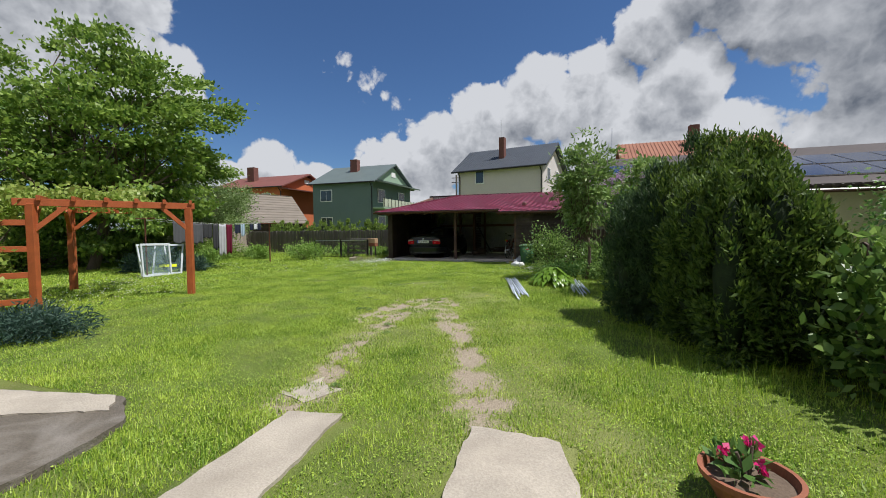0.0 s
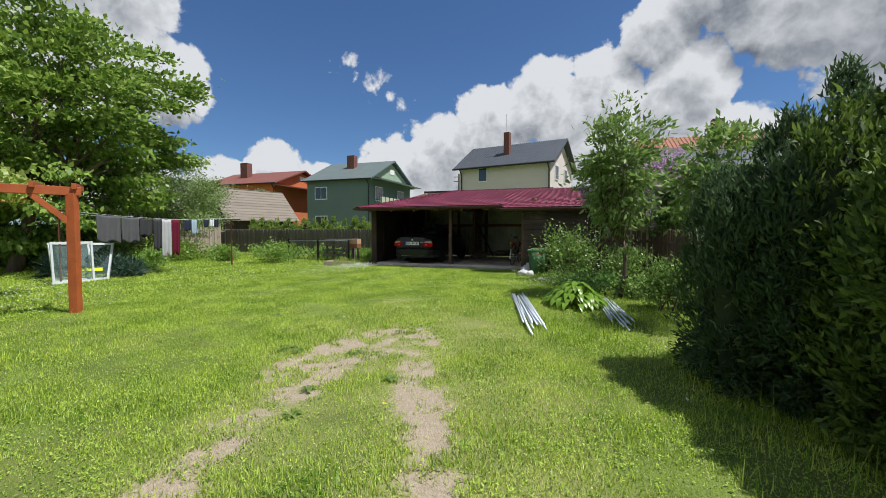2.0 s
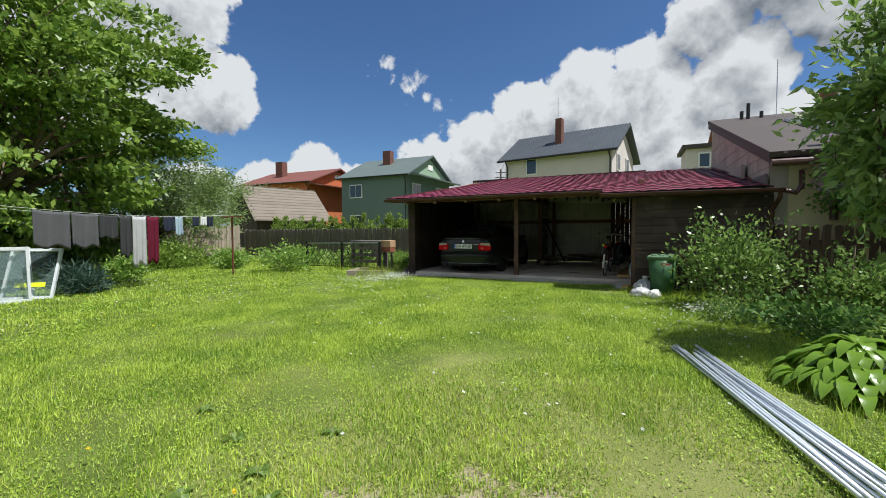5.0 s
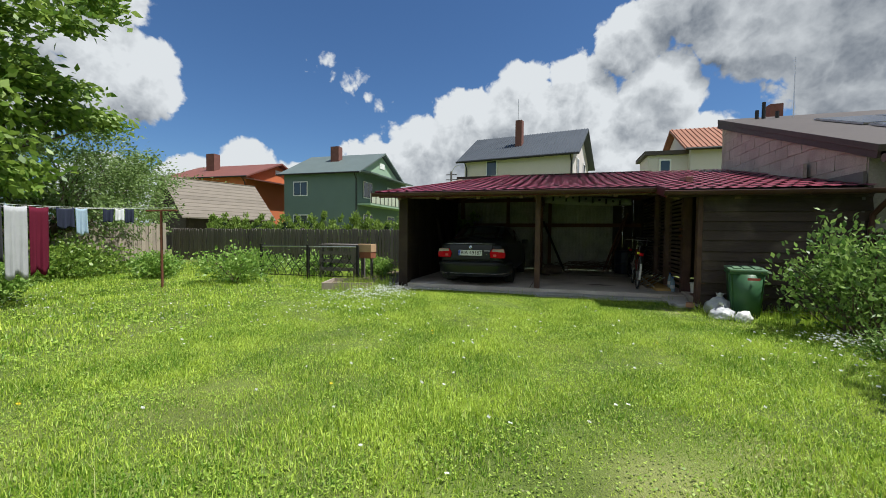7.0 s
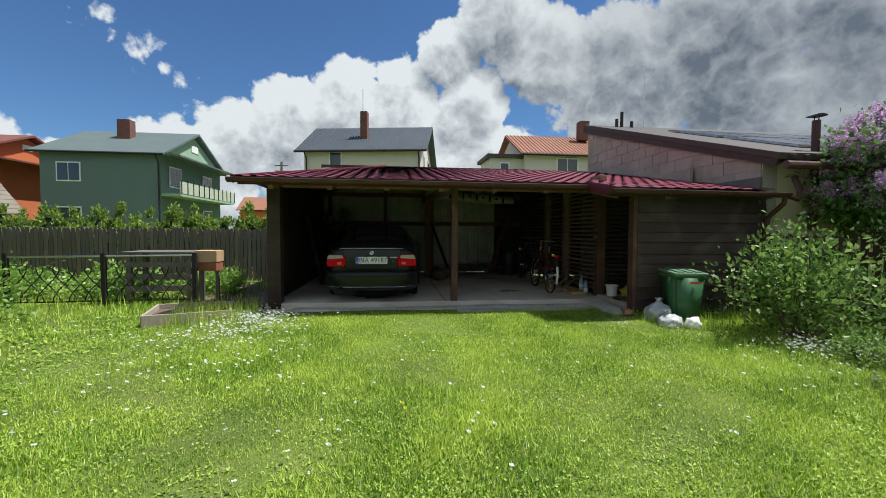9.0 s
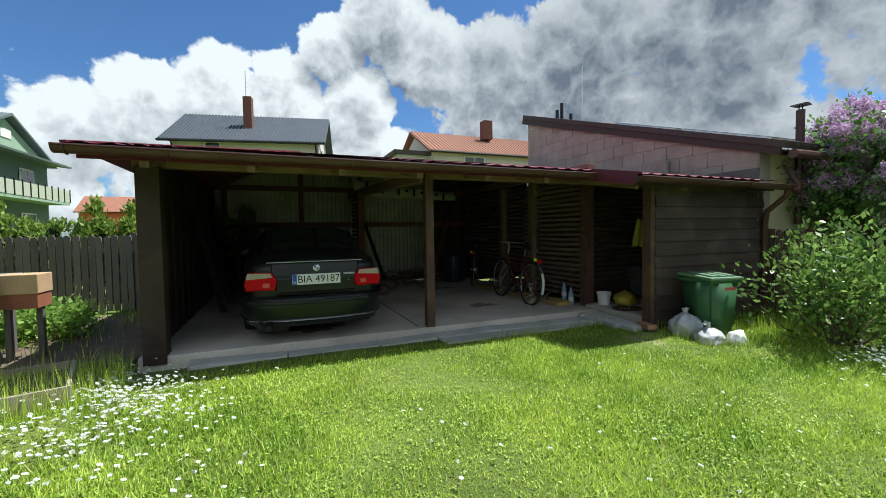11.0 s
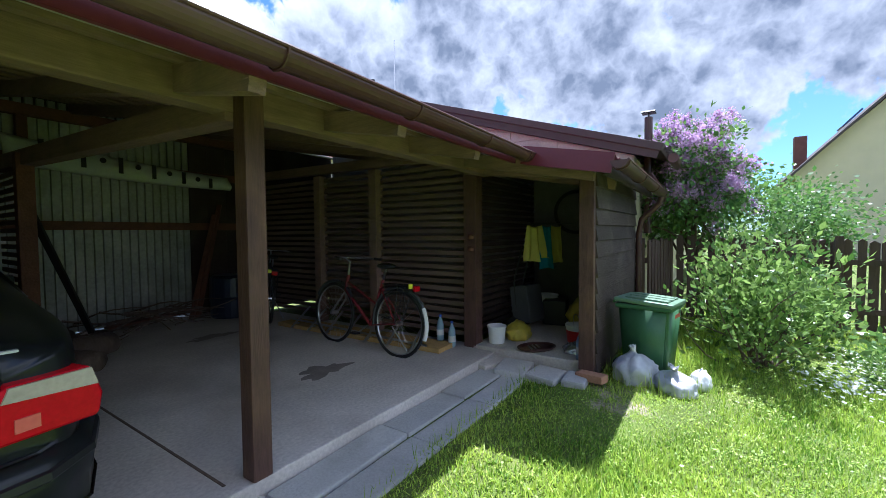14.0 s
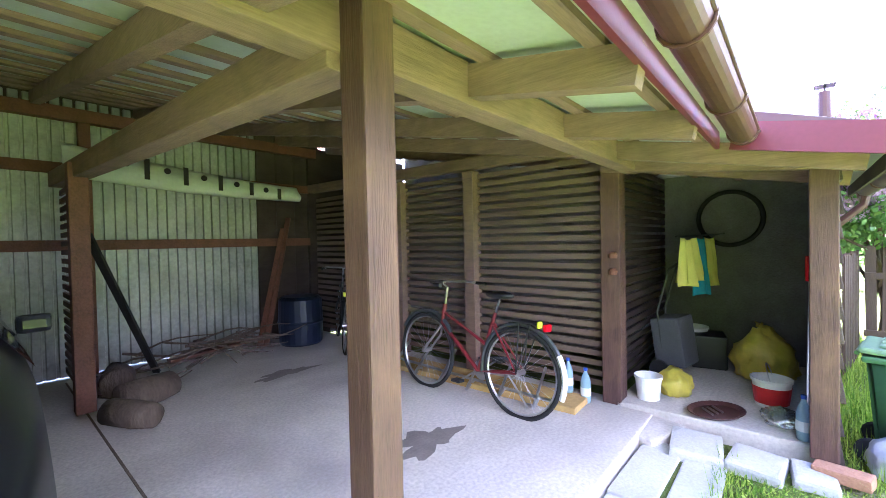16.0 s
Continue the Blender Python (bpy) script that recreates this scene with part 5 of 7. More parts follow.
def daisies(spots, seed, size=0.0128, mat=None):
    """Small flowers: a ring of petals facing up, as one part of the meadow."""
    rng = np.random.default_rng(seed)
    out = []
    for x, y, rx, ry, n in spots:
        px, py = x + rng.normal(0, rx, n), y + rng.normal(0, ry, n)
        pz = ground_z(px, py) + rng.uniform(0.05, 0.13, n)
        for k in range(4):
            a = k * math.pi / 4 + rng.random(n)
            c, s = np.cos(a) * size, np.sin(a) * size
            e = rng.normal(0, 0.006, n)
            out.append(np.stack((np.stack((px - c - s * 0.35, py - s + c * 0.35, pz - e), 1), np.stack((px - c + s * 0.35, py - s - c * 0.35, pz), 1),
                                 np.stack((px + c + s * 0.35, py + s - c * 0.35, pz + e), 1), np.stack((px + c - s * 0.35, py + s + c * 0.35, pz), 1)), 1).reshape(-1, 3))
    return np.concatenate(out)


tagged(quads("daisies", daisies(((-7.75, 15.75, 0.3, 0.35, 300), (-8.0, 16.3, 0.25, 0.2, 200), (-8.1, 15.2, 0.5, 0.3, 150), (-7.6, 14.3, 0.5, 0.4, 60), (-1.3, 14.0, 0.3, 0.25, 80), (-0.75, 13.95, 0.35, 0.12, 120), (-1.5, 14.2, 0.2, 0.15, 110), (-1.9, 13.3, 0.4, 0.5, 50), (-10.8, 8.2, 0.8, 0.8, 130), (-12.2, 9.2, 1.0, 0.7, 150), (-11.0, 6.5, 0.8, 0.6, 90),
                                  (-9.0, 13.5, 2.0, 1.6, 90), (-5.0, 13.5, 2.2, 1.4, 60), (-13.2, 13.0, 0.8, 0.5, 60), (-4.0, 11.0, 2.5, 1.5, 40)), 3), 4, L_WHITE), "small white daisies scattered in the lawn", "daisies", kind="stuff")
tagged(quads("dandelions", daisies(((-5.9, 13.1, 0.05, 0.05, 2), (-7.2, 11.0, 2.5, 2.5, 9), (-4.2, 7.0, 1.0, 1.5, 5)), 4, 0.014), 4, L_YELLOW), "a few yellow dandelions in the lawn", "dandelions", kind="stuff")

for i, (x, y, r_) in enumerate(((-3.1, 8.05, 0.11), (-3.95, 7.95, 0.12), (-3.75, 7.9, 0.1), (-4.3, 8.9, 0.08), (-4.05, 8.75, 0.09), (-4.75, 9.1, 0.08), (-4.5, 8.6, 0.08), (-4.2, 9.4, 0.09), (-2.95, 7.05, 0.08), (-2.35, 7.5, 0.09), (-2.75, 6.6, 0.09), (-3.0, 9.0, 0.07), (-5.3, 9.3, 0.08), (-2.35, 4.75, 0.07))):
    wr = np.random.default_rng(900 + i)
    weed = bmesh.new()
    for j in range(14):
        a, ln = wr.random() * math.tau, r_ * wr.uniform(0.6, 1.2)
        dx, dy, w_ = math.cos(a), math.sin(a), ln * 0.17
        z0 = gz(x, y)
        ring = [(x, y, z0 + 0.01), (x + dx * ln * 0.55 - dy * w_, y + dy * ln * 0.55 + dx * w_, z0 + 0.035), (x + dx * ln, y + dy * ln, z0 + 0.015), (x + dx * ln * 0.55 + dy * w_, y + dy * ln * 0.55 - dx * w_, z0 + 0.035)]
        weed.faces.new([weed.verts.new(p) for p in ring])
    tagged(part("weed", weed, L_WEED), "flat rosette of dark weed leaves on bare soil", "weed", "weeds in the bare patch")


# ---- car ----
M_PAINT = material("dark_green_black_car_paint", (0.011, 0.013, 0.014), 0.3, spread=0.15, scale=2, bump=0.0, coat=0.15, spec=0.32, dirt=(0.03, 0.03, 0.027), dirt_amount=0.35)
M_CARGLASS = material("dark_car_glass", (0.012, 0.016, 0.016), 0.05, spread=0.1, bump=0.0, spec=0.8)
M_LAMP_RED = material("red_lamp_glass", (0.5, 0.004, 0.012), 0.2, spread=0.15, scale=30, bump=0.05, spec=0.12)
M_LAMP_CLEAR = material("clear_lamp_glass", (0.4, 0.34, 0.3), 0.18, spread=0.2, scale=20, bump=0.04, spec=0.6)
M_LAMP_PINK = material("pale_reverse_lamp", (0.6, 0.12, 0.1), 0.2, spread=0.1, bump=0.02)
M_PLATE = material("white_number_plate", (0.72, 0.73, 0.73), 0.4, spread=0.05, bump=0.0)
M_BLUE = material("blue_strip", (0.03, 0.09, 0.5), 0.4, spread=0.05, bump=0.0)
M_INK = material("black_ink", (0.01, 0.01, 0.012), 0.5, spread=0.05, bump=0.0)
M_CHROME = material("chrome", (0.75, 0.76, 0.78), 0.12, metal=1.0, spread=0.05, bump=0.0)

M_TRIMPALE = material("pale_worn_trim", (0.4, 0.41, 0.43), 0.35, spread=0.2, bump=0.02)
CAR = pose(-6.33, 16.9, FLOOR)
car = thing("car", "dark saloon car parked under the carport, seen from its rear", "car", at=CAR)
# stations: way from the tail, lower half width, half width, waist height, roof half width, roof height, waist half width
STATIONS = ((0.07, 0.55, 0.59, 0.82, 0.52, 0.875, 0.57), (0.16, 0.63, 0.67, 0.87, 0.56, 0.905, 0.65), (0.45, 0.7, 0.745, 0.89, 0.58, 0.93, 0.71), (0.78, 0.74, 0.79, 0.90, 0.59, 0.95, 0.745), (1.42, 0.765, 0.815, 0.90, 0.53, 1.25, 0.775),
            (1.95, 0.765, 0.82, 0.885, 0.545, 1.29, 0.775), (2.45, 0.765, 0.815, 0.875, 0.54, 1.28, 0.775), (2.8, 0.765, 0.81, 0.865, 0.53, 1.235, 0.77), (3.35, 0.76, 0.80, 0.84, 0.60, 0.88, 0.75), (3.9, 0.73, 0.775, 0.77, 0.57, 0.81, 0.72), (4.25, 0.64, 0.68, 0.63, 0.5, 0.67, 0.6))


def ring(st):
    y, wl_, w, waist, rw, rz, ww = st
    half = [(wl_, 0.2), (w - 0.01, 0.33), (w, 0.5), (w - 0.005, 0.62), (ww + 0.02, waist - 0.06), (ww, waist), (rw + 0.045, rz - 0.055), (rw - 0.03, rz - 0.01), (rw * 0.5, rz + 0.012), (0.0, rz + 0.018)]
    return [(x, y, z) for x, z in half] + [(-x, y, z) for x, z in half[-2::-1]]


bm = bmesh.new()
rings = [[bm.verts.new(p) for p in ring(s)] for s in STATIONS]
N = len(rings[0])
for i in range(len(rings) - 1):
    for k in range(N - 1):
        bm.faces.new((rings[i][k], rings[i][k + 1], rings[i + 1][k + 1], rings[i + 1][k]))
bm.faces.new(rings[0][::-1])
bm.faces.new(rings[-1])
for r0, r1 in zip(rings, rings[1:]):
    bm.faces.new((r0[-1], r0[0], r1[0], r1[-1]))
bmesh.ops.recalc_face_normals(bm, faces=bm.faces[:])
body = part("body", bm, M_PAINT, car, smooth=True)
sub = body.modifiers.new("round", "SUBSURF")
sub.levels = sub.render_levels = 2


def skin(i, j, k0, k1, lift, inset=0.03):
    """A pane over the body between two stations and two ring steps."""
    a, b = ring(STATIONS[i]), ring(STATIONS[j])
    bm = bmesh.new()
    cols_ = list(range(k0, k1 + 1))
    grid = []
    for t in (inset, 0.25, 0.5, 0.75, 1 - inset):
        rowv = []
        for n_, k in enumerate(cols_):
            p = Vector(a[k]).lerp(Vector(b[k]), t)
            rowv.append(bm.verts.new(p + Vector(lift)))
        grid.append(rowv)
    for r0, r1 in zip(grid, grid[1:]):
        for c in range(len(cols_) - 1):
            bm.faces.new((r0[c], r0[c + 1], r1[c + 1], r1[c]))
    return bm


part("rear_window", skin(3, 4, 7, 11, (0, -0.02, 0.012), 0.06), M_CARGLASS, car, "dark sloping rear window", smooth=True)
part("windscreen", skin(7, 8, 7, 11, (0, 0.02, 0.012), 0.06), M_CARGLASS, car, "windscreen", smooth=True)
for k0, k1, s in ((5, 6, 1), (12, 13, -1)):
    for i in (4, 5, 6):
        part("side_window", skin(i, i + 1, k0, k1, (0.012 * s, 0, 0.0), 0.04), M_CARGLASS, car, "side window", smooth=True)


def strip(points, w, h, mat, name, label="", parent=None, bevel=0.008):
    bm = bmesh.new()
    for p, q in zip(points, points[1:]):
        span(p, q, w, h, 0, bm)
    return part(name, bm, mat, parent or car, label)


def bumper_loft(path, section):
    """Sweep an upright section (outward, height) round the tail."""
    bm = bmesh.new()
    pr = None
    for (x, y, nx, ny) in path:
        cur = [bm.verts.new((x + nx * o, y + ny * o, z)) for o, z in section]
        if pr:
            for k in range(len(cur) - 1):
                bm.faces.new((pr[k], cur[k], cur[k + 1], pr[k + 1]))
        pr = cur
    bmesh.ops.recalc_face_normals(bm, faces=bm.faces[:])
    return bm


round_tail = [(-0.765, 0.66, -1, 0), (-0.73, 0.4, -1, -0.15), (-0.655, 0.17, -0.85, -0.5), (-0.53, 0.055, -0.4, -0.9), (-0.3, 0.01, -0.1, -1), (0, -0.01, 0, -1), (0.3, 0.01, 0.1, -1), (0.53, 0.055, 0.4, -0.9), (0.655, 0.17, 0.85, -0.5), (0.73, 0.4, 1, -0.15), (0.765, 0.66, 1, 0)]
part("rear_bumper", bumper_loft(round_tail, [(-0.06, 0.52), (0.015, 0.515), (0.045, 0.47), (0.05, 0.40), (0.035, 0.36), (0.035, 0.27), (0.0, 0.2), (-0.1, 0.19)]), M_PAINT, car, "dark bumper wrapping round the tail", smooth=True)
part("bumper_strip", bumper_loft(round_tail, [(0.045, 0.475), (0.058, 0.47), (0.06, 0.445), (0.05, 0.435)]), M_PLASTIC_BLACK, car)
part("bumper_edge", bumper_loft(round_tail, [(0.036, 0.275), (0.046, 0.268), (0.03, 0.255)]), M_CHROME, car, "thin bright lower edge")
part("boot_seam", bumper_loft(round_tail[2:9], [(-0.005, 0.53), (0.012, 0.528), (0.0, 0.522)]), M_CHROME, car, "thin bright line over the bumper")
# boot lid face
bm = bmesh.new()
pts = [(-0.42, 0.055, 0.55), (0.42, 0.055, 0.55), (0.41, 0.062, 0.69), (0.46, 0.075, 0.78), (0.46, 0.095, 0.87), (-0.46, 0.095, 0.87), (-0.46, 0.075, 0.78), (-0.41, 0.062, 0.69)]
bm.faces.new([bm.verts.new(p) for p in pts])
r = bmesh.ops.extrude_face_region(bm, geom=bm.faces[:])
bmesh.ops.translate(bm, verts=[v for v in r["geom"] if isinstance(v, bmesh.types.BMVert)], vec=(0, -0.025, 0))
bmesh.ops.recalc_face_normals(bm, faces=bm.faces[:])
boot = part("boot_lid", bm, M_PAINT, car, "boot lid with number plate recess")
boot.modifiers.new("soft", "BEVEL").width = 0.012
strip(((-0.5, 0.07, 0.878), (0.5, 0.07, 0.878)), 0.02, 0.008, M_TRIMPALE, "spoiler_edge", "thin bright edge of the boot lid")
strip(((0.29, 0.024, 0.735), (0.41, 0.028, 0.735)), 0.012, 0.018, M_TRIMPALE, "boot_trim", "short bright trim")
strip(((-0.41, 0.028, 0.735), (-0.29, 0.024, 0.735)), 0.012, 0.018, M_PLASTIC_BLACK, "boot_trim")
for s in (-1, 1):
    lamp = part("tail_lamp", prism([(s * 0.42, 0.59), (s * 0.71, 0.585), (s * 0.725, 0.66), (s * 0.69, 0.775), (s * 0.455, 0.775), (s * 0.4, 0.69)], 0.2, pose(0, 0.0, 0, 0, 0, s * 14) @ pose(0, -0.085, 0)), M_LAMP_RED, car, "large red tail lamp")
    lamp.modifiers.new("soft", "BEVEL").width = 0.01
    mm = pose(0, 0.0, 0, 0, 0, s * 14) @ pose(0, -0.091, 0)
    part("indicator", prism([(s * 0.44, 0.725), (s * 0.705, 0.705), (s * 0.685, 0.77), (s * 0.46, 0.77)], 0.02, mm), M_LAMP_CLEAR, lamp, "clear indicator lens")
    part("reverse_lamp", prism([(s * 0.47, 0.62), (s * 0.535, 0.62), (s * 0.535, 0.665), (s * 0.47, 0.665)], 0.02, mm), M_LAMP_PINK, lamp, "paler reversing lens")
plate = part("number_plate", solid((0.5, 0.016, 0.112), pose(0, 0.012, 0.69, -6), 0.004), M_PLATE, car, "white number plate with a blue strip")
part("plate_frame", solid((0.525, 0.012, 0.135), pose(0, 0.022, 0.688, -6), 0.004), M_PLASTIC_BLACK, plate)
part("blue_strip", solid((0.042, 0.004, 0.108), pose(-0.227, 0.004, 0.69, -6)), M_BLUE, plate)
part("screw", lathe([(0.006, 0), (0.006, 0.004)], 8), M_CHROME, plate).matrix_basis = pose(0.34, 0.02, 0.665, 90)


def text(body_, size, m, mat, parent, name="lettering", extrude=0.0015):
    cu = bpy.data.curves.new(name, "FONT")
    cu.body, cu.size, cu.extrude, cu.align_x, cu.align_y = body_, size, extrude, "CENTER", "CENTER"
    tmp = bpy.data.objects.new(name, cu)
    me = bpy.data.meshes.new_from_object(tmp)
    bpy.data.objects.remove(tmp)
    me.materials.append(mat)
    ob = new(name, me)
    ob.parent, ob.matrix_basis = parent, m
    return ob


text("BIA 49187", 0.098, pose(0.022, 0.002, 0.69, 84) @ Matrix.Diagonal((1.06, 1.1, 1, 1)), M_INK, plate, "plate_number")
text("PL", 0.03, pose(-0.227, 0.0, 0.66, 84), M_PLATE, plate, "country_code")
badge = part("badge", lathe([(0.036, 0), (0.036, 0.006), (0.03, 0.009), (0.0, 0.009)], 20), M_CHROME, car, "small round metal badge")
badge.matrix_basis = pose(0, 0.04, 0.81, 84)
for i, mt in enumerate((M_PLATE, M_BLUE, M_PLATE, M_BLUE)):
    a0 = i * math.pi / 2
    part("quarter", poly([[(0, 0, 0.0105)] + [(0.026 * math.cos(a0 + t * math.pi / 12), 0.026 * math.sin(a0 + t * math.pi / 12), 0.0105) for t in range(7)]]), mt, badge)
for s in (-1, 1):
    for y in (1.02, 3.55):
        wh = part("wheel", lathe([(0.2, -0.09), (0.285, -0.09), (0.3, -0.06), (0.3, 0.06), (0.285, 0.09), (0.2, 0.09)], 28), M_RUBBER, car, "black tyre on a silver rim")
        wh.matrix_basis = pose(s * 0.69, y, 0.3, 0, 90, 0)
        part("rim", lathe([(0.0, 0.05), (0.05, 0.075), (0.17, 0.06), (0.2, 0.085), (0.2, -0.085), (0.17, -0.06), (0.05, -0.075), (0.0, -0.05)], 20), M_STEEL, wh)
    mir = part("door_mirror", solid((0.16, 0.09, 0.11), pose(s * 0.87, 2.75, 0.9), 0.03), M_PAINT, car, "door mirror")
part("exhaust", tube(((-0.5, 0.12, 0.2), (-0.5, 0.0, 0.19)), 0.035, 12), M_IRON, car, "dark exhaust pipe")
part("silencer", solid((0.34, 0.5, 0.15), pose(-0.45, 0.32, 0.2), 0.06), M_IRON, car)
part("wiper", tube(((-0.45, 0.82, 0.955), (0.0, 0.80, 0.96)), 0.006, 6), M_PLASTIC_BLACK, car)


# ---- bicycles and rack ----
M_BIKERED = material("dark_red_bike_paint", (0.2, 0.02, 0.025), 0.3, spread=0.15, bump=0.0, coat=0.5)
M_BIKEGREY = material("dark_grey_bike_paint", (0.05, 0.055, 0.06), 0.35, spread=0.15, bump=0.0, coat=0.3)
M_FLUO = material("yellow_reflector", (0.75, 0.8, 0.03), 0.3, spread=0.05, bump=0.0)


def bicycle(at, paint, label, white_guard=True):
    """Frame in the local xz plane, rear wheel at the origin, front wheel at +x."""
    b = thing("bicycle", label, "bicycle", "bicycles", at=at)
    R, base = 0.34, 1.06
    for name, x in (("rear_wheel", 0.0), ("front_wheel", base)):
        w = part(name, tube([(x + R * math.cos(t * math.tau / 40), 0, R + R * math.sin(t * math.tau / 40)) for t in range(40)] + [(x + R, 0, R)], 0.018, 8), M_RUBBER, b, "spoked wheel with black tyre", smooth=True)
        part("rim", tube([(x + (R - 0.025) * math.cos(t * math.tau / 40), 0, R + (R - 0.025) * math.sin(t * math.tau / 40)) for t in range(40)] + [(x + R - 0.025, 0, R)], 0.009, 6), M_STEEL, w)
        part("hub", tube(((x, -0.05, R), (x, 0.05, R)), 0.022, 10), M_STEEL, w)
        sp = bmesh.new()
        for k in range(28):
            a = k * math.tau / 28
            tube(((x, 0.03 * (-1) ** k, R), (x + (R - 0.03) * math.cos(a), 0, R + (R - 0.03) * math.sin(a))), 0.0014, 3, sp, False)
        part("spokes", sp, M_STEEL, w)
        ga = [math.radians(a) for a in (range(-10, 200, 14) if x == 0 else range(30, 160, 13))]
        part("mudguard", tube([(x + (R + 0.035) * math.cos(a), 0, R + (R + 0.035) * math.sin(a)) for a in ga], 0.02, 6), M_BIKEGREY, b)
    if white_guard:
        ga = [math.radians(a) for a in range(150, 200, 7)]
        part("guard_tip", tube([((R + 0.037) * math.cos(a), 0, R + (R + 0.037) * math.sin(a)) for a in ga], 0.022, 6), M_WHITE, b, "white rear mudguard tip")
    bb, seat, head0, head1 = (0.42, 0, 0.27), (0.25, 0, 0.78), (0.86, 0, 0.62), (0.83, 0, 0.80)
    for p, q, r in ((bb, seat, 0.016), (bb, head0, 0.018), (head0, head1, 0.02), ((0.33, 0, 0.5), (0.845, 0, 0.72), 0.014)):
        part("frame_tube", tube((p, q), r, 10), paint, b)
    for s in (-1, 1):
        part("chain_stay", tube((bb, (0, 0.05 * s, R)), 0.009, 8), paint, b)
        part("seat_stay", tube(((0.28, 0.01 * s, 0.7), (0, 0.05 * s, R)), 0.008, 8), paint, b)
        part("fork_blade", tube((head0, (0.92, 0.045 * s, 0.5), (base, 0.05 * s, R)), 0.011, 8), M_STEEL if paint == M_BIKERED else paint, b)
    part("seat_post", tube((seat, (0.21, 0, 0.9)), 0.012, 8), M_STEEL, b)
    sb = bmesh.new()
    bmesh.ops.create_uvsphere(sb, u_segments=14, v_segments=8, radius=1.0, matrix=pose(0.22, 0, 0.925) @ Matrix.Diagonal((0.14, 0.075, 0.035, 1)))
    for v in sb.verts:
        v.co.y *= 1.0 - 0.65 * max(0.0, (v.co.x - 0.2) / 0.16)
    part("saddle", sb, M_PLASTIC_BLACK, b, smooth=True)
    part("stem", tube((head1, (0.81, 0, 0.95), (0.88, 0, 0.99)), 0.012, 8), M_STEEL, b)
    part("handlebar", tube(((0.68, -0.28, 0.99), (0.8, -0.22, 1.0), (0.88, 0, 1.0), (0.8, 0.22, 1.0), (0.68, 0.28, 0.99)), 0.011, 8), M_STEEL, b)
    for s in (-1, 1):
        part("grip", tube(((0.7, s * 0.275, 0.99), (0.6, s * 0.3, 0.985)), 0.016, 8), M_PLASTIC_BLACK, b)
        part("pedal", solid((0.09, 0.07, 0.02), pose(0.42 + 0.13 * s, 0.11 * s, 0.27 - 0.09 * s)), M_PLASTIC_BLACK, b)
        part("crank", tube(((0.42, 0.05 * s, 0.27), (0.42 + 0.13 * s, 0.06 * s, 0.27 - 0.09 * s)), 0.009, 6), M_STEEL, b)
    part("chainring", lathe([(0.085, -0.003), (0.085, 0.003)], 24), M_STEEL, b).matrix_basis = pose(0.42, -0.045, 0.27, 90)
    part("chain_guard", tube(((0.46, -0.055, 0.36), (0.2, -0.055, 0.41), (0.0, -0.055, 0.39)), 0.012, 6), M_BIKEGREY, b)
    rack = part("carrier", span((-0.2, 0, 0.74), (0.2, 0, 0.74), 0.13, 0.012), M_PLASTIC_BLACK, b, "black luggage carrier")
    for s in (-1, 1):
        for x in (-0.12, -0.02):
            part("carrier_stay", tube(((x, 0.06 * s, 0.73), (0.0, 0.06 * s, R)), 0.005, 6), M_PLASTIC_BLACK, rack)
    part("rear_lamp", solid((0.03, 0.075, 0.055), pose(-0.23, 0, 0.715), 0.008), M_LAMP_RED, b, "red rear lamp")
    part("reflector", solid((0.02, 0.05, 0.05), pose(-0.2, 0.06, 0.74), 0.006), M_FLUO, b, "bright yellow reflector")
    part("kickstand", tube(((0.15, -0.06, 0.28), (0.05, -0.2, 0.01)), 0.008, 6), M_STEEL, b)
    return b


bicycle(pose(-3.02, 17.76, FLOOR, 4, 0, 86) @ Matrix.Scale(0.98, 4), M_BIKERED, "dark red city bicycle leaning in the rack")
bicycle(pose(-2.75, 20.35, FLOOR, 5, 0, 60), M_BIKEGREY, "dark bicycle at the back of the carport", False)
rack = thing("bike_rack", "low metal bicycle rack on yellow-brown boards", "bike rack")
part("base_board", solid((0.32, 2.6, 0.05), pose(-2.62, 18.75, FLOOR + 0.027, 0, 0, 2), 0.006), material("yellow_board", (0.5, 0.33, 0.12), 0.8, spread=0.25, grain=30, bump=0.2), rack)
for i in range(7):
    y = 17.75 + i * 0.33
    part("hoop", tube(((-2.72, y, FLOOR + 0.06), (-2.86, y - 0.02, FLOOR + 0.02), (-2.5, y + 0.05, FLOOR + 0.24)), 0.013, 6), M_STEEL, rack)
part("rail", tube(((-2.74, 17.6, FLOOR + 0.065), (-2.62, 20.0, FLOOR + 0.065)), 0.014, 8), M_STEEL, rack)


# ---- bin, sacks and the storage bay ----
M_BIN = material("green_bin_plastic", (0.045, 0.12, 0.055), 0.42, spread=0.15, scale=5, bump=0.04, dirt=(0.06, 0.14, 0.06), dirt_amount=0.4)
M_BINLID = material("pale_green_bin_lid", (0.14, 0.23, 0.14), 0.4, spread=0.15, scale=5, bump=0.04)
M_SACK = material("silver_grey_plastic_sack", (0.5, 0.5, 0.52), 0.3, spread=0.25, scale=6, grain=14, bump=0.5, spec=0.6)
M_SACKYELLOW = material("yellow_plastic_sack", (0.62, 0.5, 0.07), 0.35, spread=0.25, scale=6, grain=14, bump=0.5, translucent=0.2)
M_REDPAINT = material("red_bucket_paint", (0.5, 0.02, 0.02), 0.4, spread=0.1, bump=0.02)
M_GREYCLOTH = material("grey_canvas", (0.07, 0.07, 0.077), 0.9, spread=0.2, grain=80, bump=0.2)
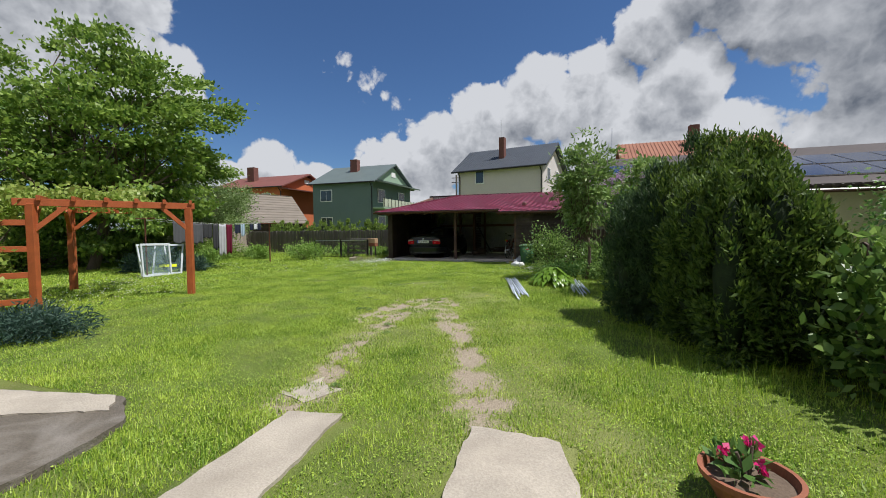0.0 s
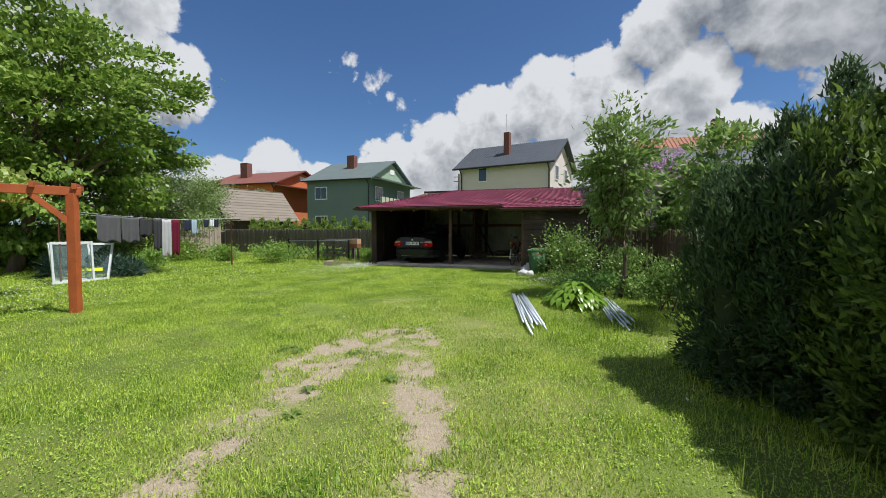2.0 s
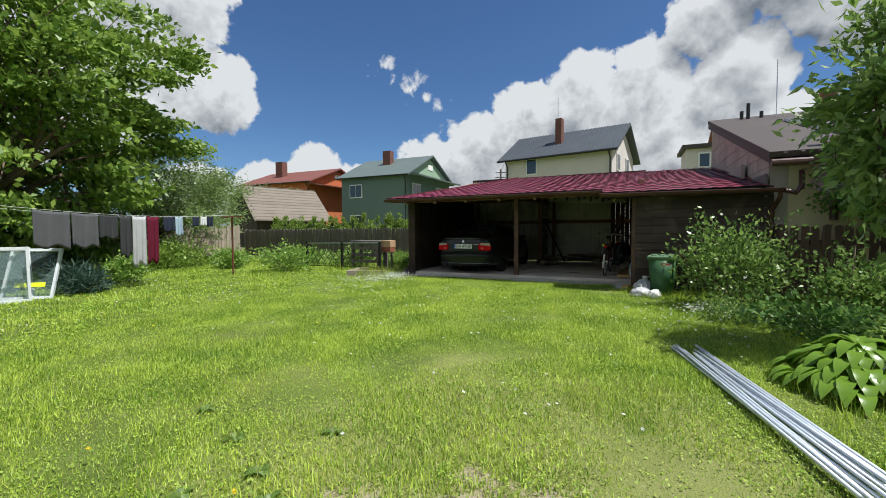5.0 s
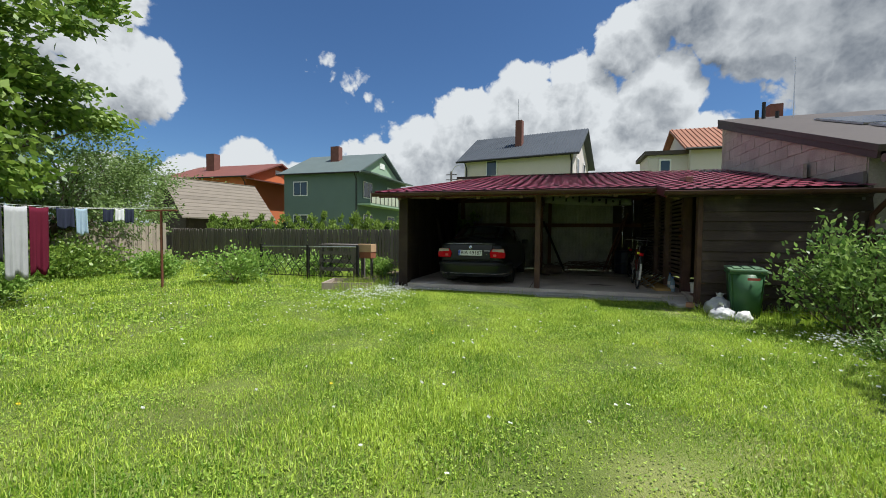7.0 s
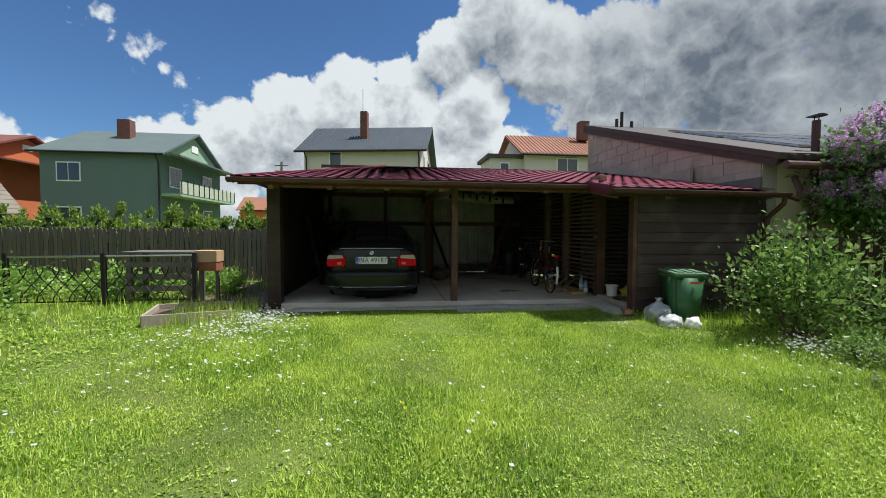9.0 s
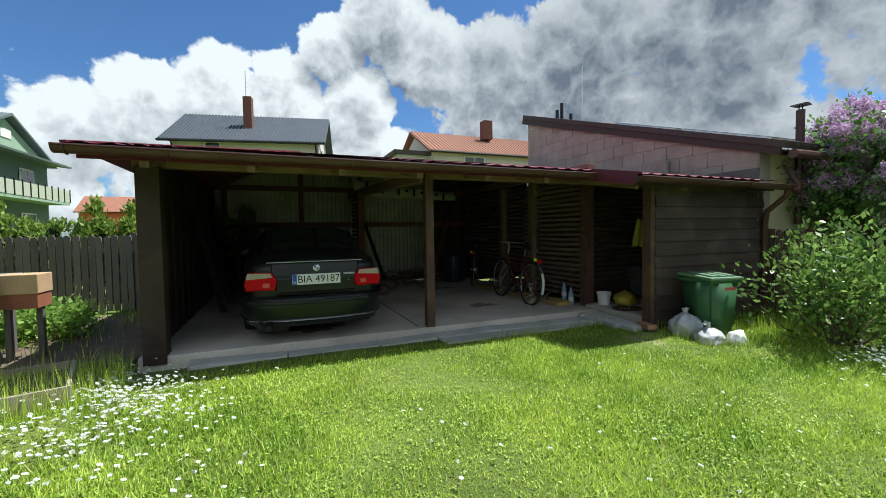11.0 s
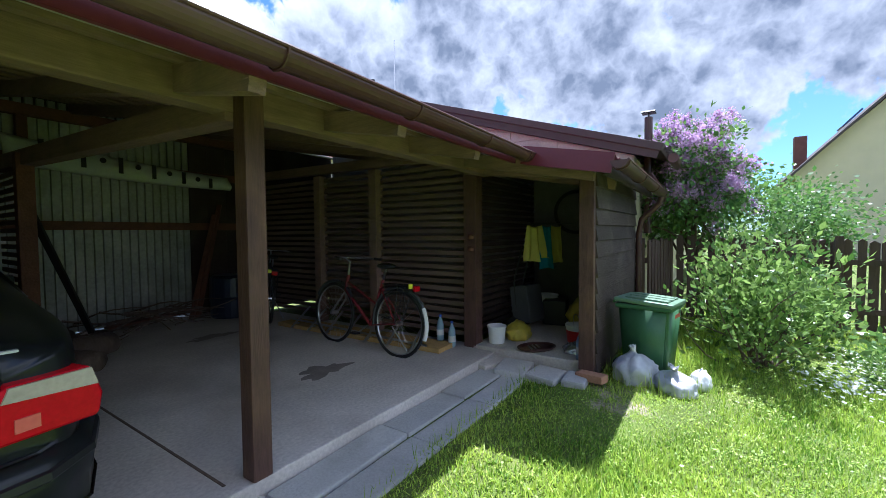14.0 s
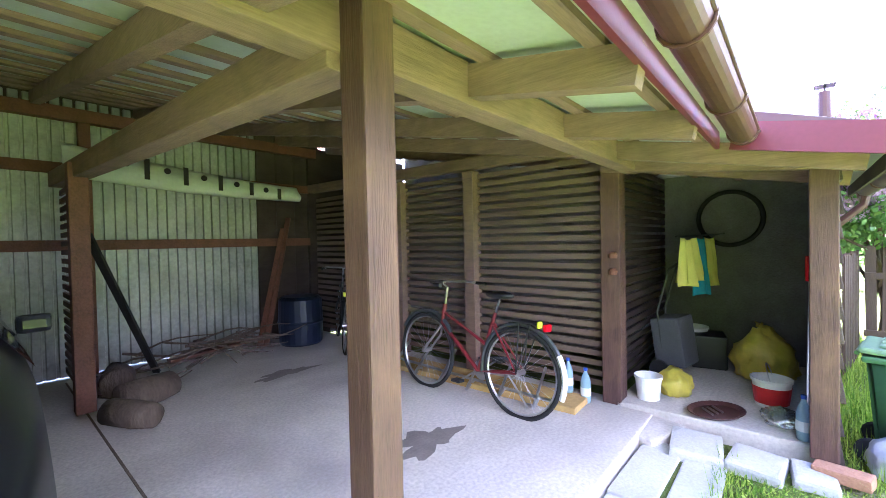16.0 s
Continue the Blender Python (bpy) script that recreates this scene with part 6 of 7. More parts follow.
M_FOIL = material("crumpled_foil", (0.7, 0.7, 0.7), 0.25, metal=0.8, spread=0.2, grain=20, bump=0.8)

bin_ = thing("wheelie_bin", "green plastic wheelie bin with a paler ribbed lid", "wheelie bin", at=pose(-1.93, 15.6, 0.27, 0, 0, -10) @ Matrix.Scale(0.87, 4))
bm = bmesh.new()
lo, hi = [bm.verts.new((x * 0.19, y * 0.2, 0.03)) for x, y in ((-1, -1), (1, -1), (1, 1), (-1, 1))], [bm.verts.new((x * 0.235, y * 0.255, 0.78)) for x, y in ((-1, -1), (1, -1), (1, 1), (-1, 1))]
bm.faces.new(lo[::-1])
bm.faces.new(hi)
for k in range(4):
    bm.faces.new((lo[k], lo[(k + 1) % 4], hi[(k + 1) % 4], hi[k]))
bmesh.ops.bevel(bm, geom=bm.edges[:], offset=0.03, segments=3, affect="EDGES")
bb_ = part("body", bm, M_BIN, bin_, smooth=True)
part("rim", solid((0.51, 0.55, 0.05), pose(0, 0, 0.77), 0.02), M_BIN, bin_)
lid = part("lid", solid((0.52, 0.58, 0.045), pose(0, 0.0, 0.82, 3), 0.02), M_BINLID, bin_, "pale green lid")
for i in range(3):
    part("lid_rib", solid((0.1, 0.42, 0.02), pose(-0.14 + i * 0.14, -0.02, 0.85, 3), 0.008), M_BINLID, lid)
part("handle", tube(((-0.2, 0.3, 0.8), (0.2, 0.3, 0.8)), 0.016, 8), M_BIN, bin_)
part("sticker", solid((0.17, 0.004, 0.06), pose(0.08, -0.247, 0.68, -4)), M_LAMP_PINK, bin_, "small pale sticker")
for s in (-1, 1):
    part("wheel", lathe([(0.0, -0.025), (0.09, -0.025), (0.1, 0.0), (0.09, 0.025), (0.0, 0.025)], 18), M_RUBBER, bin_).matrix_basis = pose(0.2 * s, 0.22, 0.1, 0, 90)


def sack(name, at, size, mat, label, seed, tie=True, category="rubbish sack"):
    """A slumped full plastic sack with a gathered neck."""
    t = thing(name, label, category, at=at)
    bm = bmesh.new()
    bmesh.ops.create_icosphere(bm, subdivisions=4, radius=1.0)
    for v in bm.verts:
        n = noise.noise(v.co * 2.2 + Vector((seed, 0, 0))) * 0.2 + abs(noise.noise(v.co * 4.5 + Vector((seed, 5, 0)))) * 0.22 + noise.noise(v.co * 11 + Vector((seed, 9, 0))) * 0.05
        c = v.co * (1 + n)
        z = c.z if c.z > -0.55 else -0.55 + (c.z + 0.55) * 0.12
        pinch = 1 - 0.5 * max(0, c.z - 0.45)
        v.co = Vector((c.x * size[0] * pinch, c.y * size[1] * pinch, (z + 0.6) * size[2] / 1.6))
    part("bag", bm, mat, t, smooth=True)
    if tie:
        top_ = size[2] * 0.95
        kb = lathe([(0.06, top_ - 0.07), (0.02, top_ - 0.01), (0.035, top_ + 0.03), (0.06, top_ + 0.07), (0.01, top_ + 0.05)], 14)
        for i_, v in enumerate(kb.verts):
            up_ = max(0.0, v.co.z - top_)
            f_ = 1 + 0.55 * noise.noise(v.co * 45 + Vector((seed, 0, 0)))
            v.co = Vector((v.co.x * f_ + up_ * 0.5 * math.cos(seed), v.co.y * f_ * 0.5 + up_ * 0.4, v.co.z + 0.035 * noise.noise(v.co * 30 + Vector((0, seed, 0)))))
        part("knot", kb, mat, t, "gathered neck")
    return t


sack("rubbish_sack", pose(-2.22, 15.68, 0.27), (0.17, 0.17, 0.28), M_SACK, "full silver-grey rubbish sack beside the bin", 1)
sack("rubbish_sack", pose(-2.27, 15.36, 0.26, 0, 0, 40), (0.18, 0.14, 0.18), M_SACK, "small slumped silver sack in the grass", 2, True)
sack("rubbish_sack", pose(-2.1, 15.2, 0.26, 12, 20, 10), (0.1, 0.08, 0.18), M_WHITE, "white plastic bag leaning on a sack", 3, False)
sack("rubbish_sack", pose(-1.85, 16.95, FLOOR + 0.035), (0.17, 0.13, 0.2), M_SACKYELLOW, "crumpled yellow plastic sack on the bay floor", 4, False)
sack("rubbish_sack", pose(-1.0, 16.4, FLOOR + 0.035), (0.22, 0.22, 0.44), M_SACKYELLOW, "large full yellow-brown sack in the bay", 5, True)


def bucket(at, r, h, mat, label, handle=True, band=None):
    b = thing("bucket", label, "bucket", "buckets", at=at)
    part("pail", lathe([(r * 0.82, 0.0), (r, h), (r * 1.06, h), (r * 1.06, h - 0.02), (r * 1.01, h - 0.025), (r * 0.95, h - 0.01), (r * 0.78, 0.012), (0.0, 0.012)], 24), mat, b, smooth=False)
    if band:
        part("band", lathe([(r * 0.86, h * 0.12), (r * 0.985, h * 0.72), (r * 0.99, h * 0.72), (r * 0.87, h * 0.12)], 24), band, b, "red printed band")
    if handle:
        part("handle", tube([(r * math.cos(a), 0.25 * r * math.sin(a), h * 0.95 + r * 0.9 * math.sin(a)) for a in [math.pi * k / 12 for k in range(13)]], 0.004, 6), M_STEEL, b)
    return b


bucket(pose(-2.14, 17.08, FLOOR + 0.04), 0.1, 0.19, M_WHITE, "small white plastic bucket on the bay floor", False)
bucket(pose(-1.72, 16.32, FLOOR + 0.04), 0.125, 0.21, M_WHITE, "white and red bucket with a wire handle", True, M_REDPAINT)
bucket(pose(-0.75, 17.0, FLOOR + 0.04), 0.14, 0.36, M_WHITE, "tall white bucket at the back of the bay", False)
foil = sack("foil_heap", pose(-2.05, 16.25, FLOOR + 0.035), (0.14, 0.11, 0.1), M_FOIL, "crumpled silver foil wrapping", 8, False, "foil")
tray = thing("tray", "oval dark brown tray on the bay floor", "tray", at=pose(-2.15, 16.62, FLOOR + 0.045, 0, 0, -30))
part("dish", lathe([(0.0, 0.006), (0.13, 0.006), (0.16, 0.025), (0.165, 0.022), (0.14, 0.0), (0.0, 0.0)], 24), M_GUTTER, tray).scale = (1.35, 0.95, 1)
for i in range(3):
    part("tool", tube(((-0.1 + i * 0.05, -0.05, 0.02), (-0.06 + i * 0.05, 0.06, 0.02)), 0.008, 6), M_STEEL, tray)


def bottle(at, label, mat):
    b = thing("bottle", label, "bottle", "bottles", at=at)
    part("vessel", lathe([(0.036, 0.0), (0.04, 0.02), (0.04, 0.17), (0.03, 0.21), (0.013, 0.25), (0.013, 0.275), (0.0, 0.275)], 16), mat, b, smooth=True)
    part("cap", lathe([(0.016, 0.262), (0.016, 0.285), (0.0, 0.285)], 12), M_BLUE, b)
    part("wrapper", lathe([(0.0405, 0.06), (0.0412, 0.065), (0.0412, 0.12), (0.0405, 0.125)], 16), M_PLATE, b, "pale paper wrapper")


M_PET = material("pale_blue_plastic", (0.35, 0.5, 0.6), 0.15, spread=0.1, bump=0.0, translucent=0.4)
bottle(pose(-2.45, 17.62, FLOOR + 0.06), "clear blue plastic water bottle by the slats", M_PET)
bottle(pose(-2.43, 17.48, FLOOR + 0.0), "small dusty glass bottle beside the post", M_PET)
bottle(pose(-2.28, 16.14, FLOOR + 0.04), "clear bottle with a red wrapper by the post", M_PET)

trolley = thing("shopping_trolley", "grey canvas shopping trolley with a tubular frame", "trolley")
tz = FLOOR + 0.04
tb = bmesh.new()
block(tb, (0.34, 0.26, 0.46), pose(-1.35, 17.05, tz + 0.32, -8, 0, -10), 0.03)
part("canvas_bag", tb, M_GREYCLOTH, trolley)
for s in (-0.15, 0.15):
    part("frame_tube", tube(((-1.35 + s, 17.1, tz + 0.05), (-1.35 + s, 17.16, tz + 0.6), (-1.35 + s, 17.06, tz + 1.0)), 0.01, 8), M_PLASTIC_BLACK, trolley)
    part("wheel", lathe([(0.0, -0.015), (0.08, -0.015), (0.08, 0.015), (0.0, 0.015)], 16), M_RUBBER, trolley).matrix_basis = pose(-1.35 + s * 1.3, 17.14, tz + 0.08, 0, 90)
part("handle", tube(((-1.5, 17.06, tz + 1.0), (-1.5, 16.98, tz + 1.06), (-1.2, 16.98, tz + 1.06), (-1.2, 17.06, tz + 1.0)), 0.011, 8), M_PLASTIC_BLACK, trolley)


def cloth(name, a, b, drop, mat, label, seed, category, waves=3, depth=0.04, group="", taper=0.0):
    """A hanging piece of cloth from a to b, folded in waves, free below."""
    rng = np.random.default_rng(seed)
    a, b = Vector(a), Vector(b)
    d = b - a
    side = Vector((-d.y, d.x, 0)).normalized()
    bm = bmesh.new()
    grid, nu, nv = [], 18, 12
    ph = rng.random() * 6
    for j in range(nv + 1):
        v = j / nv
        row_ = []
        for i in range(nu + 1):
            u = i / nu
            uu = 0.5 + (u - 0.5) * (1 - taper * v)
            w = depth * (0.25 + v) * (math.sin(u * math.tau * waves + ph + v * 0.8) + 0.4 * math.sin(u * math.tau * waves * 2.3 + ph * 2 + v * 2))
            p = a + d * uu + side * w
            p.z -= drop * v * (1 + 0.05 * math.sin(u * 9 + ph)) + 0.02 * math.sin(u * math.pi) * (1 - v)
            row_.append(bm.verts.new(p))
        grid.append(row_)
    for r0, r1 in zip(grid, grid[1:]):
        for i in range(nu):
            bm.faces.new((r0[i], r0[i + 1], r1[i + 1], r1[i]))
    ob = part(name, bm, mat, smooth=True)
    s = ob.modifiers.new("thick", "SOLIDIFY")
    s.thickness = 0.006
    return tagged(ob, label, category, group)


def fabric(name, c, spread=0.15):
    return material(name, c, 0.92, spread=spread, scale=5, grain=120, bump=0.15, spec=0.15)


M_TEAL = fabric("teal_cloth", (0.03, 0.22, 0.33))
M_YCLOTH = fabric("yellow_cloth", (0.62, 0.55, 0.12))
rail_line = tagged(part("peg_rail", tube(((-1.75, 16.95, 1.72), (-0.45, 16.75, 1.74)), 0.006, 6), M_PLASTIC_BLACK), "thin line strung across the bay", "line")
cloth("jacket", (-1.62, 16.94, 1.71), (-1.32, 16.88, 1.71), 0.42, M_YCLOTH, "pale yellow work jacket hanging in the bay", 1, "jacket", 2.2, 0.05, taper=-0.7)
cloth("jacket", (-1.3, 16.88, 1.71), (-1.06, 16.84, 1.71), 0.52, M_TEAL, "teal cloth hanging in the bay", 2, "cloth", 2, 0.045, taper=-0.2)
cloth("jacket", (-1.04, 16.84, 1.71), (-0.8, 16.8, 1.71), 0.46, M_YCLOTH, "yellow cloth hanging in the bay", 3, "cloth", 2, 0.045, taper=0.35)
tyre = tagged(part("hoop_on_wall", tube([(-0.47, 16.7 + 0.28 * math.cos(t * math.tau / 32), 1.9 + 0.28 * math.sin(t * math.tau / 32)) for t in range(32)] + [(-0.47, 16.98, 1.9)], 0.024, 10), M_RUBBER), "black rubber hoop hung on the bay wall", "hoop")
broom = thing("broom", "broom with an orange grip leaning in the corner of the bay", "broom")
part("stick", tube(((-2.1, 16.12, FLOOR + 0.05), (-2.2, 16.1, 1.55)), 0.012, 8), M_STEEL, broom)
part("grip", tube(((-2.19, 16.1, 1.42), (-2.2, 16.1, 1.58)), 0.03, 8), M_LAMP_RED, broom)
for y, z in ((17.27, 1.56), (17.27, 1.43)):
    tagged(part("wall_hook", lathe([(0.0, 0), (0.03, 0), (0.035, 0.03), (0.02, 0.05), (0, 0.05)], 10, (-2.37, y, z)), M_REDBROWN), "small orange wooden knob on the post", "hook", "post hooks")
case = tagged(part("storage_crate", solid((0.35, 0.3, 0.32), pose(-0.85, 16.85, FLOOR + 0.2, 0, 0, 12), 0.02), M_PLASTIC_BLACK), "black plastic crate at the back of the bay", "crate")

# ---- back of the carport ----
M_TARP = material("pale_printed_banner", (0.62, 0.64, 0.56), 0.6, spread=0.12, scale=3, grain=30, bump=0.2)
tarp = thing("banner", "pale rolled banner with dark blue stripes hung along the back", "banner")
bm = bmesh.new()
grid = []
for i in range(25):
    u = i / 24
    x = -5.1 + u * 2.5
    sag = 0.1 * math.sin(u * math.pi)
    row_ = []
    for j in range(8):
        a = -0.4 + j * 0.42
        row_.append(bm.verts.new((x, 21.62 - 0.09 * math.sin(a) - 0.02 * math.sin(u * 40 + j), 2.78 - sag * 0.4 - u * 0.24 - (0.1 + 0.24 * (1 - u * 0.55)) * j / 7)))
    grid.append(row_)
for r0, r1 in zip(grid, grid[1:]):
    for j in range(7):
        bm.faces.new((r0[j], r0[j + 1], r1[j + 1], r1[j]))
part("sheet", bm, M_TARP, tarp, smooth=True).modifiers.new("thick", "SOLIDIFY").thickness = 0.006
for i in range(6):
    u = 0.12 + i * 0.15
    x = -5.1 + u * 2.5
    part("stripe", solid((0.05, 0.006, 0.26 * (1 - u * 0.5)), pose(x, 21.515, 2.65 - u * 0.27)), M_IRON, tarp)
    if i < 5:
        part("printed_mark", lathe([(0.0, 0.0), (0.035, 0.0), (0.035, 0.003), (0.0, 0.003)], 10), M_IRON, tarp).matrix_basis = pose(x + 0.19, 21.515, 2.65 - u * 0.27, 90)
for m_, a, b, lab in ((M_IRON, (-5.05, 20.75, 1.85), (-4.45, 21.3, FLOOR + 0.02), "dark iron bar leaning from the partition"), (M_REDBROWN, (-2.68, 21.75, 2.11), (-3.235, 21.38, FLOOR + 0.03), "reddish board leaning against the back"), (M_REDBROWN, (-2.78, 21.72, 1.95), (-3.36, 21.3, FLOOR + 0.03), "reddish lath leaning against the back")):
    tagged(part("leaning_board", span(a, b, 0.07, 0.03, 0.004), m_), lab, "board", "leaning boards")
heap = thing("branch_heap", "heap of dry branches and sticks on the floor", "branches")
rng = np.random.default_rng(8)
for i in range(34):
    x, y = rng.uniform(-4.7, -3.1), rng.uniform(20.9, 21.6)
    a, l = rng.normal(0, 0.5), rng.uniform(0.4, 1.1)
    z = FLOOR + 0.02 + rng.random() * 0.3
    b = bmesh.new()
    branch((x - l / 2 * math.cos(a), y - l / 2 * math.sin(a) * 0.4, FLOOR + 0.02 + 0.3 * rng.random()), (min(x + l / 2 * math.cos(a), -2.6), y + l / 2 * math.sin(a) * 0.4, z), 0.014, 0.005, rng, b, 0.08)
    part("stick", b, M_BARK, heap)
part("plank_seat", span((-4.35, 21.25, 0.5), (-3.25, 21.3, 0.56), 0.12, 0.03), M_REDBROWN, heap, "reddish lath on the sticks")
for x, y, r_, rz in ((-4.75, 20.35, 0.12, 20), (-4.95, 19.95, 0.1, -60), (-4.85, 20.9, 0.13, 80)):
    lg = thing("log", "rough split log on the concrete floor", "log", "logs", at=pose(x, y, FLOOR, 0, 0, rz))
    b = bmesh.new()
    tube([(-0.2, 0, r_), (-0.07, 0.01, r_ * 1.02), (0.08, -0.01, r_ * 0.98), (0.22, 0, r_)], [r_ * 0.95, r_, r_, r_ * 0.88], 14, b)
    for v in b.verts:
        v.co += Vector((0, 0, noise.noise(v.co * 9) * 0.02))
    part("bark", b, M_BARK, lg, smooth=True)
tagged(part("blue_barrel", lathe([(0.26, 0.0), (0.28, 0.03), (0.29, 0.28), (0.3, 0.3), (0.29, 0.32), (0.28, 0.6), (0.24, 0.64), (0.0, 0.64)], 24, (-2.78, 21.3, FLOOR)), material("dark_blue_plastic", (0.01, 0.016, 0.035), 0.4, spread=0.2, bump=0.05)), "dark blue plastic barrel at the back", "barrel")
M_STAIN = material("dark_oil_stain", (0.22, 0.19, 0.165), 0.7, spread=0.3, scale=8, bump=0.1)
rng = np.random.default_rng(12)
for cx, cy, sx, sy in ((-3.72, 18.05, 0.24, 0.14), (-6.3, 17.6, 0.35, 0.2), (-3.6, 20.2, 0.3, 0.1)):
    pts = []
    for k in range(40):
        a = k * math.tau / 40
        q = 1 + 0.25 * math.sin(3 * a + cx) + 0.18 * math.sin(7 * a + cy * 3) + 0.08 * math.sin(13 * a)
        pts.append((cx + sx * q * math.cos(a), cy + sy * q * math.sin(a), FLOOR + 0.004))
    tagged(part("floor_stain", poly([pts]), M_STAIN), "dark irregular damp stain on the concrete", "stain", kind="structure")

# ---- paving before the carport ----
pave = thing("paving_strip", "two rows of old grey paving slabs along the concrete floor", "paving", kind="structure")
rng = np.random.default_rng(21)
x = -7.55
while x < -2.75:
    w = rng.uniform(0.62, 0.98)
    if not -5.32 < x + w / 2 < -4.86:
        for y, dp in ((16.86, 0.24), (16.6, 0.23)):
            if y < 16.7 and x < -5.0:
                continue
            b = solid((w - 0.012, dp, 0.09), pose(x + w / 2, y, 0.262 + rng.normal(0, 0.006), rng.normal(0, 0.7), rng.normal(0, 0.7), rng.normal(0, 0.8)), 0.012)
            part("paving_slab", b, M_PAVER, pave)
    x += w
for i, (x, y, w, d, rz) in enumerate(((-2.5, 16.98, 0.4, 0.3, -20), (-2.58, 16.68, 0.36, 0.3, 8), (-2.6, 16.36, 0.3, 0.28, -6), (-2.58, 16.1, 0.26, 0.2, 4))):
    part("step_stone", solid((w, d, 0.12), pose(x, y, 0.3, 2, -2, rz), 0.02), M_PAVER if i else M_CONCRETE, pave)
tagged(part("brick", solid((0.25, 0.12, 0.065), pose(-2.52, 15.98, 0.36, 0, 3, 75), 0.01), material("pale_orange_brick", (0.42, 0.22, 0.13), 0.9, spread=0.25, bump=0.4)), "loose pale brick at the bay step", "brick")


# ---- concrete strips on the lawn and the terrace ----
def plate_of(name, outline, z0, z1, mat, label, category):
    bm = bmesh.new()
    rng_ = np.random.default_rng(len(outline))
    pts_ = []
    for (x0, y0), (x1, y1) in zip(outline, outline[1:] + outline[:1]):
        n_ = max(2, int(math.hypot(x1 - x0, y1 - y0) / 0.09))
        for k in range(n_):
            t = k / n_
            pts_.append((x0 + (x1 - x0) * t + rng_.normal(0, 0.009), y0 + (y1 - y0) * t + rng_.normal(0, 0.009)))
    lo_ = [bm.verts.new((x, y, z0)) for x, y in pts_]
    hi_ = [bm.verts.new((x, y, z1)) for x, y in pts_]
    bm.faces.new(hi_)
    for k in range(len(pts_)):
        j = (k + 1) % len(pts_)
        bm.faces.new((lo_[k], lo_[j], hi_[j], hi_[k]))
    bmesh.ops.recalc_face_normals(bm, faces=bm.faces[:])
    return tagged(part(name, bm, mat), label, category, kind="structure")


plate_of("pavement_strip", [(-2.38, 4.14), (-1.92, 4.22), (-1.5, 1.0), (-2.2, 1.0)], -0.1, 0.03, M_SLAB, "worn pale concrete driveway strip in the grass", "concrete strip")
plate_of("pavement_strip", [(-2.82, 4.5), (-2.42, 4.36), (-2.24, 4.72), (-2.5, 4.8), (-2.62, 4.98), (-2.7, 4.7)], -0.1, 0.004, M_SLAB, "broken end of the concrete strip", "concrete strip")
plate_of("pavement_strip", [(-0.86, 4.36), (-0.22, 4.32), (-0.06, 3.75), (0.05, 1.0), (-0.65, 1.0)], -0.1, 0.035, M_SLAB, "worn pale concrete driveway strip in the grass", "concrete strip")
plate_of("terrace", [(-8.5, 3.1), (-5.25, 3.62), (-3.98, 3.88), (-3.45, 3.55), (-3.25, 2.9), (-3.3, 0.5), (-8.5, 0.5)], -0.1, 0.06, M_TERRACE, "dark rough concrete terrace edge", "terrace")
plate_of("terrace_top", [(-8.5, 3.05), (-5.25, 3.58), (-4.02, 3.84), (-3.72, 3.62), (-5.4, 2.9), (-8.5, 2.0)], 0.055, 0.075, M_SLAB, "pale screed on the terrace", "terrace")
pot = thing("flower_pot", "round terracotta pot with pink flowers", "flower pot", at=pose(0.78, 3.98, 0.0))
M_TERRA = material("terracotta", (0.3, 0.11, 0.06), 0.8, spread=0.25, bump=0.15)
part("bowl", lathe([(0.13, 0.0), (0.21, 0.16), (0.235, 0.165), (0.24, 0.2), (0.215, 0.2), (0.2, 0.15), (0.0, 0.15)], 30), M_TERRA, pot)
part("soil", lathe([(0.0, 0.165), (0.19, 0.16), (0.205, 0.15)], 20), M_SOIL, pot)
rng = np.random.default_rng(31)
pl = rng.normal(0, 1, (16, 3)) * (0.055, 0.055, 0.03) + (-0.02, 0.02, 0.22)
part("stems", tube(((0, 0, 0.15), (0.02, 0.03, 0.33)), 0.008, 6, tube(((0, 0, 0.15), (-0.06, 0.0, 0.3)), 0.008, 6)), M_BARK, pot)
quads("leaves", leaves(pl, 5, 0.03, 0.1, 0.05, rng, out=(0, 0, 0.15)), 4, L_LILACLEAF, pot, "dark green leaves")
M_PINK = leafy("pink_petals", (0.75, 0.02, 0.2), (0.9, 0.06, 0.35))
for fc in ((0.0, 0.06, 0.34), (0.04, 0.07, 0.33), (-0.11, 0.02, 0.3), (0.04, -0.02, 0.24)):
    quads("flower", leaves(np.array((fc,)), 14, 0.01, 0.04, 0.036, rng), 4, M_PINK, pot, "bright pink flower")

plate_of("ground_bed", [(-9.9, 17.75), (-8.1, 17.2), (-8.05, 20.2), (-9.9, 20.3)], 0.2, 0.3, M_SOIL, "dark bare soil bed beside the carport", "soil bed")
for k, (y, h, w) in enumerate(((19.3, 1.5, 0.08), (20.2, 1.4, 0.1))):
    tagged(part("leaning_board", span((-7.5, y, FLOOR), (-7.84, y + 0.1, FLOOR + h), w, 0.025, 0.004), M_DARKWOOD), "dark board leaning on the carport's side wall", "board", "leaning boards")

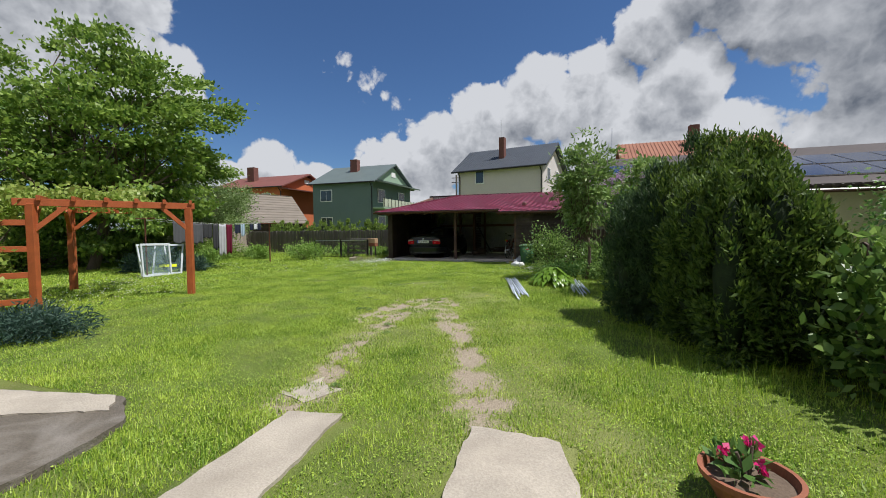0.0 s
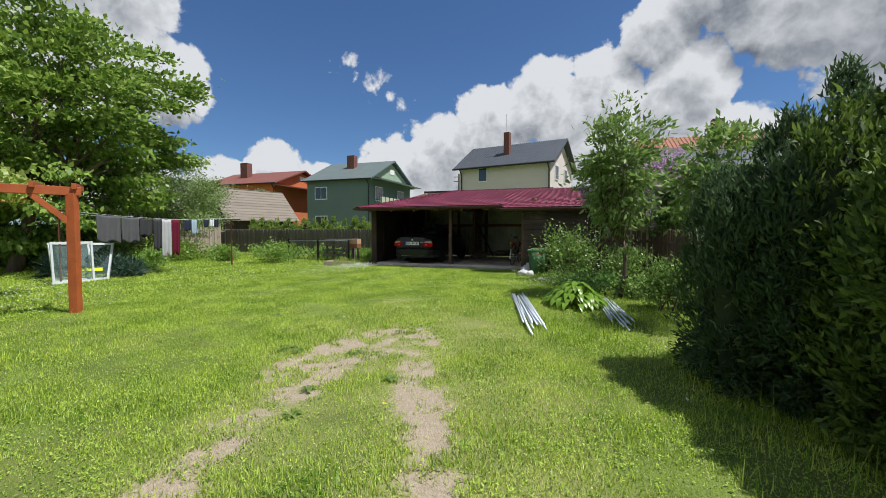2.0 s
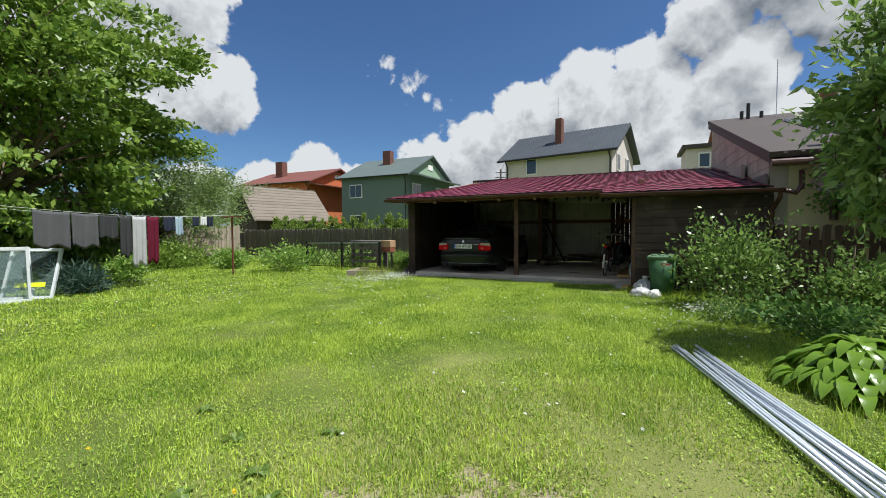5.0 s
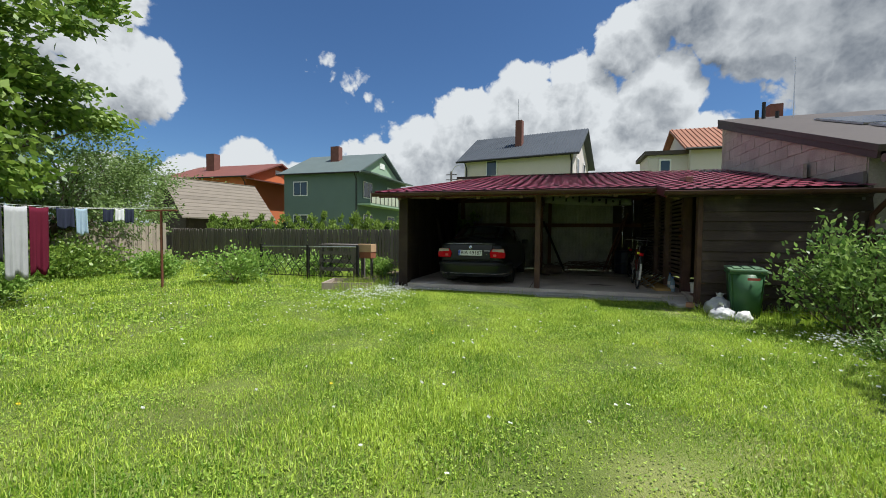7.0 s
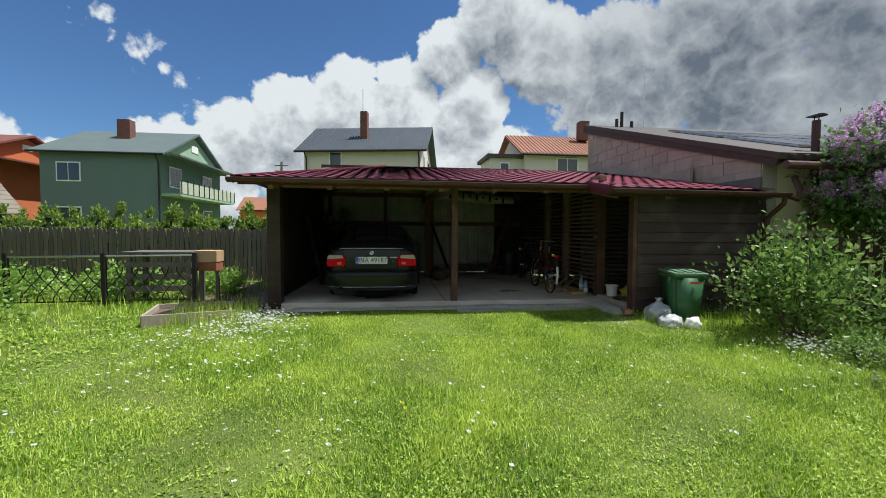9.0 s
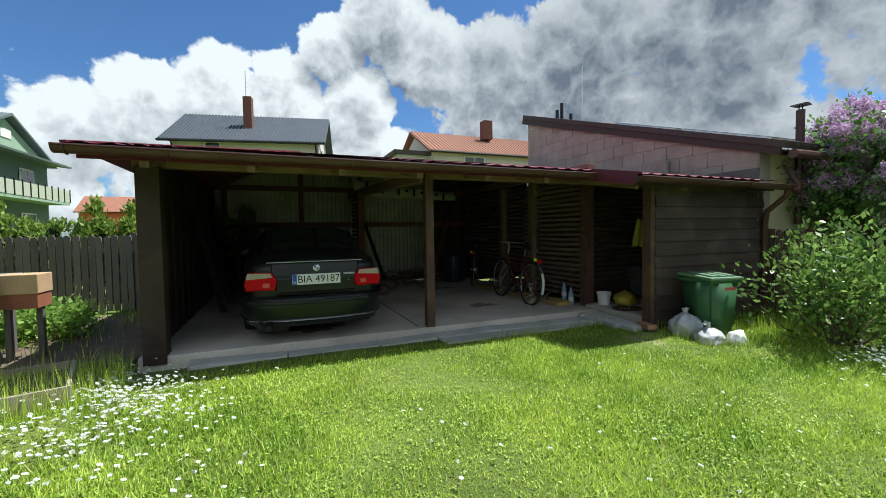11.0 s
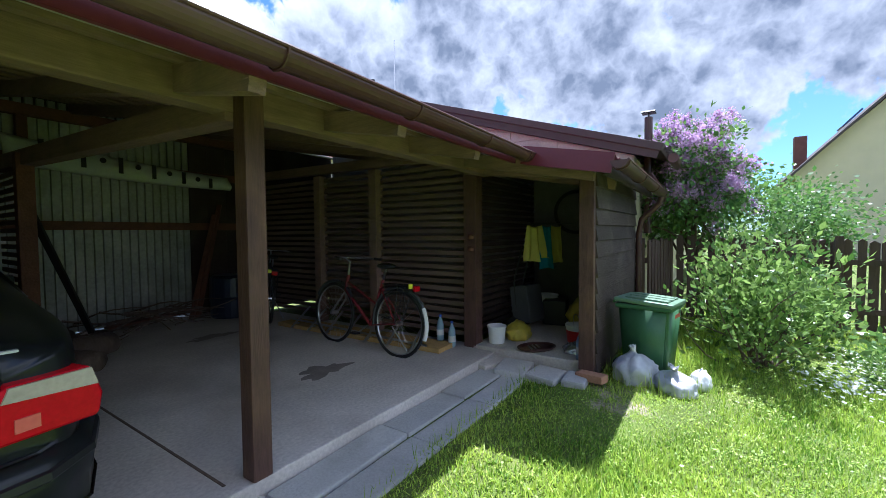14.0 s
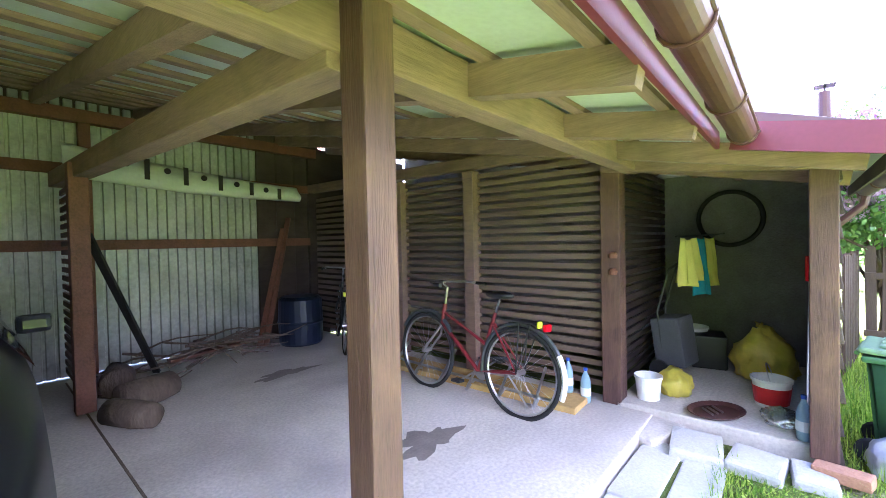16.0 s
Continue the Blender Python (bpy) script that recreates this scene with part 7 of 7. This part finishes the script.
# ---- pergola ----
perg = thing("pergola", "orange-stained timber pergola with braces and cross rails", "pergola")
PA, PB = Vector((-10.05, 6.2, 0)), Vector((-8.74, 8.42, 0))
PC = Vector((-12.5, 8.15, 0))
PD = PB + (PC - PA)
for p in (PA, PB, PC):
    part("post", solid((0.13, 0.13, 2.12), pose(p.x, p.y, 1.05, 0, 0, 30), 0.008), M_PERGOLA, perg)
u1, u2 = (PB - PA).normalized(), (PC - PA).normalized()
Z1 = Vector((0, 0, 2.14))
part("beam", span(PA + Z1 - u1 * 0.25, PB + Z1 + u1 * 0.12, 0.08, 0.14, 0.006), M_PERGOLA, perg)
part("beam", span(PC + Z1 - u1 * 0.25, PC + (PB - PA) * 0.5 + Z1, 0.08, 0.14, 0.006), M_PERGOLA, perg)
for k in range(6):
    q = PA + u1 * (0.12 + k * 0.5)
    part("cross_rail", span(q + Z1 + Vector((0, 0, 0.08)) - u2 * 0.1, q + Z1 + Vector((0, 0, 0.08)) + u2 * (3.2 if k < 2 else 0.5), 0.06, 0.1, 0.005), M_PERGOLA, perg)
for p, s in ((PA, 1), (PB, -1), (PC, 1)):
    part("brace", span(p + Vector((0, 0, 1.58)), p + u1 * 0.5 * s + Vector((0, 0, 2.08)), 0.07, 0.09, 0.005), M_PERGOLA, perg)
for p in (PA, PC):
    part("brace", span(p + Vector((0, 0, 1.58)), p + u2 * 0.5 * (1 if p is PA else -1) + Vector((0, 0, 2.08)), 0.07, 0.09, 0.005), M_PERGOLA, perg)
for z in (0.25, 0.75, 1.25, 1.75):
    part("side_rail", span(PA + Vector((0, 0, z)) + u1 * 0.05, PA + Vector((0, 0, z)) - u1 * 1.6, 0.05, 0.11, 0.005), M_PERGOLA, perg)
vine = thing("vine", "yellow-green climbing vine over the pergola", "vine")
rng = np.random.default_rng(41)
vc = np.concatenate((np.array([tuple(PA - u1 * (0.1 + 1.6 * a) + u2 * (2.6 * b) + Vector((0, 0, 2.1 + 0.3 * c))) for a, b, c in rng.random((150, 3))]), np.array([tuple(PA - u1 * (0.5 + 1.3 * a) + u2 * (0.3 * b) + Vector((0, 0, 0.2 + 2.0 * c))) for a, b, c in rng.random((90, 3))]),
                     np.array([tuple(PA + u1 * (1.6 * a) + u2 * (0.4 + 2.6 * b) + Vector((0, 0, 2.28 + 0.12 * c))) for a, b, c in rng.random((60, 3))])))
for k in range(5):
    b = bmesh.new()
    branch(PA - u1 * (0.4 + 0.3 * k), tuple(vc[k * 20]), 0.018, 0.006, rng, b)
    part("stem", b, M_BARK, vine)
quads("foliage", leaves(vc, 34, 0.12, 0.1, 0.085, rng, droop=0.5), 4, L_VINE, vine, "broad yellow-green leaves")

# ---- washing line and old sashes ----
for (x, y, h, lab) in ((-13.2, 10.5, 1.85, "rusty red T-shaped washing post"), (-12.6, 15.2, 1.62, "thin rusty T-shaped washing post")):
    wp = thing("washing_post", lab, "washing post", "washing posts")
    part("pole", tube(((x, y, gz(x, y) - 0.05), (x, y, gz(x, y) + h)), 0.025, 8), M_RUST, wp)
    part("crossbar", tube(((x - 0.42, y, gz(x, y) + h), (x + 0.42, y, gz(x, y) + h)), 0.018, 8), M_RUST, wp)
for off in (-0.38, 0.38):
    tagged(part("washing_line", tube([(-13.2 + off + 0.6 * t, 10.5 + 4.7 * t, 1.98 - 0.03 * t - 0.12 * math.sin(math.pi * t)) for t in [i / 12 for i in range(13)]], 0.004, 4), M_WHITE), "thin washing line between two posts", "washing line", "washing lines")
LINE = lambda t, off=0.38: (-13.2 + off + 0.6 * t, 10.5 + 4.7 * t, 1.97 - 0.03 * t - 0.12 * math.sin(math.pi * t))
C_GREY, C_DARK, C_LIGHT, C_MAROON, C_WHITEC, C_BLUE = fabric("mid_grey_cloth", (0.1, 0.1, 0.11)), fabric("charcoal_cloth", (0.05, 0.05, 0.055)), fabric("light_grey_cloth", (0.42, 0.42, 0.44)), fabric("maroon_cloth", (0.12, 0.012, 0.03)), fabric("white_cloth", (0.7, 0.7, 0.72)), fabric("pale_blue_cloth", (0.35, 0.45, 0.55))
C_NAVY = fabric("navy_cloth", (0.03, 0.035, 0.06))
for t0, t1, drop, mt, lab in ((0.12, 0.235, 0.72, C_GREY, "grey hooded sweater hung on the line"), (0.24, 0.33, 0.7, C_GREY, "grey sweater hung on the line"), (0.335, 0.405, 0.5, C_DARK, "charcoal shirt hung on the line"), (0.41, 0.455, 0.9, C_DARK, "dark trousers hung on the line"),
                              (0.46, 0.515, 1.1, C_LIGHT, "light grey trousers hung on the line"), (0.52, 0.57, 1.05, C_MAROON, "maroon trousers hung on the line"), (0.59, 0.64, 0.34, C_NAVY, "navy underwear hung on the line"), (0.645, 0.68, 0.45, C_BLUE, "pale blue cloth hung on the line"),
                              (0.73, 0.765, 0.24, C_NAVY, "small dark cloth on the line"), (0.77, 0.8, 0.22, C_WHITEC, "small white cloth on the line"), (0.805, 0.835, 0.26, C_NAVY, "small navy cloth on the line")):
    cloth("garment", LINE(t0), LINE(t1), drop, mt, lab, int(t0 * 1000), "laundry", 2, 0.02, "laundry on the line")
M_SASH = material("grey_white_frame_paint", (0.6, 0.63, 0.66), 0.5, spread=0.15, bump=0.05)
M_CLEAR = material("old_sash_glass", (0.3, 0.42, 0.42), 0.08, spread=0.1, bump=0.0)
gn_ = M_CLEAR.node_tree.nodes
gt_, gmix_ = gn_.new("ShaderNodeBsdfTransparent"), gn_.new("ShaderNodeMixShader")
gmix_.inputs[0].default_value = 0.9
M_CLEAR.node_tree.links.new(gn_["Principled BSDF"].outputs[0], gmix_.inputs[1])
M_CLEAR.node_tree.links.new(gt_.outputs[0], gmix_.inputs[2])
M_CLEAR.node_tree.links.new(gmix_.outputs[0], gn_["Material Output"].inputs[0])
for k, (x, y, rz, tilt) in enumerate(((-12.98, 10.2, 78, -6), (-13.25, 10.35, 80, -16), (-13.35, 10.75, 40, -22))):
    s = thing("window_sash", ("white glazed window sash leaning on the washing post" if k < 2 else "glazed sash with a yellow tape leaning outward"), "window sash", "old window sashes", at=pose(x, y, gz(x, y) + 0.02, tilt, 0, rz))
    for a, b in (((0, 0, 0.03), (0.85, 0, 0.03)), ((0, 0, 1.02), (0.85, 0, 1.02)), ((0.03, 0, 0), (0.03, 0, 1.05)), ((0.82, 0, 0), (0.82, 0, 1.05))):
        part("frame_bar", span(a, b, 0.045, 0.06, 0.004), M_SASH, s)
    part("pane", solid((0.75, 0.004, 0.95), pose(0.425, 0, 0.52)), M_CLEAR, s, "old glass pane")
    if k == 2:
        part("tape", solid((0.5, 0.008, 0.09), pose(0.425, 0, 0.3)), M_FLUO, s, "yellow tape")

# ---- vegetable patch: railing, barbecue table, box, raised bed ----
rl = thing("iron_railing", "low black wrought-iron railing with curved bars", "railing")
ra, rb = Vector((-12.0, 17.45, 0.28)), Vector((-9.3, 17.6, 0.28))
part("top_rail", tube((ra + Vector((0, 0, 0.82)), rb + Vector((0, 0, 0.84))), 0.016, 8), M_STEEL, rl, "worn top rail")
part("bottom_rail", tube((ra + Vector((0, 0, 0.1)), rb + Vector((0, 0, 0.1))), 0.012, 8), M_IRON, rl)
for k in range(12):
    p = ra.lerp(rb, (k + 0.5) / 12)
    for s in (-1, 1):
        part("curved_bar", tube([p + Vector((s * 0.17 * math.cos(math.pi * t), 0, 0.1 + 0.55 * t)) for t in [i / 10 for i in range(11)]], 0.008, 6), M_IRON, rl)
for t in (0, 0.5, 1):
    p = ra.lerp(rb, t)
    part("post", solid((0.06, 0.06, 0.9), pose(p.x, p.y, p.z + 0.43)), M_IRON, rl)
tbl = thing("garden_table", "old dark slatted wooden table beside the railing", "table")
for i in range(4):
    part("board", solid((1.1, 0.15, 0.03), pose(-9.92, 17.75 + i * 0.16, 1.16, 0, 0, 1), 0.004), M_FENCE, tbl)
for x in (-10.4, -9.45):
    for y in (17.75, 18.2):
        part("leg", solid((0.07, 0.07, 0.87), pose(x, y, 0.715)), M_FENCE, tbl)
for z in (0.95, 0.75, 0.55):
    part("side_board", solid((1.05, 0.025, 0.09), pose(-9.92, 17.7, z, 0, random.uniform(-1, 1))), M_FENCE, tbl)
box_ = thing("nest_box", "pale wooden box with a scalloped front beside the table", "box")
part("box_body", solid((0.36, 0.3, 0.2), pose(-9.17, 17.85, 1.09), 0.008), material("pale_plywood", (0.5, 0.33, 0.19), 0.8, spread=0.2, bump=0.1), box_)
part("scalloped_skirt", solid((0.34, 0.28, 0.16), pose(-9.17, 17.85, 0.92), 0.005), M_TERRA, box_)
for x in (-9.3, -9.04):
    part("leg", solid((0.05, 0.05, 0.6), pose(x, 17.85, 0.56)), M_FENCE, box_)
bed = thing("raised_bed", "old weathered plank frame of a raised bed", "raised bed")
for a, b in (((-9.15, 15.85), (-8.2, 16.15)), ((-9.4, 16.7), (-8.45, 16.95)), ((-9.15, 15.85), (-9.4, 16.7)), ((-8.2, 16.15), (-8.45, 16.95))):
    part("plank", span((*a, 0.36), (*b, 0.36), 0.03, 0.18, 0.005), M_FENCE_PALE, bed)
part("soil", solid((0.95, 0.85, 0.1), pose(-8.8, 16.4, 0.33, 0, 0, 17)), M_SOIL, bed)
tagged(part("straw_heap", solid((0.9, 0.6, 0.12), pose(-17.5, 18.6, 0.3, 0, 0, 20), 0.06), material("dry_straw", (0.5, 0.33, 0.16), 0.95, spread=0.4, grain=60, bump=0.8)), "low heap of dry straw by the fence", "straw heap")

# ---- pipes in the grass ----
rng = np.random.default_rng(51)
for a, b, n_ in (((-1.9, 12.1), (-1.24, 9.75), 15), ((-0.3, 12.05), (-0.1, 10.35), 13)):
    a, b = Vector(a), Vector(b)
    d = (b - a).normalized()
    s = Vector((-d.y, d.x))
    for k in range(n_):
        o = s * ((k % 8) - 3.5) * 0.034
        lift = 0.04 + 0.026 * (k // 8)
        e0, e1 = a + o + s * rng.normal(0, 0.025) + d * rng.normal(0, 0.12), b + o * 1.2 + s * rng.normal(0, 0.035) + d * rng.normal(0, 0.22)
        tagged(part("metal_pipe", tube(((e0.x, e0.y, gz(*e0) + lift), (e1.x, e1.y, gz(*e1) + lift)), 0.011, 8), M_PIPE, smooth=True), "long pale galvanised pipe lying in the grass", "pipe", "metal pipes in the grass")

# ---- the neighbours' sheds and far things ----
shed = thing("lean_to", "dark lean-to with a grey corrugated roof behind the trees", "shed")
part("wall", solid((0.1, 8.0, 2.0), pose(-23.5, 10.0, 1.0)), M_DARKWOOD, shed)
for i in range(40):
    part("roof_sheet", solid((3.4, 0.19, 0.03), pose(-22.2, 6.1 + i * 0.2, 2.05 + 0.012 * (i % 2), 0, -8)), M_ZINC, shed)
uv = thing("utility_pole", "distant utility pole with cross arms", "utility pole")
part("pole", tube(((-22.0, 72, 0), (-22.0, 72, 11.5)), 0.16, 8), M_FENCE, uv)
for z in (10.2, 11.0):
    part("cross_arm", span((-22.9, 72, z), (-21.1, 72, z), 0.12, 0.12), M_FENCE, uv)
part("lamp_arm", tube(((-22.0, 72, 11.3), (-21.4, 72, 12.3), (-20.6, 72, 12.5)), 0.06, 6), M_STEEL, uv)
for i, (x, y, w, h, mt) in enumerate(((-19.0, 80, 9, 5.5, M_CREAM), (-30, 95, 12, 6, M_ORANGE), (-14, 100, 8, 6, M_CREAM), (30, 70, 14, 6, M_CREAM), (-60, 75, 14, 6, M_CREAM))):
    house("house_distant", x - w / 2, x + w / 2, y, y + 8, h, h + 2.5, mt, mt, M_ROOFORANGE if i % 2 else M_ROOFRED, "distant house with a red-brown roof")
house("house_behind", -10, 4, -14, -6, 5.5, 8.0, M_CREAM, M_CREAM, M_ROOFGREY, "plain house behind the start of the walk")
